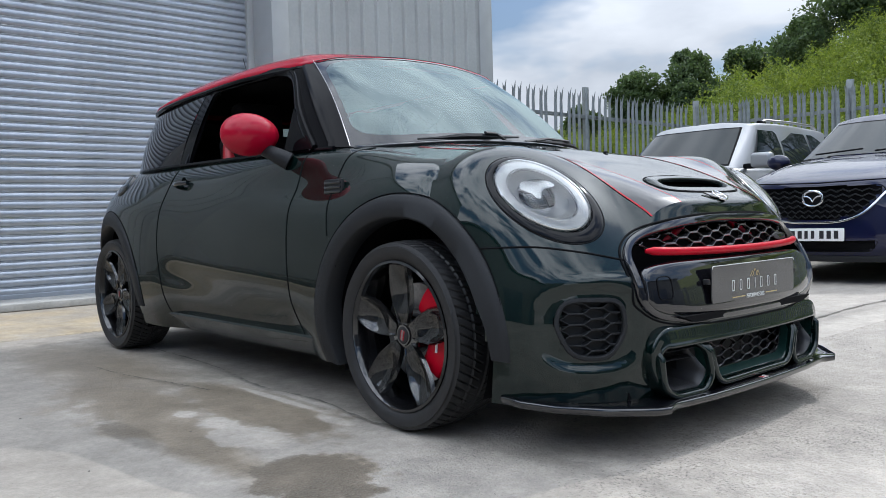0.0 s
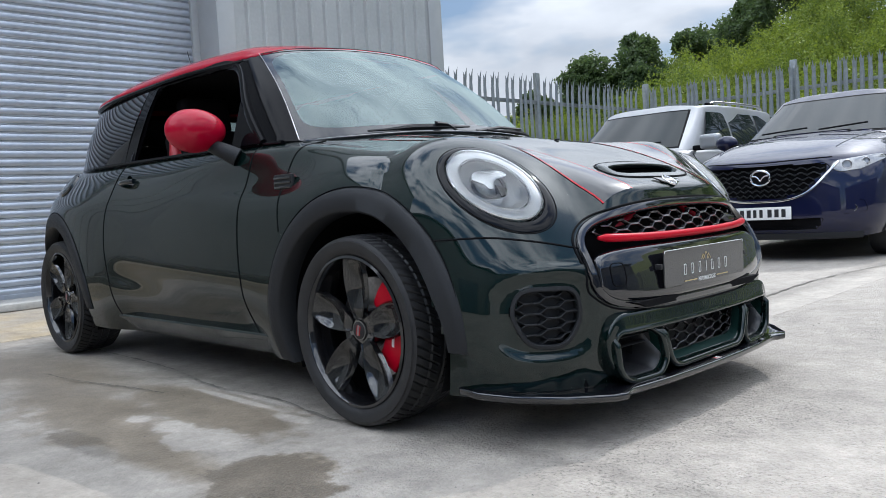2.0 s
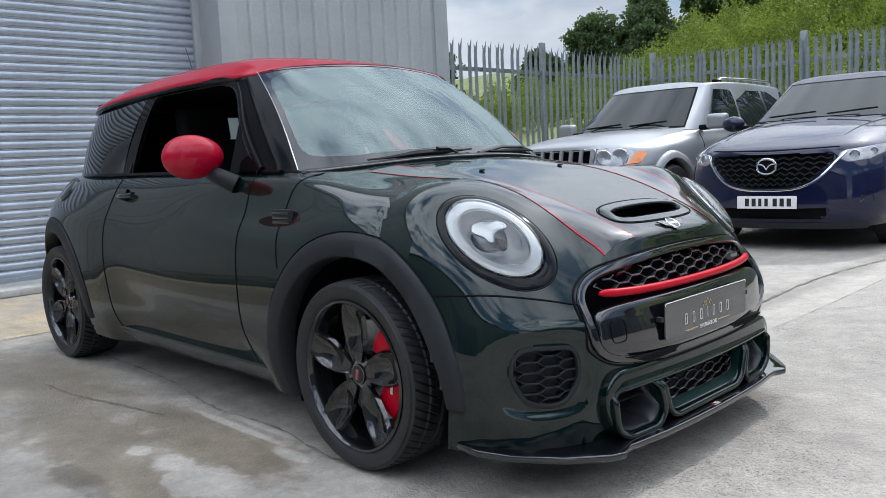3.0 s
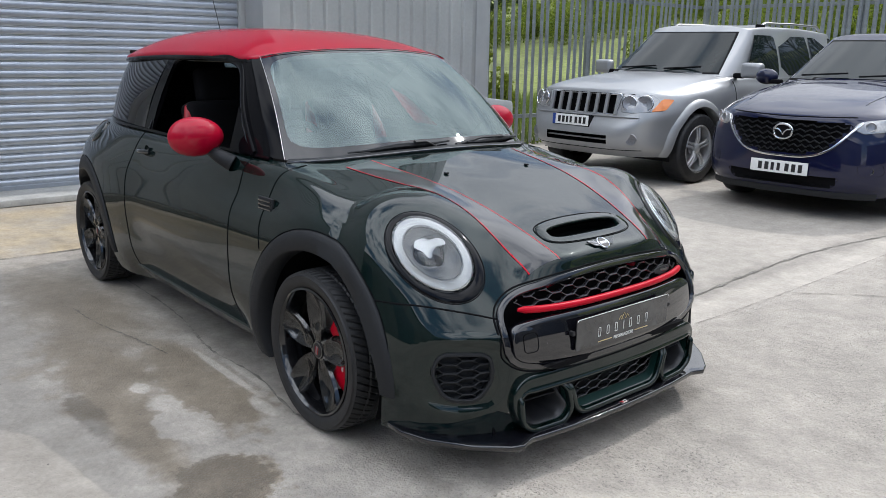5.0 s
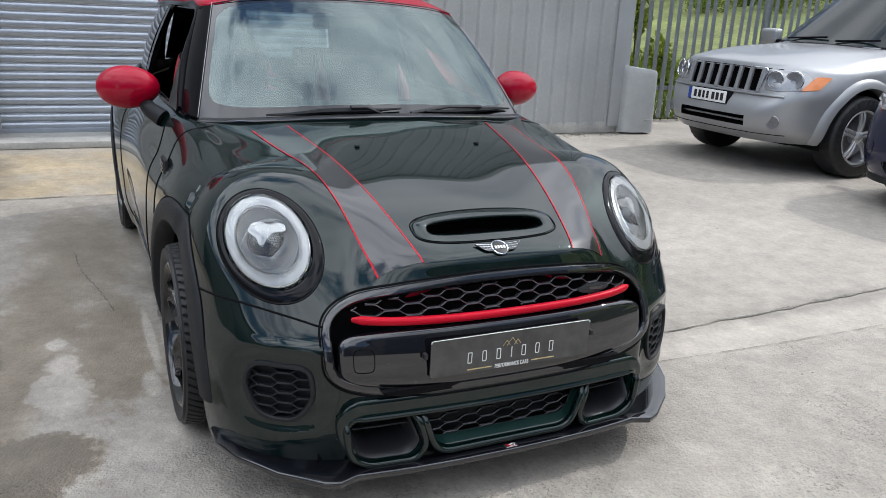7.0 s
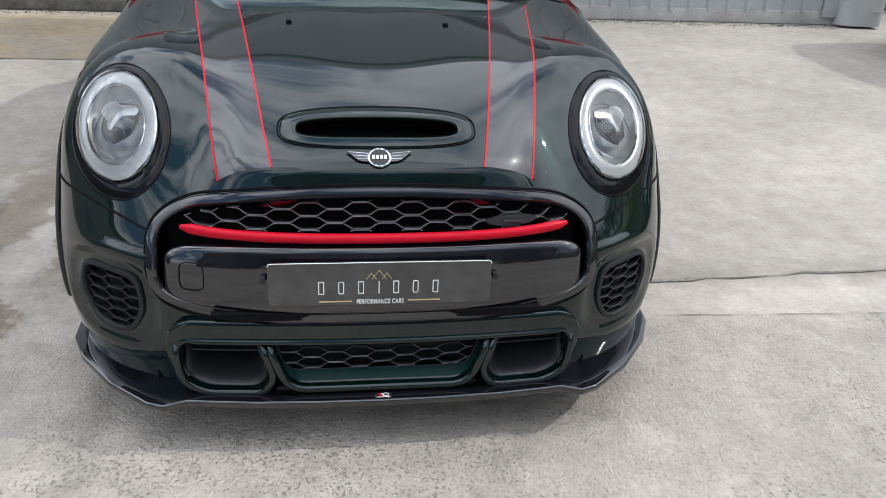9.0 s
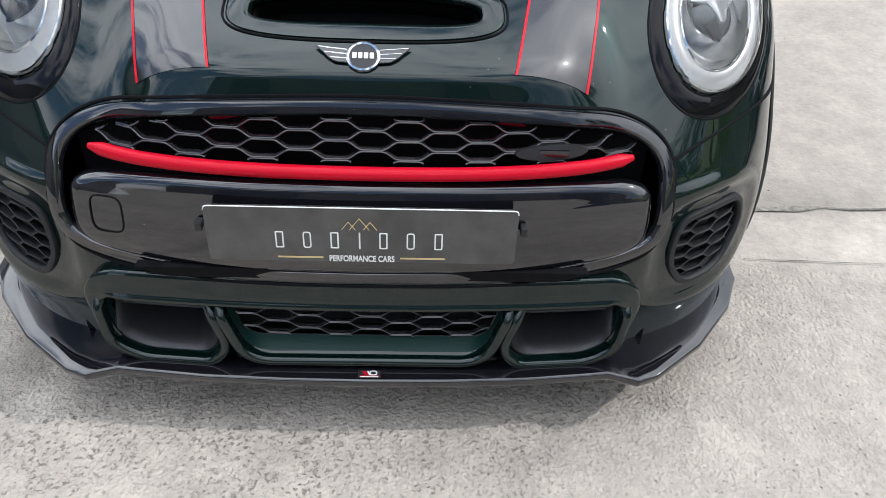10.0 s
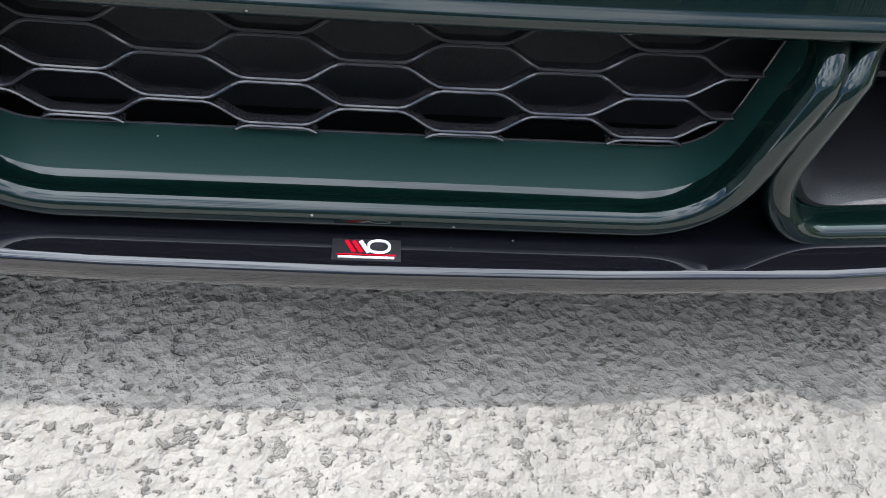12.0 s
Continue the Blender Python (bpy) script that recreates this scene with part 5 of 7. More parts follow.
        qb = [P(-1.84, .727, .957).lerp(P(-1.78, .586, 1.333), v) + P(0, 0.014, 0) * math.sin(math.pi * v) for v in np.linspace(0, 1, 14)]
        grid(bm, [[p, q] for p, q in zip(qa, qb)])
        part("middle_pillar", bm, FRIT, hatch)
        bm = bmesh.new()
        base = lerp_curve([tuple(P(x, y, z)) for x, y, z in ((-1.84, .727, .957), (-2.1, .715, .961), (-2.42, .687, .966), (-2.62, .62, .973), (-2.74, .52, .98))], 24)
        top = lerp_curve([tuple(P(x, y, z)) for x, y, z in ((-1.78, .586, 1.333), (-2.05, .583, 1.33), (-2.35, .570, 1.318), (-2.52, .53, 1.308), (-2.62, .46, 1.30))], 24)
        grid(bm, [[p.lerp(q, v) + P(-0.3, 1, 0).normalized() * (0.018 * math.sin(math.pi * v)) for v in np.linspace(0, 1, 12)] for p, q in zip(base, top)])
        part("quarter_glass", bm, QUARTER, hatch, "dark privacy glass")
        if s > 0:
            bm = bmesh.new()
            b0 = [P(-.66, .708, .95), P(-1.2, .722, .952), P(-1.74, .725, .956)]
            t0 = [P(-1.03, .562, 1.33), P(-1.4, .57, 1.335), P(-1.70, .58, 1.33)]
            grid(bm, [[p.lerp(q, v) for v in (0, 0.5, 1)] for p, q in zip(b0, t0)])
            part("door_glass", bm, CLEAR, hatch).visible_shadow = False
    # tail panel and rear glass
    bm = bmesh.new()
    lo = [Vector((-2.74 - 0.14 * math.cos(t * math.pi / 2), 0.52 * t, .985)) for t in np.linspace(-1, 1, 20)]
    hi = [Vector((-2.62 - 0.11 * math.cos(t * math.pi / 2), 0.46 * t, 1.305)) for t in np.linspace(-1, 1, 20)]
    grid(bm, [[p.lerp(q, v) for v in np.linspace(0, 1, 5)] for p, q in zip(lo, hi)])
    part("rear_glass", bm, SCREEN, hatch, "tailgate window").visible_shadow = False
    sp = [Vector((-2.60 - 0.19 * math.cos(t * math.pi / 2), 0.44 * t, 1.318 + 0.02 * math.cos(t * math.pi / 2))) for t in np.linspace(-1, 1, 24)]
    part("roof_spoiler", sweep(bmesh.new(), sp, (0.06, 0.016), False, [Vector((0, 0, 1))] * 24), RED, hatch)
    q = Vector((-2.42, 0.0, 1.455))
    part("aerial_base", lathe(bmesh.new(), [(0.0, 0.03), (0.012, 0.028), (0.020, 0.012), (0.026, 0.0)], Matrix.Translation(q), 20), CLAD, hatch)
    part("aerial", tube(bmesh.new(), [q + Vector((-0.012 * i, 0, 0.02 + 0.026 * i)) for i in range(9)], 0.0022, 6), CLAD, hatch)
    # wipers
    sg = screen_grid(97, 97)

    def on_screen(y, v, lift):
        i = min(range(97), key=lambda q: abs(sg[q][int(v * 96)].y - y))
        return sg[i][int(v * 96)] + Vector((0.7, 0, 0.75)) * lift

    for y0, y1, v0, v1, hub in ((-0.45, 0.06, 0.012, 0.035, -0.02), (0.16, 0.60, 0.012, 0.05, 0.10)):
        pts = [on_screen(y0 + (y1 - y0) * t, v0 + (v1 - v0) * t, 0.012) for t in np.linspace(0, 1, 16)]
        w = part("wiper", tube(bmesh.new(), lerp_curve([tuple(p) for p in pts[::3]], 30), lambda t: 0.004 + 0.009 * math.sin(math.pi * t) ** 2, 6), CLAD, hatch, "black windscreen wiper")
        mid = pts[9] + Vector((0.012, 0, 0.014))
        foot = Vector((-0.285, hub, 0.978))
        part("wiper_arm", sweep(bmesh.new(), [foot, foot.lerp(mid, 0.5) + Vector((0, 0, 0.012)), mid], (0.008, 0.005), False, [Vector((0.5, 0, 1))] * 3), CLAD, w)


QUARTER = mat("privacy_pane", (0.004, 0.004, 0.005), 0.02, 0.0, 0.0, 0.5)
ROOF_EDGE = [(-.806, 0, 1.388), (-.815, -.20, 1.383), (-.838, -.35, 1.373), (-.865, -.46, 1.360), (-.900, -.535, 1.347), (-1.08, -.570, 1.350), (-1.4, -.588, 1.356), (-1.9, -.592, 1.350), (-2.40, -.578, 1.330), (-2.60, -.50, 1.322), (-2.68, -.30, 1.325), (-2.70, 0, 1.33)]
cabin()


# ---- hatchback: sides ----
def arch_trim(ax, s):
    """Black plastic arch: a band round the wheel opening with a lip turned in."""
    bm = bmesh.new()
    rows = []
    base_r = 0.305
    for t in np.linspace(-5, 202, 64):
        a = radians(t)
        row = []
        for r, lift, inn in ((0.366, -0.06, 0), (0.371, 0.002, 0), (0.378, 0.009, 0), (0.42, 0.010, 0), (0.440, 0.008, 0), (0.446, 0.001, 0), (0.446, -0.006, 0)):
            if t < 90:
                r += 0.012 * max(0.0, min(1.0, (0.20 - 0.37 * math.sin(a)) / 0.2))
            if t < 90 and r < 0.43:
                r += 0.036 * max(0.0, min(1.0, (0.115 - 0.37 * math.sin(a)) / 0.2)) * (0.43 - r) / 0.06
            x, z = ax + r * math.cos(a), base_r + r * math.sin(a)
            z = max(z, 0.165)
            p, n = on_side(x, z, s, 0)
            row.append(p + Vector((0, s, 0)) * lift)
        rows.append(row)
    grid(bm, rows)
    tr = part("wheel_arch_trim", bm, CLAD, hatch, "matt black plastic wheel arch trim", sharp=50)
    seam = []
    for t in np.linspace(0, 180, 50):
        a = radians(t)
        p, n = on_side(ax + 0.449 * math.cos(a), base_r + 0.449 * math.sin(a), s, 0.001)
        seam.append(p)
    part("arch_seam", tube(bmesh.new(), seam, 0.002, 6), MATT, tr)
    # wheel well
    bm = bmesh.new()
    rows = []
    for t in np.linspace(-25, 205, 30):
        a = radians(t)
        rows.append([Vector((ax + 0.38 * math.cos(a), s * y, 0.305 + 0.38 * math.sin(a))) for y in (0.80, 0.6, 0.42)])
    grid(bm, rows)
    part("wheel_well", bm, MATT, hatch)
    part("well_back", boxed((0.78, 0.01, 0.5), (ax, s * 0.44, 0.40)), MATT, hatch)


for ax in AXLES:
    for side in (-1, 1):
        arch_trim(ax, side)


def line_on_side(pts, s, r=0.0021, name="panel_seam"):
    p = lerp_curve([(x, z, 0) for x, z in pts], 40)
    part(name, tube(bmesh.new(), [on_side(q.x, q.y, s, 0.0006)[0] for q in p], r, 6), MATT, hatch)


def sides():
    for s in (-1, 1):
        line_on_side([(-.350, .932), (-.372, .85), (-.378, .76), (-.36, .62)], s)
        line_on_side([(-.625, .935), (-.632, .75), (-.628, .5), (-.60, .30), (-.585, .235)], s)
        line_on_side([(-1.79, .948), (-1.815, .75), (-1.83, .55), (-1.80, .35), (-1.76, .235)], s)
        line_on_side([(-.585, .235), (-1.1, .232), (-1.76, .235)], s)
        # sill
        bm = bmesh.new()
        rows = []
        for x in np.linspace(-0.42, -2.09, 40):
            y = 0.845
            rows.append([Vector((x, s * yy, zz)) for yy, zz in ((y - 0.045, .262), (y - .020, .252), (y - .016, .244), (y - .030, .225), (y - .064, .185), (y - .095, .160), (y - .16, .148))])
        grid(bm, rows)
        part("sill", bm, PAINT, hatch, "body-coloured side skirt")
        # side repeater gill
        p, n = on_side(-.372, .787, s, 0.004)
        m = pose(p.x, p.y, p.z, 0, 0, 0)
        gill = part("side_gill", box(bmesh.new(), (0.115, 0.014, 0.058), m, 0.008), CLAD, hatch, "black side repeater gill")
        for k in range(3):
            part("gill_slat", box(bmesh.new(), (0.10, 0.006, 0.008), m @ pose(0, s * 0.008, -0.016 + 0.016 * k), 0.002), GLOSS, gill)
        # door handle
        p, n = on_side(-1.66, .862, s, 0.0)
        cup = lathe(bmesh.new(), [(0.0, -0.012), (0.022, -0.008), (0.033, 0.0015)], Matrix.Translation(p + Vector((0.02, 0, 0))) @ pose(0, 0, 0, -90 * s, 0, 0), 24)
        hd = part("handle_cup", cup, PAINT, hatch)
        grip = [p + Vector((-0.07 + 0.14 * t, s * (0.008 + 0.022 * math.sin(math.pi * t)), 0.004 * t)) for t in np.linspace(0, 1, 12)]
        part("door_handle", tube(bmesh.new(), grip, 0.0115, 10), GLOSS, hd, "gloss black door handle")
        # door mirror
        c = Vector((-.842, s * .876, 1.014))
        bm = bmesh.new()
        rows = []
        for i in range(25):
            ph = math.pi * i / 24
            row = []
            for j in range(36):
                th = 2 * math.pi * j / 36
                x = math.cos(ph)
                r = math.sin(ph) ** 0.92
                px = 0.080 * x if x > 0 else 0.045 * x
                row.append(c + Vector((px, s * 0.118 * r * math.cos(th) - s * 0.01 * x, 0.083 * r * math.sin(th) * (1 - 0.06 * s * math.cos(th)))))
            rows.append(row)
        grid(bm, rows, closed_v=True)
        bmesh.ops.remove_doubles(bm, verts=bm.verts, dist=1e-4)
        mir = part("door_mirror", bm, RED, hatch, "gloss red door mirror cap", sharp=70)
        bm = lathe(bmesh.new(), [(0.0001, 0.0), (0.9, 0.0), (0.95, 0.02)], Matrix.Translation(c + Vector((-0.0385, s * 0.008, 0))) @ Matrix(((0, 0, -1, 0), (0, 0.076, 0, 0), (0.052, 0, 0, 0), (0, 0, 0, 1))), 32)
        part("mirror_glass", bm, CHROME, mir)
        foot = on_side(-.735, .905, s, 0)[0]
        arm = lerp_curve([tuple(c + Vector((0.005, -s * 0.055, -0.055))), tuple(c.lerp(foot, 0.62) + Vector((0.0, 0, -0.01))), tuple(foot)], 14)
        part("mirror_arm", tube(bmesh.new(), arm, lambda t: 0.024 + 0.012 * t, 14), CLAD, mir, "black mirror arm")
    # fuel flap ring on the right flank
    p, n = on_side(-2.48, .898, -1, 0.002)
    m = Matrix.Translation(p) @ n.to_track_quat("Z", "Y").to_matrix().to_4x4()
    cap = part("fuel_flap", lathe(bmesh.new(), [(0.0001, 0.006), (0.05, 0.006), (0.060, 0.003), (0.064, -0.004)], m, 36), PAINT, hatch)
    part("flap_ring", lathe(bmesh.new(), [(0.064, -0.003), (0.068, 0.005), (0.074, 0.004), (0.077, -0.004)], m, 36), GLOSS, cap)
    part("underbody", boxed((3.2, 1.2, 0.06), (-1.35, 0, 0.19), 0.01), MATT, hatch)
    part("floor_pan", boxed((2.3, 1.5, 0.04), (-1.55, 0, 0.26), 0.01), FABRIC, hatch)


sides()


# ---- hatchback: wheels ----
def tyre_mesh(r, w, rim_r):
    """Low-profile tyre: bulging walls and a tread with grooves cut into it."""
    bm = bmesh.new()
    seg = 680
    wall = [(rim_r - 0.004, 0.40), (rim_r + 0.010, 0.47), (rim_r + 0.030, 0.505), (rim_r + 0.048, 0.505), (r - 0.016, 0.475), (r - 0.007, 0.455)]
    tread = np.linspace(0.44, -0.44, 37)
    rows = []
    for i in range(seg):
        a = 2 * math.pi * i / seg
        row = []
        prof = [(rr, k) for rr, k in wall]
        for k in tread:
            rr = r - 0.0065 * (abs(k) / 0.44) ** 4
            groove = min(abs(k - g) for g in (-0.22, 0.02, 0.20)) < 0.016
            ph = (a * 68 / (2 * math.pi) + abs(k) * 4.2 + (0.0 if k > 0 else 0.5)) % 1.0
            lateral = ph < 0.19 and abs(k) > 0.06
            if groove or lateral:
                rr -= 0.0055
            prof.append((rr, k))
        prof += [(rr, -k) for rr, k in wall[::-1]]
        for rr, k in prof:
            row.append(Vector((rr * math.sin(a), k * w, rr * math.cos(a))))
        rows.append(row)
    grid(bm, rows, closed_u=True)
    return bm


def petal(a0):
    """A broad leaf-shaped spoke with a dished middle and raised edges."""
    bm = bmesh.new()
    rows = []
    n = 17
    for t in np.linspace(0, 1, 22):
        r = 0.040 + t * 0.186
        w = 0.017 + 0.038 * math.sin(math.pi * min(1.0, (t * 0.74 + 0.04))) ** 0.9 + 0.004 * t
        row = []
        for k in np.linspace(-1, 1, n):
            dish = 0.026 * max(0, math.sin(math.pi * min(1, max(0, (t - 0.16) / 0.84)))) * (1 - k * k) ** 1.2
            edge = 0.010 * math.exp(-((abs(k) - 0.84) / 0.12) ** 2)
            y = -0.012 - 0.020 * math.sin(math.pi * 0.5 * t) + dish - edge + 0.014 * abs(k) ** 6
            row.append(Vector((k * w, y, r)))
        rows.append(row)
    grid(bm, rows)
    bmesh.ops.solidify(bm, geom=bm.faces[:], thickness=-0.014)
    bmesh.ops.rotate(bm, verts=bm.verts, cent=(0, 0, 0), matrix=Matrix.Rotation(a0, 3, "Y"))
    return bm


RIM_BLACK = mat("rim_black", (0.007, 0.007, 0.008), 0.14, 0.0, 0.6, grain=0.1)
ALLOY = mat("black_alloy", (0.009, 0.0095, 0.0105), 0.10, 0.0, 1.0, grain=0.1, coat_ior=1.95)


def hatch_wheel(ax, s, turn):
    """Local axes: y points into the car; the outer face looks to -y."""
    barrel = lathe(bmesh.new(), [(0.238, -0.098), (0.240, -0.104), (0.232, -0.107), (0.226, -0.098), (0.222, -0.08), (0.214, -0.03), (0.212, 0.06), (0.238, 0.10)], pose(0, 0, 0, -90, 0, 0), 64)
    w = part("wheel", barrel, RIM_BLACK, hatch, "black five-spoke alloy wheel")
    w.matrix_local = pose(ax + 0.006, s * 0.741, WHEEL_R, 0, 0, 0 if s < 0 else 180)
    part("tyre", tyre_mesh(WHEEL_R, 0.222, 0.236), RUBBER, w, "low-profile black tyre", sharp=28)
    for i in range(5):
        bm = petal(2 * math.pi * i / 5 + turn)
        bmesh.ops.translate(bm, verts=bm.verts, vec=(0, -0.062, 0))
        part("spoke", bm, ALLOY, w)
    part("hub", lathe(bmesh.new(), [(0.066, 0.02), (0.064, -0.058), (0.058, -0.068), (0.034, -0.070), (0.032, -0.076), (0.0001, -0.077)], pose(0, 0, 0, -90, 0, 0) @ Matrix.Diagonal((1, 1, -1, 1)) @ Matrix.Diagonal((1, 1, -1, 1)), 40), ALLOY, w)
    capm = pose(0, 0, 0, -90, 0, 0)
    part("centre_cap", lathe(bmesh.new(), [(0.0001, -0.0795), (0.024, -0.0790), (0.028, -0.077)], capm, 32), INK, w)
    part("cap_mark", boxed((0.008, 0.002, 0.034), (0, -0.080, 0), 0.0008, (0, 14, 0)), STEEL, w)
    part("cap_mark", boxed((0.018, 0.002, 0.030), (0, -0.0792, 0), 0.0008, (0, 14, 0)), RED_FABRIC, w)
    for i in range(5):
        a = 2 * math.pi * (i + 0.5) / 5 + turn
        part("wheel_bolt", lathe(bmesh.new(), [(0.0001, -0.067), (0.008, -0.067), (0.009, -0.05)], Matrix.Translation((0.052 * math.sin(a), 0, 0.052 * math.cos(a))) @ capm, 10), MATT, w)
    disc = part("brake_disc", lathe(bmesh.new(), [(0.0, -0.028), (0.075, -0.028), (0.078, -0.018), (0.162, -0.018), (0.162, 0.006), (0.07, 0.006)], capm, 48), STEEL, w)
    disc.location = (0, 0.01, 0)
    if ax == 0:
        bm = bmesh.new()
        rows = []
        for t in np.linspace(-38, 64, 22):
            a = radians(t)
            rows.append([Vector((rr * math.cos(a), y, rr * math.sin(a))) for rr, y in ((0.088, -0.020), (0.094, -0.048), (0.112, -0.056), (0.150, -0.056), (0.178, -0.050), (0.190, -0.03), (0.190, 0.03), (0.10, 0.03))])
        vs = grid(bm, rows, closed_v=True)
        bm.faces.new(vs[0][::-1])
        bm.faces.new(vs[-1])
        fwd = 1 if s < 0 else -1
        cal = part("brake_caliper", bm, RED_SATIN, w, "red brake caliper", sharp=45)
        cal.matrix_local = pose(0, 0.0, 0, 0, 6 if fwd > 0 else 174, 0)
        part("caliper_mark", boxed((0.010, 0.002, 0.06), (0.140, -0.0568, 0.0), 0.0005), PRINT, cal)


for ax, turn in ((0.0, 0.04), (-2.495, 0.5)):
    for side in (-1, 1):
        hatch_wheel(ax, side, turn)


# ---- hatchback: interior ----
def seat(at, parent):
    se = part("front_seat", boxed((0.50, 0.50, 0.16), (at[0], at[1], at[2]), 0.05, (0, -6, 0), 4), FABRIC, parent, "black sports seat with red bolsters")
    back = part("backrest", boxed((0.14, 0.44, 0.62), (at[0] - 0.30, at[1], at[2] + 0.34), 0.05, (0, -14, 0), 4), FABRIC, se)
    part("headrest", boxed((0.10, 0.26, 0.19), (at[0] - 0.41, at[1], at[2] + 0.72), 0.045, (0, -10, 0), 4), FABRIC, se)
    for k in (-1, 1):
        pts = [Vector((at[0] - 0.17 - 0.05 * t - 0.13 * t * t, at[1] + k * (0.19 + 0.045 * math.sin(math.pi * (0.1 + 0.8 * t))), at[2] + 0.06 + 0.56 * t)) for t in np.linspace(0, 1, 16)]
        part("bolster", tube(bmesh.new(), pts, lambda t: 0.006 + 0.034 * math.sin(math.pi * (0.06 + 0.9 * t)) ** 0.6, 10), RED_FABRIC, back)


def interior():
    cab = part("dashboard", boxed((0.42, 1.36, 0.20), (-.66, 0, .845), 0.06, (0, 6, 0), 4), FABRIC, hatch, "dark dashboard")
    part("instrument_hood", boxed((0.16, 0.30, 0.10), (-.80, -.35, .955), 0.04, (0, 0, 0), 3), FABRIC, cab)
    wheel = [Vector((-.99 + 0.07 * math.sin(a), -.35 + 0.185 * math.cos(a), .87 + 0.172 * math.sin(a))) for a in (2 * math.pi * i / 40 for i in range(40))]
    sw = part("steering_wheel", tube(bmesh.new(), wheel, 0.016, 10, True), FABRIC, hatch, "black leather steering wheel")
    part("wheel_boss", boxed((0.05, 0.16, 0.12), (-.975, -.35, .865), 0.02, (0, -22, 0)), FABRIC, sw)
    for y in (-.36, .36):
        seat((-1.30, y, .46), hatch)
    part("rear_bench", boxed((0.45, 1.1, 0.18), (-2.0, 0, .48), 0.05, (0, 0, 0), 3), FABRIC, hatch)
    part("rear_backrest", boxed((0.12, 1.1, 0.50), (-2.28, 0, .74), 0.05, (0, -12, 0), 3), FABRIC, hatch)
    for y in (-.3, .3):
        part("rear_headrest", boxed((0.09, 0.24, 0.13), (-2.34, y, 1.03), 0.04, (0, 0, 0), 3), FABRIC, hatch)
    part("interior_mirror", boxed((0.02, 0.21, 0.06), (-.93, 0.0, 1.285), 0.012), GLOSS, hatch)
    part("bulkhead", boxed((0.02, 1.3, 0.7), (-.42, 0, .58)), MATT, hatch)
    for s in (-1, 1):
        part("door_card", boxed((1.25, 0.03, 0.66), (-1.2, s * 0.70, .60), 0.012), FABRIC, hatch)


interior()


# ---- parked cars ----
def parked_shell(rings, nu=260, nv=60):
    shell = ring_shell(rings, nu, nv)
    tree = shell_tree(shell)

    def fr(y, z, lift=0.0):
        p, n, _, _ = tree.ray_cast(Vector((4, y, z)), Vector((-1, 0, 0)))
        if p is None:
            p, n, _, _ = tree.find_nearest(Vector((0.8, y, z)))
        n = n if n.x > 0 else -n
        return p + n * lift

    def sd(x, z, s, lift=0.0):
        p, n, _, _ = tree.ray_cast(Vector((x, s * 4, z)), Vector((0, -s, 0)))
        if p is None:
            p, n, _, _ = tree.find_nearest(Vector((x, s * 0.9, z)))
        return p + Vector((0, s * lift, 0))

    def tp(x, y, lift=0.0):
        p, n, _, _ = tree.ray_cast(Vector((x, y, 4)), Vector((0, 0, -1)))
        if p is None:
            p, n, _, _ = tree.find_nearest(Vector((x, y, 1)))
        return p + Vector((0, 0, lift))

    return shell, fr, sd, tp


def shell_part(shell, cut, material, parent, name="body"):
    nv, nu, _ = shell.shape
    bm = bmesh.new()
    vs = [[bm.verts.new(p) for p in row] for row in shell]
    for j in range(nv - 1):
        for i in range(nu):
            k = (i + 1) % nu
            c = (shell[j, i] + shell[j, k] + shell[j + 1, k] + shell[j + 1, i]) / 4
            if not cut(c):
                bm.faces.new((vs[j][i], vs[j][k], vs[j + 1][k], vs[j + 1][i]))
    bmesh.ops.delete(bm, geom=[v for v in bm.verts if not v.link_faces], context="VERTS")
    return part(name, bm, material, parent, sharp=60)


def pane(a, b, c, d, material, name, parent, bulge=0.015, out=(0, 1, 0), n=10):
    """A curved pane over four corners (a-b below, d-c above)."""
    a, b, c, d = (Vector(v) for v in (a, b, c, d))
    bm = bmesh.new()
    rows = []
    for u in np.linspace(0, 1, n):
        rows.append([a.lerp(b, u).lerp(d.lerp(c, u), v) + Vector(out) * (bulge * math.sin(math.pi * v) + 0.25 * bulge * math.sin(math.pi * u)) for v in np.linspace(0, 1, n)])
    grid(bm, rows)
    return part(name, bm, material, parent)


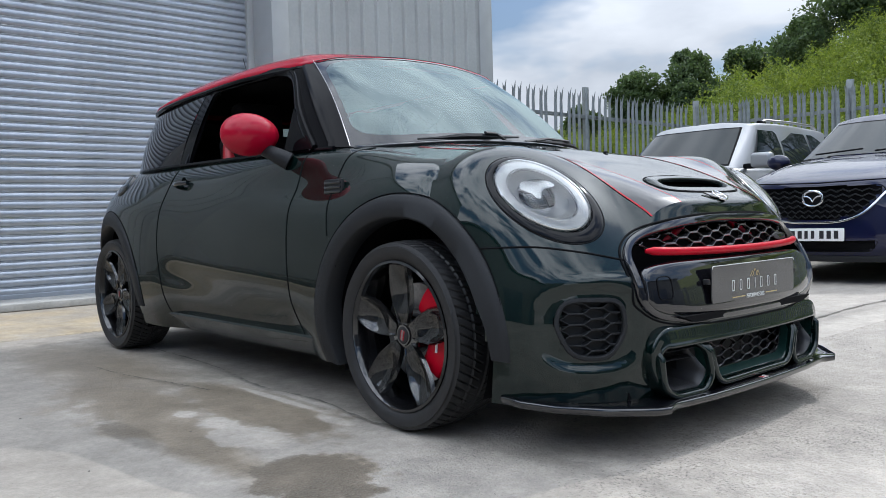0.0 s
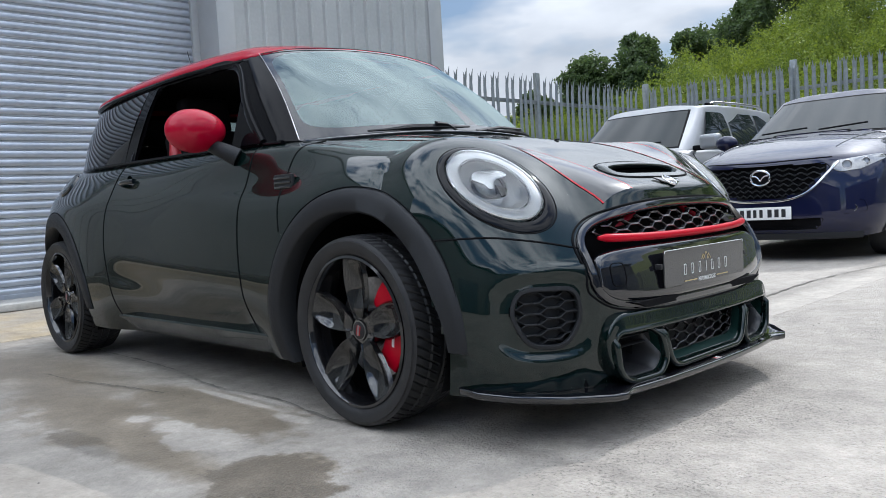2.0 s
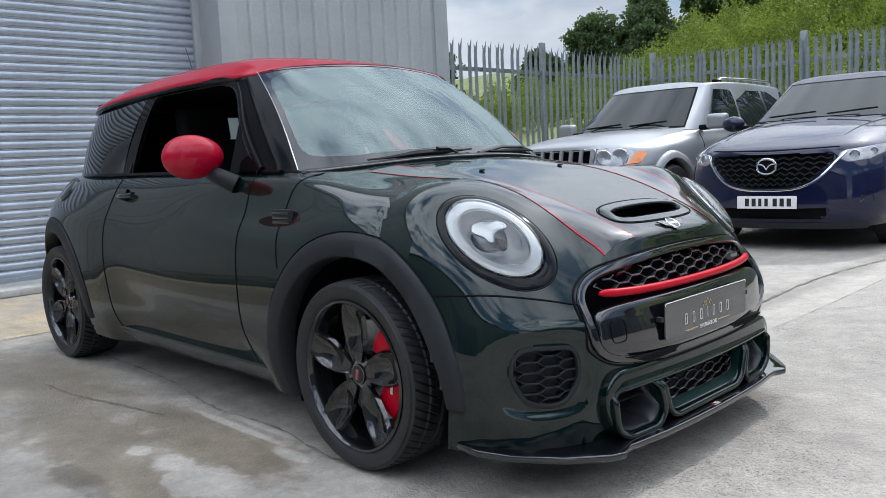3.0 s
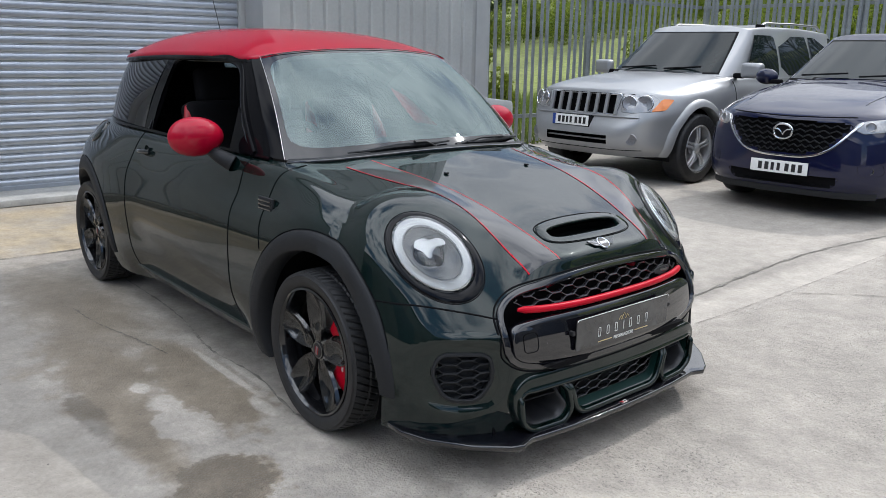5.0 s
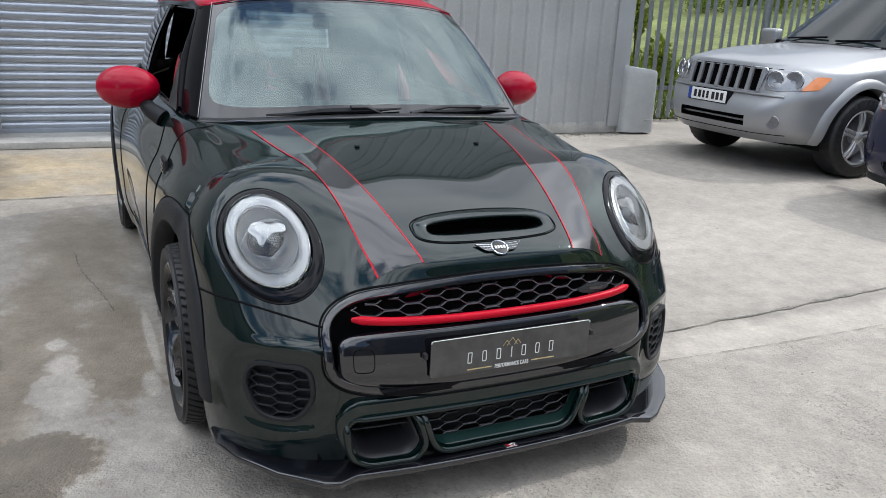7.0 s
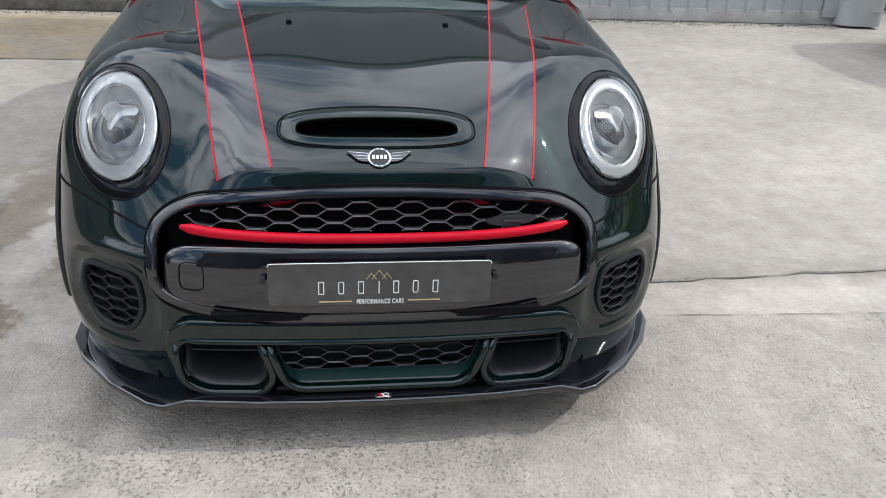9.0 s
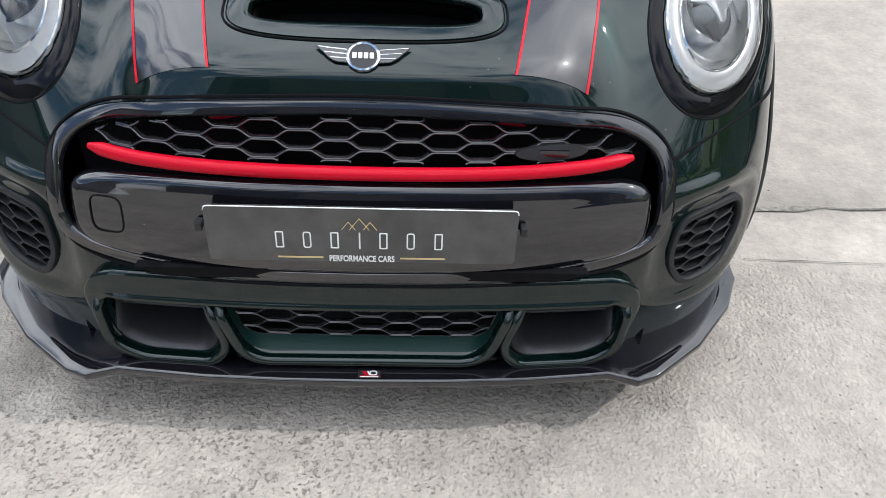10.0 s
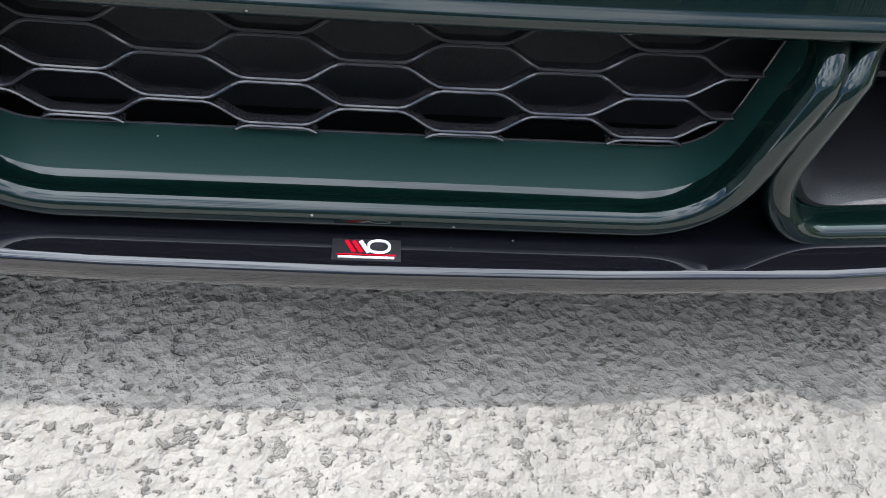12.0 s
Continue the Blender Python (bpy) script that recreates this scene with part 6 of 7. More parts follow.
def road_wheel(parent, ax, s, y, r, w, rim, spokes, material, double=False):
    prof = [(rim, -0.42 * w), (rim + 0.012, -0.5 * w), (r - 0.03, -0.5 * w), (r - 0.006, -0.43 * w), (r, -0.33 * w), (r, 0.33 * w), (r - 0.006, 0.43 * w), (r - 0.03, 0.5 * w), (rim, 0.42 * w)]
    m = pose(0, 0, 0, -90, 0, 0)
    wheel = part("wheel", lathe(bmesh.new(), [(rim + 0.004, -0.46 * w), (rim, -0.48 * w), (rim - 0.016, -0.45 * w), (rim - 0.024, -0.2 * w), (rim - 0.024, 0.4 * w)], m, 40), material, parent, "alloy wheel")
    wheel.matrix_local = pose(ax, s * y, r, 0, 0, 0 if s < 0 else 180)
    bm = bmesh.new()
    seg = 96
    rows = []
    for i in range(seg):
        a = 2 * math.pi * i / seg
        lug = 0.006 if i % 3 == 0 else 0.0
        rows.append([Vector(((rr - (lug if 2 < j < 6 else 0)) * math.sin(a), h, (rr - (lug if 2 < j < 6 else 0)) * math.cos(a))) for j, (rr, h) in enumerate(prof)])
    grid(bm, rows, closed_u=True)
    part("tyre", bm, RUBBER, wheel, "black road tyre")
    for i in range(spokes):
        a = 2 * math.pi * i / spokes
        for off in ((-0.022, 0.022) if double else (0.0,)):
            bm = bmesh.new()
            path = [Vector((off * (0.6 + 0.5 * t), -0.30 * w - 0.10 * w * math.sin(t * 3.1), 0.03 + (rim - 0.04) * t)) for t in np.linspace(0, 1, 6)]
            sweep(bm, path, (0.013 if double else 0.024, 0.014), False, [Vector((0, -1, 0))] * 6)
            bmesh.ops.rotate(bm, verts=bm.verts, cent=(0, 0, 0), matrix=Matrix.Rotation(a, 3, "Y"))
            part("spoke", bm, material, wheel)
    part("hub", lathe(bmesh.new(), [(0.0001, -0.46 * w), (0.035, -0.45 * w), (0.06, -0.36 * w), (0.065, -0.1 * w)], m, 24), material, wheel)
    part("brake_disc", lathe(bmesh.new(), [(0.0, -0.02), (rim * 0.78, -0.02), (rim * 0.78, 0.01), (0, 0.01)], m, 32), STEEL, wheel)
    part("drum_shade", lathe(bmesh.new(), [(0.0, 0.05), (rim - 0.02, 0.05)], m, 24), MATT, wheel)


def cabin_shell(car, rings, material, lo, hi, z0, z1, x_back):
    """Cabin skin, with the windscreen and its seal laid on it between the pillars."""
    up = ring_shell(mirror_rings(rings), 300, 60)
    nv, nu, _ = up.shape
    bm = bmesh.new()
    vs = grid(bm, [[Vector(q) for q in row] for row in up], closed_v=True)
    bm.faces.new(vs[-1])
    part("roof", bm, material, car, sharp=50)
    tree = shell_tree(up)
    fwd = Vector((1, 0, 0.9)).normalized()
    for name, grow, lift, m in (("windscreen_seal", 0.016, 0.003, MATT), ("windscreen", 0.0, 0.006, DARK_GLASS)):
        bm = bmesh.new()
        rows = []
        for i in range(41):
            row = []
            for j in range(25):
                t = j / 24
                z = z0 - grow + (z1 - z0 + 2 * grow) * t
                w = lo + (hi - lo) * t + grow
                y = (i / 20 - 1) * w
                p, n, _, _ = tree.ray_cast(Vector((3, y, z)), Vector((-1, 0, 0)))
                p = p if p is not None else tree.find_nearest(Vector((-0.8, y, z)))[0]
                row.append(p + fwd * lift)
            rows.append(row)
        grid(bm, rows)
        part(name, bm, m, car)


def number_plate(parent, at, width=0.52, height=0.111, tilt=0.0, blue=False):
    base = part("number_plate", boxed((0.006, width, height), at, 0.002, (0, tilt, 0)), WHITE, parent, "white number plate")
    for k, (y, w) in enumerate(((-0.17, 0.05), (-0.11, 0.05), (-0.055, 0.04), (0.0, 0.04), (0.075, 0.05), (0.135, 0.05), (0.195, 0.05))):
        part("plate_bar", boxed((0.002, w * 0.72, height * 0.62), (at[0] + 0.004, at[1] + y * width / 0.52 + (0.01 if blue else 0), at[2]), 0.0, (0, tilt, 0)), INK, base, smooth=False)
    if blue:
        part("plate_band", boxed((0.002, 0.04, height), (at[0] + 0.0035, at[1] - width / 2 + 0.022, at[2]), 0.0, (0, tilt, 0)), BLUE_BAND, base, smooth=False)


BLUE_BAND = mat("blue_band", (0.02, 0.06, 0.3), 0.4)
LAMP_GLASS = mat("lamp_bowl", (0.36, 0.36, 0.36), 0.20, 0.5, 0.6, grain=0.15, grain_scale=60)
DARK_GLASS = mat("dark_car_glass", (0.009, 0.014, 0.014), 0.03, 0.0, 0.0, 0.26, grain=0.1, grain_scale=3)


def mirror_rings(rows):
    return [[(x, -y, z) for x, y, z in row] for row in rows]


def silver_suv():
    car = thing("silver_suv", "silver boxy four-wheel-drive parked facing the hatchback", "car", (-3.47, 5.60, 0))
    car.rotation_euler = (0, 0, radians(-89.5))
    car.scale = (1.02, 1.02, 1.02)
    tail = lambda z, w: [(-1.7, w, z), (-2.78, w, z), (-3.6, w - 0.06, z), (-3.83, 0.5, z), (-3.86, 0, z)]  # noqa: E731
    rings = mirror_rings([
        [(.84, 0, .30), (.80, .45, .30), (.64, .70, .30), (.40, .84, .30), (0, .89, .30), (-.6, .89, .30)] + tail(.30, .89),
        [(.95, 0, .42), (.92, .45, .42), (.75, .73, .42), (.47, .88, .42), (0, .93, .44), (-.6, .93, .44)] + tail(.44, .93),
        [(.95, 0, .60), (.92, .45, .60), (.77, .74, .60), (.48, .89, .60), (0, .935, .64), (-.6, .935, .66)] + tail(.66, .935),
        [(.87, 0, .72), (.85, .45, .72), (.74, .76, .73), (.50, .895, .75), (0, .925, .82), (-.6, .92, .84)] + tail(.84, .92),
        [(.82, 0, .92), (.80, .45, .92), (.66, .74, .91), (.44, .86, .91), (0, .895, .95), (-.6, .895, .98)] + tail(.98, .90),
        [(.72, 0, 1.02), (.70, .45, 1.015), (.58, .70, .99), (.36, .80, .985), (-.05, .83, 1.01), (-.6, .855, 1.05)] + tail(1.06, .87),
        [(.30, 0, 1.10), (.30, .45, 1.095), (.25, .64, 1.06), (.10, .72, 1.05), (-.18, .77, 1.07), (-.65, .83, 1.09)] + tail(1.10, .86),
        [(-.42, 0, 1.16), (-.44, .40, 1.155), (-.48, .60, 1.145), (-.53, .68, 1.135), (-.60, .74, 1.125), (-.80, .81, 1.12)] + tail(1.125, .845),
    ])
    shell, fr, sd, tp = parked_shell(rings)
    slots = rounded([(-.45, .735), (.45, .735), (.48, .945), (-.48, .945)], 0.03)

    def cut(c):
        return any((c[0] - ax) ** 2 + (c[2] - 0.37) ** 2 < 0.465**2 and abs(c[1]) > 0.4 for ax in (0, -2.78)) or (c[0] > 0.5 and (inside(c[1], c[2], slots) or (abs(c[1]) < 0.42 and 0.44 < c[2] < 0.53)))

    shell_part(shell, cut, SILVER, car)
    # seven-slot grille
    back = part("grille", boxed((0.02, 0.98, 0.24), (.74, 0, .84)), MATT, car, "seven-slot silver grille")
    for i in range(8):
        y = -.445 + i * .127
        part("grille_bar", sweep(bmesh.new(), [fr(y, z, 0.004) for z in (.735, .78, .84, .90, .945)], (0.020, 0.02), False, [Vector((1, 0, 0))] * 5), SILVER, back)
    loop = [fr(y, z, 0.004) for y, z in slots]
    part("grille_rim", sweep(bmesh.new(), loop, (0.012, 0.016), True, [Vector((1, 0, 0))] * len(loop)), CHROME, back)
    part("bumper_slot", boxed((0.02, 0.9, 0.12), (.84, 0, .485)), MATT, car)
    part("slot_bar", boxed((0.03, 0.84, 0.015), (.90, 0, .475), 0.005), STEEL, car)
    for s in (-1, 1):
        lamp = None
        shape = rounded([(s * .49, .765), (s * .62, .755), (s * .80, .775), (s * .815, .89), (s * .74, .95), (s * .62, .94), (s * .49, .955)], 0.03)
        shape = shape if s > 0 else shape[::-1]
        lamp = pad(shape, fr, [(1.0, -0.002), (0.97, 0.010), (0.5, 0.016), (0.01, 0.016)], LAMP_GLASS, "headlight", car, "twin round clear headlight")
        for y, r in ((.572, .068), (.715, .078)):
            q = fr(s * y, .855, 0.018)
            part("lamp_ring", lathe(bmesh.new(), [(r, 0), (r + 0.005, 0.008), (r + 0.010, 0)], Matrix.Translation(q) @ pose(0, 0, 0, 0, 82, s * 22), 28), CHROME, lamp)
            part("lamp_bowl", lathe(bmesh.new(), [(0.0001, 0.002), (r * 0.35, 0.006), (r * 0.38, 0.0), (r * 0.95, 0.004)], Matrix.Translation(q) @ pose(0, 0, 0, 0, 82, s * 22), 24), STEEL, lamp)
        amber = rounded([(s * .78, .775), (s * .865, .79), (s * .872, .90), (s * .815, .905)], 0.015)
        amber = amber if s > 0 else amber[::-1]
        pad(amber, fr, [(1.0, -0.002), (0.95, 0.016), (0.01, 0.019)], AMBER, "indicator", lamp, "amber indicator lens")
        q = fr(s * .66, .49, 0.004)
        part("fog_lamp", lathe(bmesh.new(), [(0.0001, 0.008), (0.045, 0.006), (0.056, 0.008), (0.062, 0.0)], Matrix.Translation(q) @ pose(0, 0, 0, 0, 86, s * 20), 24), STEEL, car)
        for ax in (0, -2.78):
            bm = bmesh.new()
            rows = []
            for t in np.linspace(-12, 192, 36):
                a = radians(t)
                rows.append([sd(ax + r * math.cos(a), max(.30, .37 + r * math.sin(a)), s, l) for r, l in ((0.44, -0.08), (0.445, 0.02), (0.453, 0.034), (0.495, 0.032), (0.525, 0.014), (0.535, -0.005))])
            grid(bm, rows)
            part("wheel_arch", bm, SILVER_CLAD, car)
            bm = bmesh.new()
            grid(bm, [[Vector((ax + .455 * math.cos(radians(t)), s * y, .37 + .455 * math.sin(radians(t)))) for y in (.88, .5)] for t in np.linspace(-15, 195, 20)])
            part("wheel_well", bm, MATT, car)
            road_wheel(car, ax, s, .825, .375, .25, .250, 5, RIM_SILVER, True)
        # side glass
        for x0, x1, t0, t1 in ((-.98, -1.78, -1.38, -1.80), (-1.86, -2.62, -1.87, -2.60), (-2.72, -3.45, -2.70, -3.30)):
            pane((x0, s * .835, 1.135), (x1, s * .845, 1.135), (t1, s * .70, 1.60), (t0, s * .69, 1.60), DARK_GLASS, "side_window", car, 0.02, (0, s, 0))
        part("mirror", boxed((0.13, 0.24, 0.17), (-.80, s * 1.03, 1.20), 0.05, (0, 0, 0), 3), SILVER, car, "silver door mirror")
        part("mirror_foot", boxed((0.09, 0.12, 0.06), (-.80, s * .88, 1.14), 0.02), MATT, car)
        part("roof_rail", sweep(bmesh.new(), [Vector((x, s * .60, 1.70 + z)) for x, z in ((-1.65, 0.0), (-1.75, 0.045), (-2.4, 0.055), (-3.1, 0.045), (-3.2, 0.0))], (0.02, 0.013), False, [Vector((0, 0, 1))] * 5), STEEL, car)
        part("rail_foot", boxed((0.16, 0.05, 0.05), (-1.66, s * .60, 1.705), 0.015), MATT, car)
        part("waist_strip", sweep(bmesh.new(), [sd(x, .62, s, 0.004) for x in np.linspace(-.52, -2.3, 12)], (0.03, 0.012), False, [Vector((0, s, 0))] * 12), SILVER_CLAD, car)
        for x in (-.72, -1.82, -2.68):
            part("door_seam", tube(bmesh.new(), [sd(x, z, s, 0.002) for z in np.linspace(.42, 1.08, 12)], 0.004, 5), MATT, car)
        part("door_handle", boxed((0.20, 0.03, 0.03), tuple(sd(-1.62, .98, s, 0.015)), 0.01), SILVER, car)
    # cabin shell
    top = [[(-.46, 0, 1.16), (-.50, .60, 1.145), (-.62, .76, 1.125), (-.95, .825, 1.12), (-1.8, .85, 1.12), (-2.8, .85, 1.12), (-3.6, .80, 1.12), (-3.83, 0, 1.12)], [(-1.12, 0, 1.645), (-1.15, .50, 1.625), (-1.22, .64, 1.605), (-1.40, .685, 1.61), (-2.0, .70, 1.62), (-2.8, .69, 1.61), (-3.42, .64, 1.59), (-3.6, 0, 1.62)], [(-1.3, 0, 1.705), (-1.3, .45, 1.69), (-1.35, .55, 1.68), (-1.5, .59, 1.685), (-2.0, .61, 1.70), (-2.8, .60, 1.69), (-3.35, .55, 1.66), (-3.5, 0, 1.68)], [(-1.9, 0, 1.735), (-1.9, .2, 1.73), (-1.9, .25, 1.73), (-2.0, .28, 1.735), (-2.3, .3, 1.735), (-2.7, .28, 1.73), (-3.0, .2, 1.72), (-3.05, 0, 1.72)]]
    cabin_shell(car, top, SILVER, .715, .575, 1.165, 1.615, -1.32)
    for y0 in (-.50, .10):
        part("wiper", tube(bmesh.new(), [Vector((-.47 - 0.04 * t, y0 + 0.46 * t, 1.20 + 0.03 * t)) for t in np.linspace(0, 1, 6)], 0.010, 6), MATT, car)
    part("underbody", boxed((4.2, 1.4, 0.1), (-1.45, 0, .33), 0.02), MATT, car)
    part("bumper_seam", tube(bmesh.new(), [fr(y, .375, 0.001) for y in np.linspace(-.72, .72, 30)], 0.004, 5), MATT, car)
    part("bumper_ledge", sweep(bmesh.new(), [fr(y, .715, 0.004) for y in np.linspace(-.70, .70, 30)], (0.010, 0.016), False, [Vector((1, 0, 0.4))] * 30), SILVER, car)
    part("bonnet_seam", tube(bmesh.new(), [fr(y, .948, 0.003) for y in np.linspace(-.6, .6, 20)], 0.004, 5), MATT, car)
    number_plate(car, (.958, -.07, .655), 0.50, 0.11, -3, True)
    pad(rounded([(-.26 - .07, .59), (.26 - .07, .59), (.26 - .07, .72), (-.26 - .07, .72)], 0.01), fr, [(1.0, 0.0), (0.98, 0.012), (0.01, 0.012)], MATT, "plate_holder", car)
    return car


silver_suv()


def navy_crossover():
    car = thing("navy_crossover", "dark navy crossover parked facing the hatchback", "car", (-1.12, 5.57, 0))
    car.rotation_euler = (0, 0, radians(-87.5))
    tail = lambda z, w: [(-1.7, w, z), (-2.70, w, z), (-3.4, w - 0.08, z), (-3.58, 0.5, z), (-3.6, 0, z)]  # noqa: E731
    rings = mirror_rings([
        [(.80, 0, .20), (.78, .40, .20), (.66, .68, .20), (.42, .83, .22), (0, .86, .24), (-.55, .87, .25)] + tail(.25, .87),
        [(.91, 0, .30), (.885, .40, .30), (.76, .70, .31), (.50, .87, .33), (0, .90, .38), (-.55, .90, .40)] + tail(.40, .90),
        [(.93, 0, .46), (.905, .40, .46), (.775, .71, .48), (.51, .885, .50), (0, .915, .55), (-.55, .915, .58)] + tail(.58, .915),
        [(.925, 0, .66), (.895, .40, .67), (.74, .72, .69), (.47, .885, .70), (0, .91, .74), (-.55, .91, .76)] + tail(.76, .915),
        [(.90, 0, .83), (.865, .40, .84), (.68, .70, .85), (.40, .855, .86), (0, .885, .90), (-.55, .895, .92)] + tail(.93, .90),
        [(.80, 0, .925), (.765, .40, .93), (.56, .66, .945), (.28, .80, .955), (-.05, .84, .98), (-.58, .865, 1.00)] + tail(1.02, .875),
        [(.35, 0, 1.06), (.33, .40, 1.055), (.24, .58, 1.05), (.06, .70, 1.05), (-.20, .77, 1.05), (-.65, .835, 1.06)] + tail(1.08, .86),
        [(-.35, 0, 1.17), (-.37, .38, 1.16), (-.42, .56, 1.145), (-.48, .65, 1.13), (-.56, .72, 1.12), (-.78, .80, 1.11)] + tail(1.12, .84),
    ])
    shell, fr, sd, tp = parked_shell(rings)
    shield = rounded([(-.50, .845), (.50, .845), (.545, .80), (.36, .60), (.12, .545), (-.12, .545), (-.36, .60), (-.545, .80)], 0.04)
    mouth = rounded([(-.50, .375), (.50, .375), (.44, .285), (-.44, .285)], 0.03)

    def cut(c):
        return any((c[0] - ax) ** 2 + (c[2] - 0.345) ** 2 < 0.40**2 and abs(c[1]) > 0.4 for ax in (0, -2.7)) or (c[0] > 0.5 and (inside(c[1], c[2], shield) or inside(c[1], c[2], mouth)))

    shell_part(shell, cut, BLUE, car)
    gr = pad(shield, fr, [(1.02, 0.004), (0.98, -0.01), (0.9, -0.035), (0.5, -0.04), (0.01, -0.04)], MATT, "grille", car, "black mesh five-point grille")
    for k in range(6):
        z = .585 + k * .045
        half = 0.30 + 0.23 * min(1, (z - .56) / .2)
        part("grille_bar", sweep(bmesh.new(), [fr(y, z + 0.012 * ((i % 2) * 2 - 1), -0.022) for i, y in enumerate(np.linspace(-half, half, 22))], (0.006, 0.010), False, [Vector((1, 0, 0))] * 22), CLAD, gr)
    wing = [(-.60, .845), (-.545, .775), (-.38, .60), (-.25, .548), (0, .532), (.25, .548), (.38, .60), (.545, .775), (.60, .845)]
    pts = [fr(q.x, q.y, 0.006) for q in lerp_curve([(y, z, 0) for y, z in wing], 50)]
    part("chrome_wing", sweep(bmesh.new(), pts, (0.011, 0.012), False, [Vector((1, 0, 0))] * 50), CHROME, gr)
    q = fr(0, .742, 0.018)
    m = Matrix.Translation(q) @ Matrix(((0, 0, 1, 0), (1, 0, 0, 0), (0, 1, 0, 0), (0, 0, 0, 1)))
    badge = part("badge_back", lathe(bmesh.new(), [(0.0001, 0.002), (0.072, 0.0)], m @ Matrix.Diagonal((1.1, 0.85, 1, 1)), 32), MATT, car, "oval maker's badge")
    oval = [m @ Vector((a, b, 0.006)) for a, b in superoval(0.082, 0.064, 2.2, 40)]
    part("badge_oval", tube(bmesh.new(), oval, 0.010, 8, True), CHROME, badge)
    vee = [m @ Vector((a, b, 0.006)) for a, b in ((-.075, .02), (-.04, .018), (-.015, .0), (0, -.028), (.015, .0), (.04, .018), (.075, .02))]
    part("badge_wing", tube(bmesh.new(), vee, 0.008, 8), CHROME, badge)
    pad(mouth, fr, [(1.02, 0.004), (0.97, -0.02), (0.5, -0.04), (0.01, -0.04)], MATT, "lower_grille", car)
    number_plate(car, (.945, 0, .43), 0.52, 0.111, -2)
    part("lower_valance", sweep(bmesh.new(), [fr(y, .235, 0.004) for y in np.linspace(-.74, .74, 30)], (0.040, 0.012), False, [Vector((1, 0, 0))] * 30), CLAD, car)
    for s in (-1, 1):
        shape = rounded([(s * .54, .80), (s * .62, .755), (s * .76, .775), (s * .875, .86), (s * .845, .905), (s * .70, .875), (s * .57, .855)], 0.025)
        shape = shape if s > 0 else shape[::-1]
        lamp = pad(shape, fr, [(1.0, -0.002), (0.96, 0.008), (0.5, 0.012), (0.01, 0.012)], LAMP_GLASS, "headlight", car, "swept clear headlight")
        for y, z, r in ((.655, .815, .036), (.765, .835, .028)):
            c = fr(s * y, z, 0.014)
            part("lamp_ring", lathe(bmesh.new(), [(0.0001, 0.002), (r * .7, 0.004), (r * .8, 0), (r, 0.006), (r + 0.006, 0)], Matrix.Translation(c) @ pose(0, 0, 0, 0, 80, s * 30), 24), STEEL, lamp)
        pod = rounded([(s * .62, .50), (s * .78, .52), (s * .80, .42), (s * .64, .40)], 0.03)
        pod = pod if s > 0 else pod[::-1]
        fog = pad(pod, fr, [(1.0, 0.003), (0.95, -0.012), (0.01, -0.02)], MATT, "fog_pod", car)
        c = fr(s * .70, .455, 0.0)
        part("fog_lamp", lathe(bmesh.new(), [(0.0001, 0.004), (0.026, 0.003), (0.034, 0.006), (0.040, 0.0)], Matrix.Translation(c - Vector((0.012, 0, 0))) @ pose(0, 0, 0, 0, 86, s * 25), 24), GLOSS, fog)
        for ax in (0, -2.7):
            bm = bmesh.new()
            rows = []
            for t in np.linspace(-15, 195, 36):
                a = radians(t)
                rows.append([sd(ax + r * math.cos(a), max(.22, .345 + r * math.sin(a)), s, l) for r, l in ((0.385, -0.08), (0.39, 0.008), (0.40, 0.014), (0.435, 0.012), (0.445, -0.004))])
            grid(bm, rows)
            part("wheel_arch_trim", bm, CLAD, car)
            bm = bmesh.new()
            grid(bm, [[Vector((ax + .395 * math.cos(radians(t)), s * y, .345 + .395 * math.sin(radians(t)))) for y in (.86, .5)] for t in np.linspace(-15, 195, 20)])
            part("wheel_well", bm, MATT, car)
            road_wheel(car, ax, s, .79, .345, .225, .230, 5, RIM_SILVER)
        for x0, x1, t0, t1 in ((-.95, -1.72, -1.42, -1.78), (-1.80, -2.55, -1.85, -2.50), (-2.62, -3.05, -2.58, -2.85)):
            pane((x0, s * .815, 1.13), (x1, s * .835, 1.13), (t1, s * .655, 1.53), (t0, s * .655, 1.53), DARK_GLASS, "side_window", car, 0.02, (0, s, 0))
        bm = bmesh.new()
        c = Vector((-.72, s * 1.0, 1.17))
        bmesh.ops.create_uvsphere(bm, u_segments=20, v_segments=12, radius=1, matrix=Matrix.Translation(c) @ Matrix.Diagonal((.075, .125, .085, 1)))
        part("mirror", bm, BLUE, car, "navy door mirror")
        part("mirror_foot", boxed((0.07, 0.14, 0.05), (-.70, s * .88, 1.12), 0.02), MATT, car)
        part("door_seam", tube(bmesh.new(), [sd(-.75, z, s, 0.002) for z in np.linspace(.35, 1.06, 12)], 0.004, 5), MATT, car)
        part("bonnet_crease", tube(bmesh.new(), [tp(x, s * (.52 + .10 * (0.6 - x)), 0.0) for x in np.linspace(.55, -.35, 14)], 0.006, 6), BLUE, car)
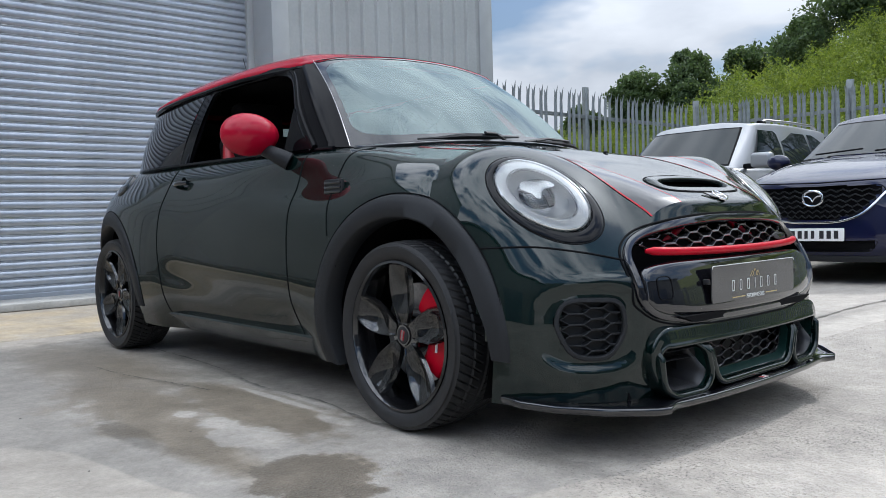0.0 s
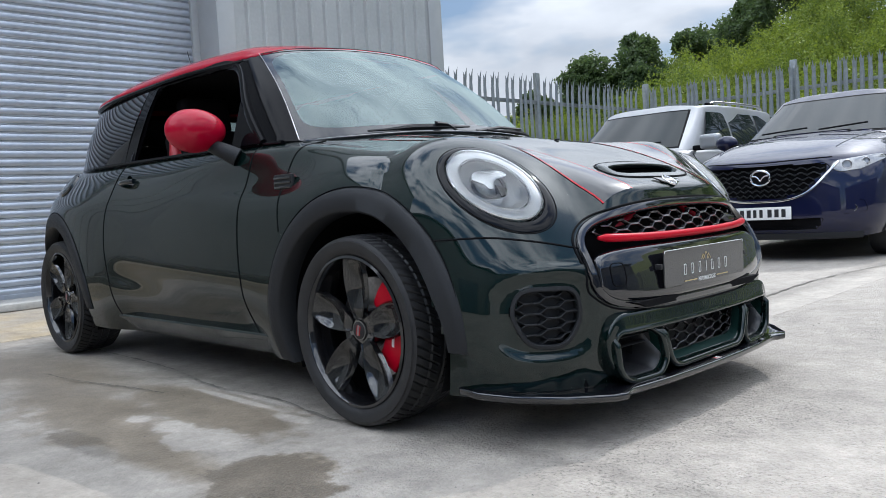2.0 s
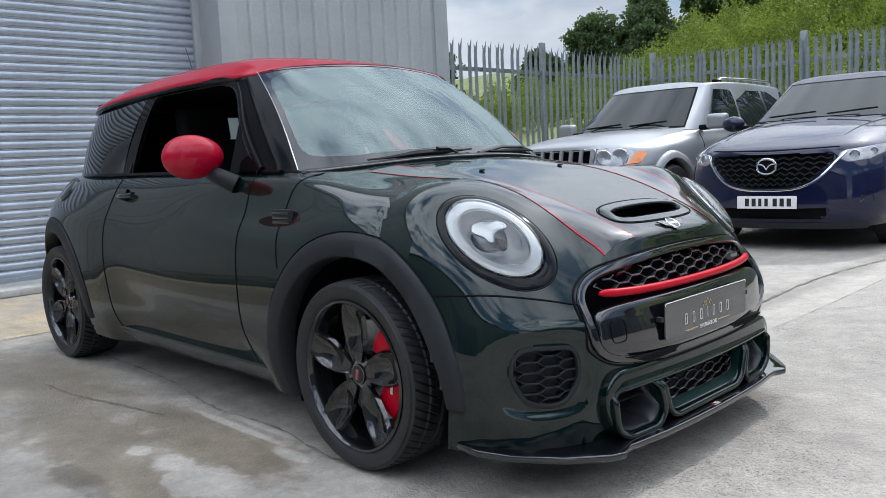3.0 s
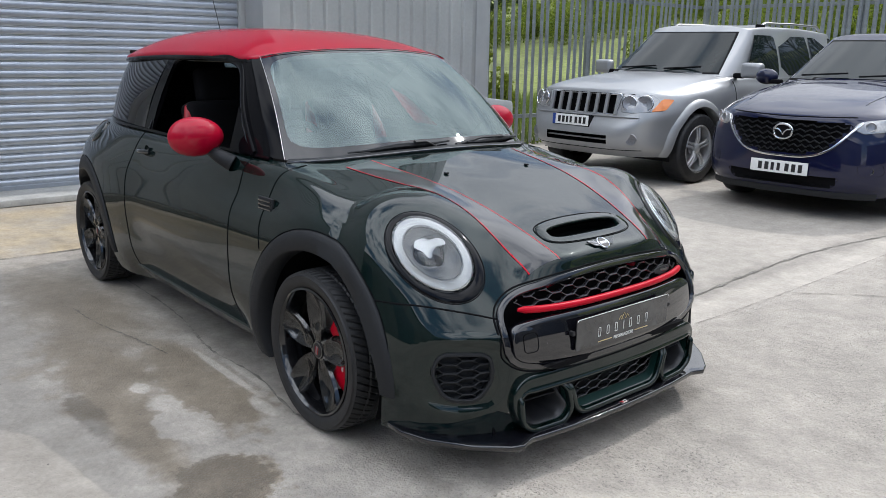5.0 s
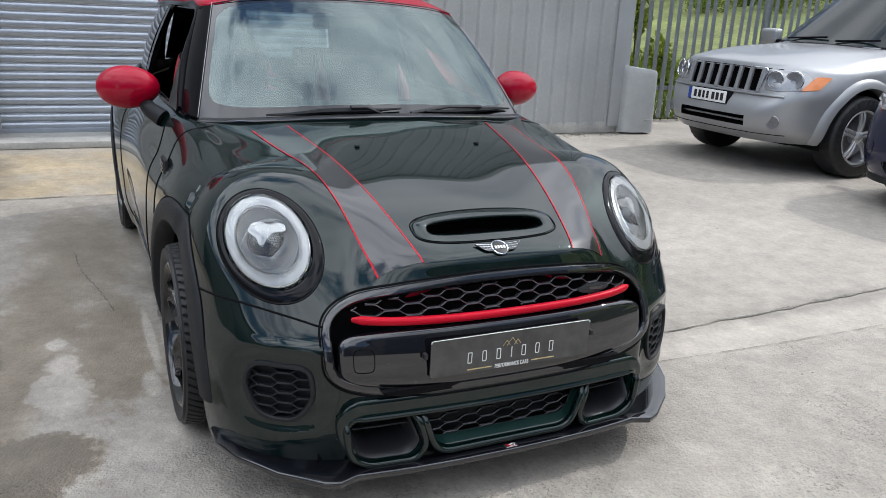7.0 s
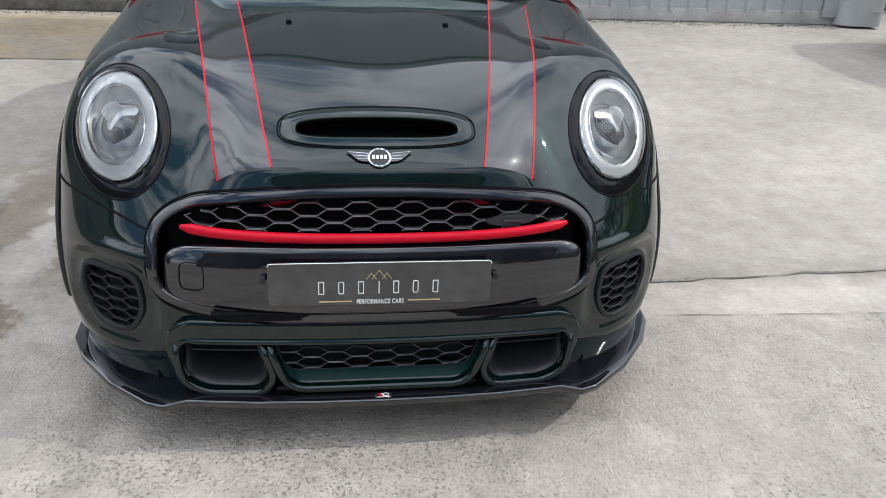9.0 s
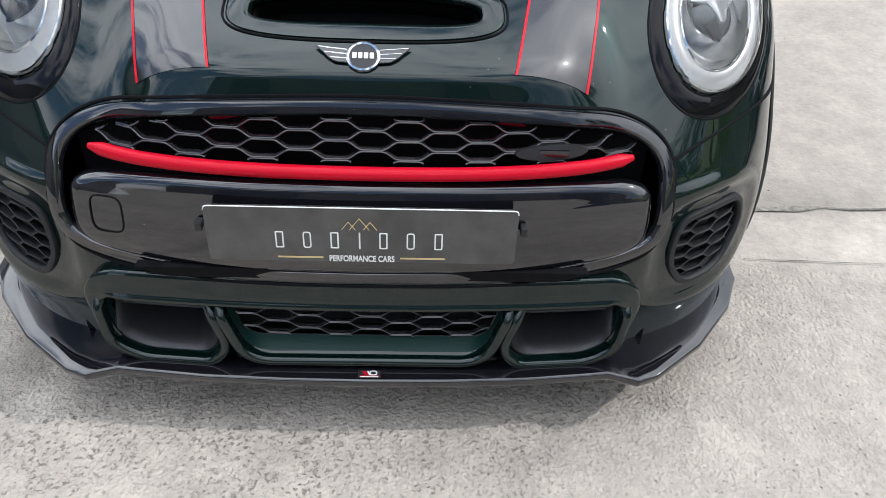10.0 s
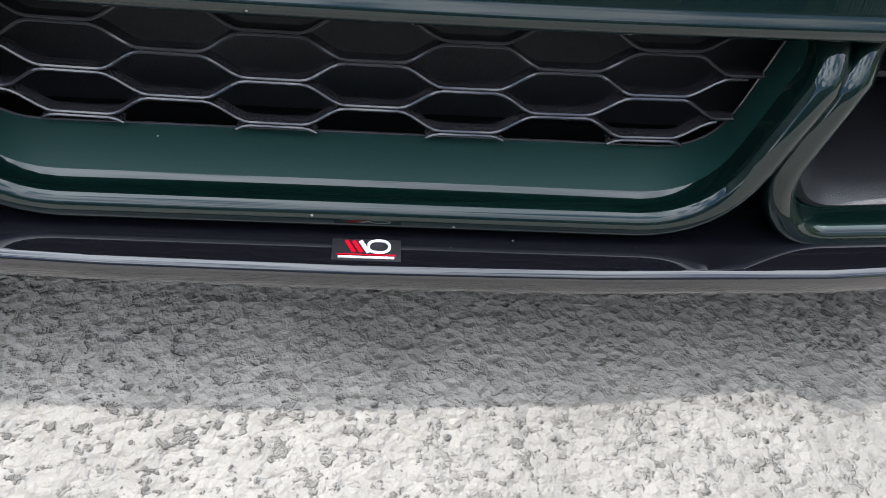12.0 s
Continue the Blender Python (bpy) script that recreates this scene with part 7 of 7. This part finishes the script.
    top = [[(-.40, 0, 1.17), (-.45, .56, 1.145), (-.58, .73, 1.12), (-.95, .81, 1.115), (-1.7, .835, 1.12), (-2.6, .84, 1.12), (-3.3, .78, 1.12), (-3.5, 0, 1.12)], [(-1.12, 0, 1.575), (-1.16, .46, 1.555), (-1.24, .60, 1.53), (-1.42, .65, 1.54), (-1.9, .665, 1.55), (-2.5, .655, 1.53), (-3.1, .60, 1.50), (-3.3, 0, 1.53)], [(-1.30, 0, 1.632), (-1.32, .42, 1.615), (-1.38, .52, 1.605), (-1.5, .56, 1.61), (-1.9, .575, 1.62), (-2.5, .565, 1.60), (-3.0, .52, 1.56), (-3.2, 0, 1.58)], [(-1.8, 0, 1.655), (-1.8, .2, 1.65), (-1.8, .24, 1.65), (-1.9, .26, 1.655), (-2.1, .28, 1.65), (-2.4, .26, 1.645), (-2.7, .2, 1.63), (-2.8, 0, 1.63)]]
    cabin_shell(car, top, BLUE, .675, .535, 1.165, 1.548, -1.30)
    for y0 in (-.48, .08):
        part("wiper", tube(bmesh.new(), [Vector((-.40 - 0.04 * t, y0 + 0.44 * t, 1.205 + 0.03 * t)) for t in np.linspace(0, 1, 6)], 0.009, 6), MATT, car)
    part("underbody", boxed((3.9, 1.4, 0.1), (-1.35, 0, .26), 0.02), MATT, car)
    part("bonnet_seam", tube(bmesh.new(), [fr(y, .875 + 0.03 * abs(y), 0.003) for y in np.linspace(-.55, .55, 20)], 0.004, 5), MATT, car)
    return car


navy_crossover()


# ---- land behind the fences ----
def bank_height(x, y):
    """Level by the yard, then a slope that climbs to the hill on the far side."""
    up = max(0.0, y - 12.5)
    back = max(0.0, -7.5 - x)
    rise = 0.36 * max(0.0, up - 1.0) * (0.40 + 0.60 / (1 + math.exp(-(x + 14.0) / 2.2)))
    return -0.02 + rise + 0.015 * back + 0.12 * noise.noise(Vector((x * 0.3, y * 0.3, 0)))


GRASS_LEAF = leafy("grass_blades", (0.14, 0.20, 0.04), 0.4)
LIME = leafy("lime_leaves", (0.165, 0.225, 0.026), 0.6)
DARK_LEAF = leafy("dark_leaves", (0.075, 0.12, 0.04), 0.5)
BARK = mat("bark", (0.09, 0.075, 0.06), 0.9, grain=0.3, grain_scale=20)


def hillside():
    bm = bmesh.new()
    xs = np.r_[np.linspace(-120, -30, 12), np.linspace(-27, 20, 40), np.linspace(24, 120, 10)]
    ys = np.r_[np.linspace(11.35, 40, 34), np.linspace(44, 170, 14)]
    grid(bm, [[Vector((x, y, bank_height(x, y))) for y in ys] for x in xs])
    tagged(obj("grass_bank", bm, GRASS_GROUND), "rough green grass bank rising behind the fence", "bank", kind="structure")
    bm = bmesh.new()
    xs = np.r_[np.linspace(-120, -30, 10), np.linspace(-27, -6.35, 24)]
    ys = np.linspace(5.1, 11.35, 12)
    grid(bm, [[Vector((x, y, bank_height(x, min(y, 12)) + 0.02)) for y in ys] for x in xs])
    tagged(obj("grass_field", bm, GRASS_GROUND), "green grass field beside the warehouse", "field", kind="structure")


hillside()


def leaf_cloud(centres, radii, counts, size, rng):
    """Points and quads for many small leaves scattered through uneven clumps."""
    verts, faces = [], []
    k = 0
    for c, r, n in zip(centres, radii, counts):
        d = rng.normal(size=(n, 3))
        d /= np.linalg.norm(d, axis=1)[:, None]
        lump = 0.78 + 0.35 * np.sin(d[:, 0] * 5 + c[0]) * np.sin(d[:, 1] * 6 + c[1]) * np.sin(d[:, 2] * 4 + 1)
        pos = np.array(c) + d * np.array(r) * (rng.uniform(0.45, 1.0, (n, 1)) ** 0.6) * lump[:, None]
        a = rng.normal(size=(n, 3))
        a /= np.linalg.norm(a, axis=1)[:, None]
        b = np.cross(a, rng.normal(size=(n, 3)))
        b /= np.linalg.norm(b, axis=1)[:, None]
        s = size * rng.uniform(0.6, 1.4, (n, 1))
        for q in (pos - a * s, pos + b * s * 0.55, pos + a * s, pos - b * s * 0.55):
            verts.append(q)
        idx = np.arange(n)
        faces.append(np.stack([k + idx, k + n + idx, k + 2 * n + idx, k + 3 * n + idx], 1))
        k += 4 * n
    return np.concatenate(verts), np.concatenate(faces)


def leaf_object(name, data, material):
    v, f = data
    me = bpy.data.meshes.new(name)
    me.from_pydata(v.tolist(), [], f.tolist())
    me.materials.append(material)
    return new(name, me)


def tree(x, y, height, spread, material, seed, leaves=13000, leaf=0.10):
    rng = np.random.default_rng(seed)
    z = bank_height(x, y)
    t = thing("tree", "broad leafy tree on the hillside" if material == LIME else "dark green broadleaf tree on the hillside", "tree", (x, y, z), "trees on the hillside")
    pts = [Vector((0.15 * math.sin(i), 0.12 * math.cos(i * 1.3), height * 0.75 * i / 6)) for i in range(7)]
    trunk = part("trunk", tube(bmesh.new(), pts, lambda q: 0.05 * height * (1 - 0.8 * q) * 0.6, 8), BARK, t)
    cs, rs, ns = [], [], []
    for i in range(11):
        a, h = rng.uniform(0, 6.28), rng.uniform(0.30, 0.92)
        wide = spread * math.sin(min(1, (h - 0.1) * 1.15) * math.pi) ** 0.7 * 0.75
        c = (wide * math.cos(a) * rng.uniform(.3, 1), wide * math.sin(a) * rng.uniform(.3, 1), height * h)
        limb = [Vector((0, 0, height * h * 0.6)), Vector(c) * 0.6 + Vector((0, 0, height * h * 0.3)), Vector(c)]
        part("limb", tube(bmesh.new(), limb, lambda q: 0.012 * height * (1 - 0.8 * q), 5), BARK, trunk)
        r = spread * rng.uniform(0.35, 0.62)
        cs.append(c)
        rs.append((r, r, r * 0.72))
        ns.append(leaves // 11)
    crown = leaf_object("crown", leaf_cloud(cs, rs, ns, leaf, rng), material)
    crown.parent = t
    return t


def planting():
    # darker trees: a group straight on, and the wooded shoulder to the far side
    # those from x = 9 on are unseen, added to darken the bonnets' reflections
    for i, (x, y, h, w) in enumerate(((-23, 34, 4.6, 2.2), (-21, 36, 5.6, 2.3), (-18.4, 37, 4.8, 2.2), (-26, 33, 3.4, 2.0), (-24.6, 36, 4.0, 1.9), (-19.8, 34, 3.6, 1.9), (-17.0, 39, 4.6, 2.3), (-15.6, 38, 4.6, 2.6), (-13, 37, 4.8, 3.0), (-9.5, 38, 6, 3.6), (-6, 37, 7, 4), (-2, 38, 7, 4.2), (3, 38, 9, 4.6), (-13.5, 44, 7.5, 4.2), (-8, 45, 8, 4.6), (-1, 46, 8, 5), (9, 40, 11, 5), (15, 38, 11, 5), (22, 36, 11, 5), (-29, 27, 4.4, 2.4), (-33, 22, 5.0, 2.6), (-36, 16, 5.5, 2.8), (-34, 11, 5.0, 2.6), (-31, 7, 4.6, 2.4))):
        tree(x, y, h, w, DARK_LEAF, 100 + i)
    # young pale growth on the bank, too many stems to count
    rng = np.random.default_rng(5)
    cs, rs, ns = [], [], []
    for i in range(420):
        x = rng.uniform(-26, 14)
        y = rng.uniform(15.5, 34)
        if (x < -18 and y < 19) or (x < -11.5 and y < 22.5):
            continue
        h = rng.uniform(1.2, 2.6)
        z = bank_height(x, y)
        cs.append((x, y, z + h * 0.5))
        rs.append((rng.uniform(0.6, 1.1), rng.uniform(0.6, 1.1), h * 0.62))
        ns.append(1800)
    tagged(leaf_object("scrub", leaf_cloud(cs, rs, ns, 0.043, rng), LIME), "pale green young scrub covering the bank", "shrubs", kind="stuff")
    # long grass and a leafy sapling by the fence foot
    n = 26000
    gx, gy = rng.uniform(-17, -6.2, n), rng.uniform(5.2, 13, n)
    m = rng.uniform(0, 1, n) < 0.35
    gx[m], gy[m] = rng.uniform(-6, 14, m.sum()), rng.uniform(11.5, 15, m.sum())
    hh = rng.uniform(0.15, 0.5, n)
    z0 = np.array([bank_height(a, b) for a, b in zip(gx, gy)])
    a = rng.uniform(0, 6.28, n)
    dx, dy = 0.012 * np.cos(a), 0.012 * np.sin(a)
    lx, ly = rng.normal(0, .09, n), rng.normal(0, .09, n)
    v = np.concatenate([np.stack([gx - dx, gy - dy, z0], 1), np.stack([gx + dx, gy + dy, z0], 1), np.stack([gx + lx, gy + ly, z0 + hh], 1)])
    i = np.arange(n)
    tagged(leaf_object("long_grass", (v, np.stack([i, i + n, i + 2 * n], 1)), GRASS_LEAF), "long green grass along the fence", "grass", kind="stuff")
    cs = [(-6.7, 5.9 + 0.35 * k + rng.normal(0, .1), 0.5 + 0.42 * j + rng.normal(0, .1)) for k in range(3) for j in range(4 if k < 2 else 2)]
    sap = thing("sapling", "leafy sapling growing against the fence", "shrub", (0, 0, 0))
    part("stem", tube(bmesh.new(), [Vector((-6.7, 6.1, 0)), Vector((-6.68, 6.15, .9)), Vector((-6.72, 6.1, 2.0))], 0.015, 6), BARK, sap)
    leaf_object("leaves", leaf_cloud(cs, [(0.28, 0.26, 0.3)] * len(cs), [260] * len(cs), 0.045, rng), LIME).parent = sap


planting()


def corner_guard():
    """A pale moulded guard standing at the foot of the building corner."""
    g = thing("corner_guard", "pale grey moulded guard slab at the building corner", "guard", (-5.27, 5.16, 0))
    bm = bmesh.new()
    rows = []
    for z, k in ((0.02, 1.0), (0.10, 1.0), (0.5, 0.98), (0.70, 0.97), (0.755, 0.95), (0.775, 0.88)):
        rows.append([Vector((0.10 * k * math.copysign(abs(math.cos(a)) ** 0.5, math.cos(a)) + 0.04 * math.sin(a), 0.21 * k * math.copysign(abs(math.sin(a)) ** 0.5, math.sin(a)), z - 0.03 * math.sin(a) * (z > 0.6))) for a in (2 * math.pi * i / 40 for i in range(40))])
    vs = grid(bm, rows, closed_v=True)
    bm.faces.new(vs[-1])
    part("slab", bm, GUARD, g)
    part("slot", boxed((0.012, 0.10, 0.012), (0.112, 0.12, 0.17), 0.003), CONCRETE_BLOCK, g)


GUARD = mat("pale_grey_moulding", (0.42, 0.43, 0.42), 0.6, grain=0.05, stain=0.1, stain_scale=4)
corner_guard()


# ---- cracks and joints in the yard ----
GRIT = mat("joint_grit", (0.19, 0.175, 0.15), 0.95, grain=0.4, grain_scale=60, stain=0.3, stain_scale=6)


def crack(points, width, name="joint", label="dark open joint in the concrete"):
    rng = random.Random(int(points[0][0] * 100 + 7))
    base = lerp_curve([(x, y, 0) for x, y in points], 90)
    bm = bmesh.new()
    rows = []
    for i, p in enumerate(base):
        t = (base[min(i + 1, 89)] - base[max(i - 1, 0)]).normalized()
        s = Vector((-t.y, t.x, 0))
        j = s * rng.gauss(0, width * 0.7)
        w = width * rng.choice((0.3, 0.6, 0.9, 1.2, 1.9))
        rows.append([p + j - s * w + Vector((0, 0, 0.0008)), p + j + s * w + Vector((0, 0, 0.0008))])
    grid(bm, rows)
    tagged(obj(name, bm, GRIT, False), label, "joint", kind="structure")


crack([(-3.33, -.60), (-2.4, -.70), (-1.4, -.74), (-.95, -.80), (-.55, -.78), (-.13, -.83), (.05, -.80)], 0.004)
crack([(-.03, .95), (-.06, 1.5), (-.12, 2.4), (-.16, 3.6), (-.03, 4.7), (-.1, 8)], 0.008)
crack([(.20, .95), (.225, 1.7), (.22, 2.8), (.20, 4.2), (.22, 7)], 0.0013, "saw_cut", "thin sawn line beside the joint")
crack([(-3.345, -9), (-3.35, -2.2), (-3.34, -1.2), (-3.35, 0), (-3.36, 1.2)], 0.008)
crack([(-2.0, -1.12), (-1.7, -1.10), (-1.35, -1.03), (-1.05, -.98)], 0.003, "crack", "fine crack in the concrete")
crack([(.25, 2.35), (.6, 2.7), (1.1, 3.2), (1.5, 4.2)], 0.003, "crack", "fine crack in the concrete")


def crumbs(name, spots, low, high, material, label, category, seed):
    """Many small angular bits lying on the ground, as one object."""
    rng = np.random.default_rng(seed)
    n = len(spots)
    s = rng.uniform(low, high, n)
    base = np.array([(1, 0, 0), (-0.5, 0.87, 0), (-0.5, -0.87, 0), (0.1, 0.05, 0.9)])
    verts = np.zeros((n, 4, 3))
    a = rng.uniform(0, 6.28, n)
    for k in range(4):
        r = s * rng.uniform(0.6, 1.2, n)
        x, y, z = base[k]
        verts[:, k, 0] = spots[:, 0] + r * (x * np.cos(a) - y * np.sin(a))
        verts[:, k, 1] = spots[:, 1] + r * (x * np.sin(a) + y * np.cos(a))
        verts[:, k, 2] = r * z * 0.8 - 0.004
    i = np.arange(n) * 4
    faces = np.concatenate([np.stack([i, i + 1, i + 3], 1), np.stack([i + 1, i + 2, i + 3], 1), np.stack([i + 2, i, i + 3], 1)])
    tagged(leaf_object(name, (verts.reshape(-1, 3), faces), material), label, category, kind="stuff")


def litter():
    rng = np.random.default_rng(11)
    n = 1100
    x = WALL_X + 0.04 + np.abs(rng.normal(0, 0.10, n))
    y = np.where(rng.uniform(0, 1, n) < 0.6, rng.uniform(2.0, 5.0, n), rng.uniform(-6.5, -1.9, n))
    x = np.where(y < 0, x + 0.16, x)
    crumbs("wall_foot_litter", np.stack([x, y], 1), 0.004, 0.013, MOSS, "dark soil crumbs and moss along the wall foot", "litter", 12)
    n = 260
    crumbs("pebbles", np.stack([rng.uniform(-3.2, 4.5, n), rng.uniform(-2.6, 5.5, n)], 1), 0.002, 0.006, PEBBLE, "tiny loose stones scattered on the concrete", "stones", 13)


MOSS = mat("soil_and_moss", (0.06, 0.06, 0.035), 0.95, grain=0.4, grain_scale=20)
PEBBLE = mat("loose_stone", (0.20, 0.185, 0.165), 0.9, grain=0.3, grain_scale=30)
litter()


def yard_edge():
    """Plain unseen sheds, added behind the camera to close the yard and darken reflections."""
    for name, at, size in (("unseen_shed", (2.0, -15.5, 2.6), (26, 6, 5.2)), ("unseen_shed", (19.0, 2.0, 2.4), (6, 22, 4.8))):
        sh = thing(name, "plain grey steel shed added out of view across the yard", "building", (at[0], at[1], 0), kind="structure")
        part("shed_wall", boxed(size, (0, 0, at[2]), 0.03), SHED_WALL, sh)
        part("shed_roof", boxed((size[0] + 0.4, size[1] + 0.4, 0.25), (0, 0, size[2] + 0.12), 0.03), SHED_ROOF, sh)
        inner = 1 if size[0] > size[1] else 0
        for k in (-0.3, 0.0, 0.3):
            p = (k * size[0], size[1] / 2 + 0.01, 1.6) if inner else (-size[0] / 2 - 0.01, k * size[1], 1.6)
            part("shed_door", boxed((3.2, 0.06, 3.2) if inner else (0.06, 3.2, 3.2), p, 0.01), SHED_DOOR, sh)


SHED_WALL = mat("slate_cladding", (0.14, 0.15, 0.155), 0.5, stain=0.2, stain_scale=0.8)
SHED_ROOF = mat("dark_roof_sheet", (0.10, 0.11, 0.12), 0.5, stain=0.2)
SHED_DOOR = mat("dark_blue_door", (0.06, 0.08, 0.11), 0.4, stain=0.1)
yard_edge()
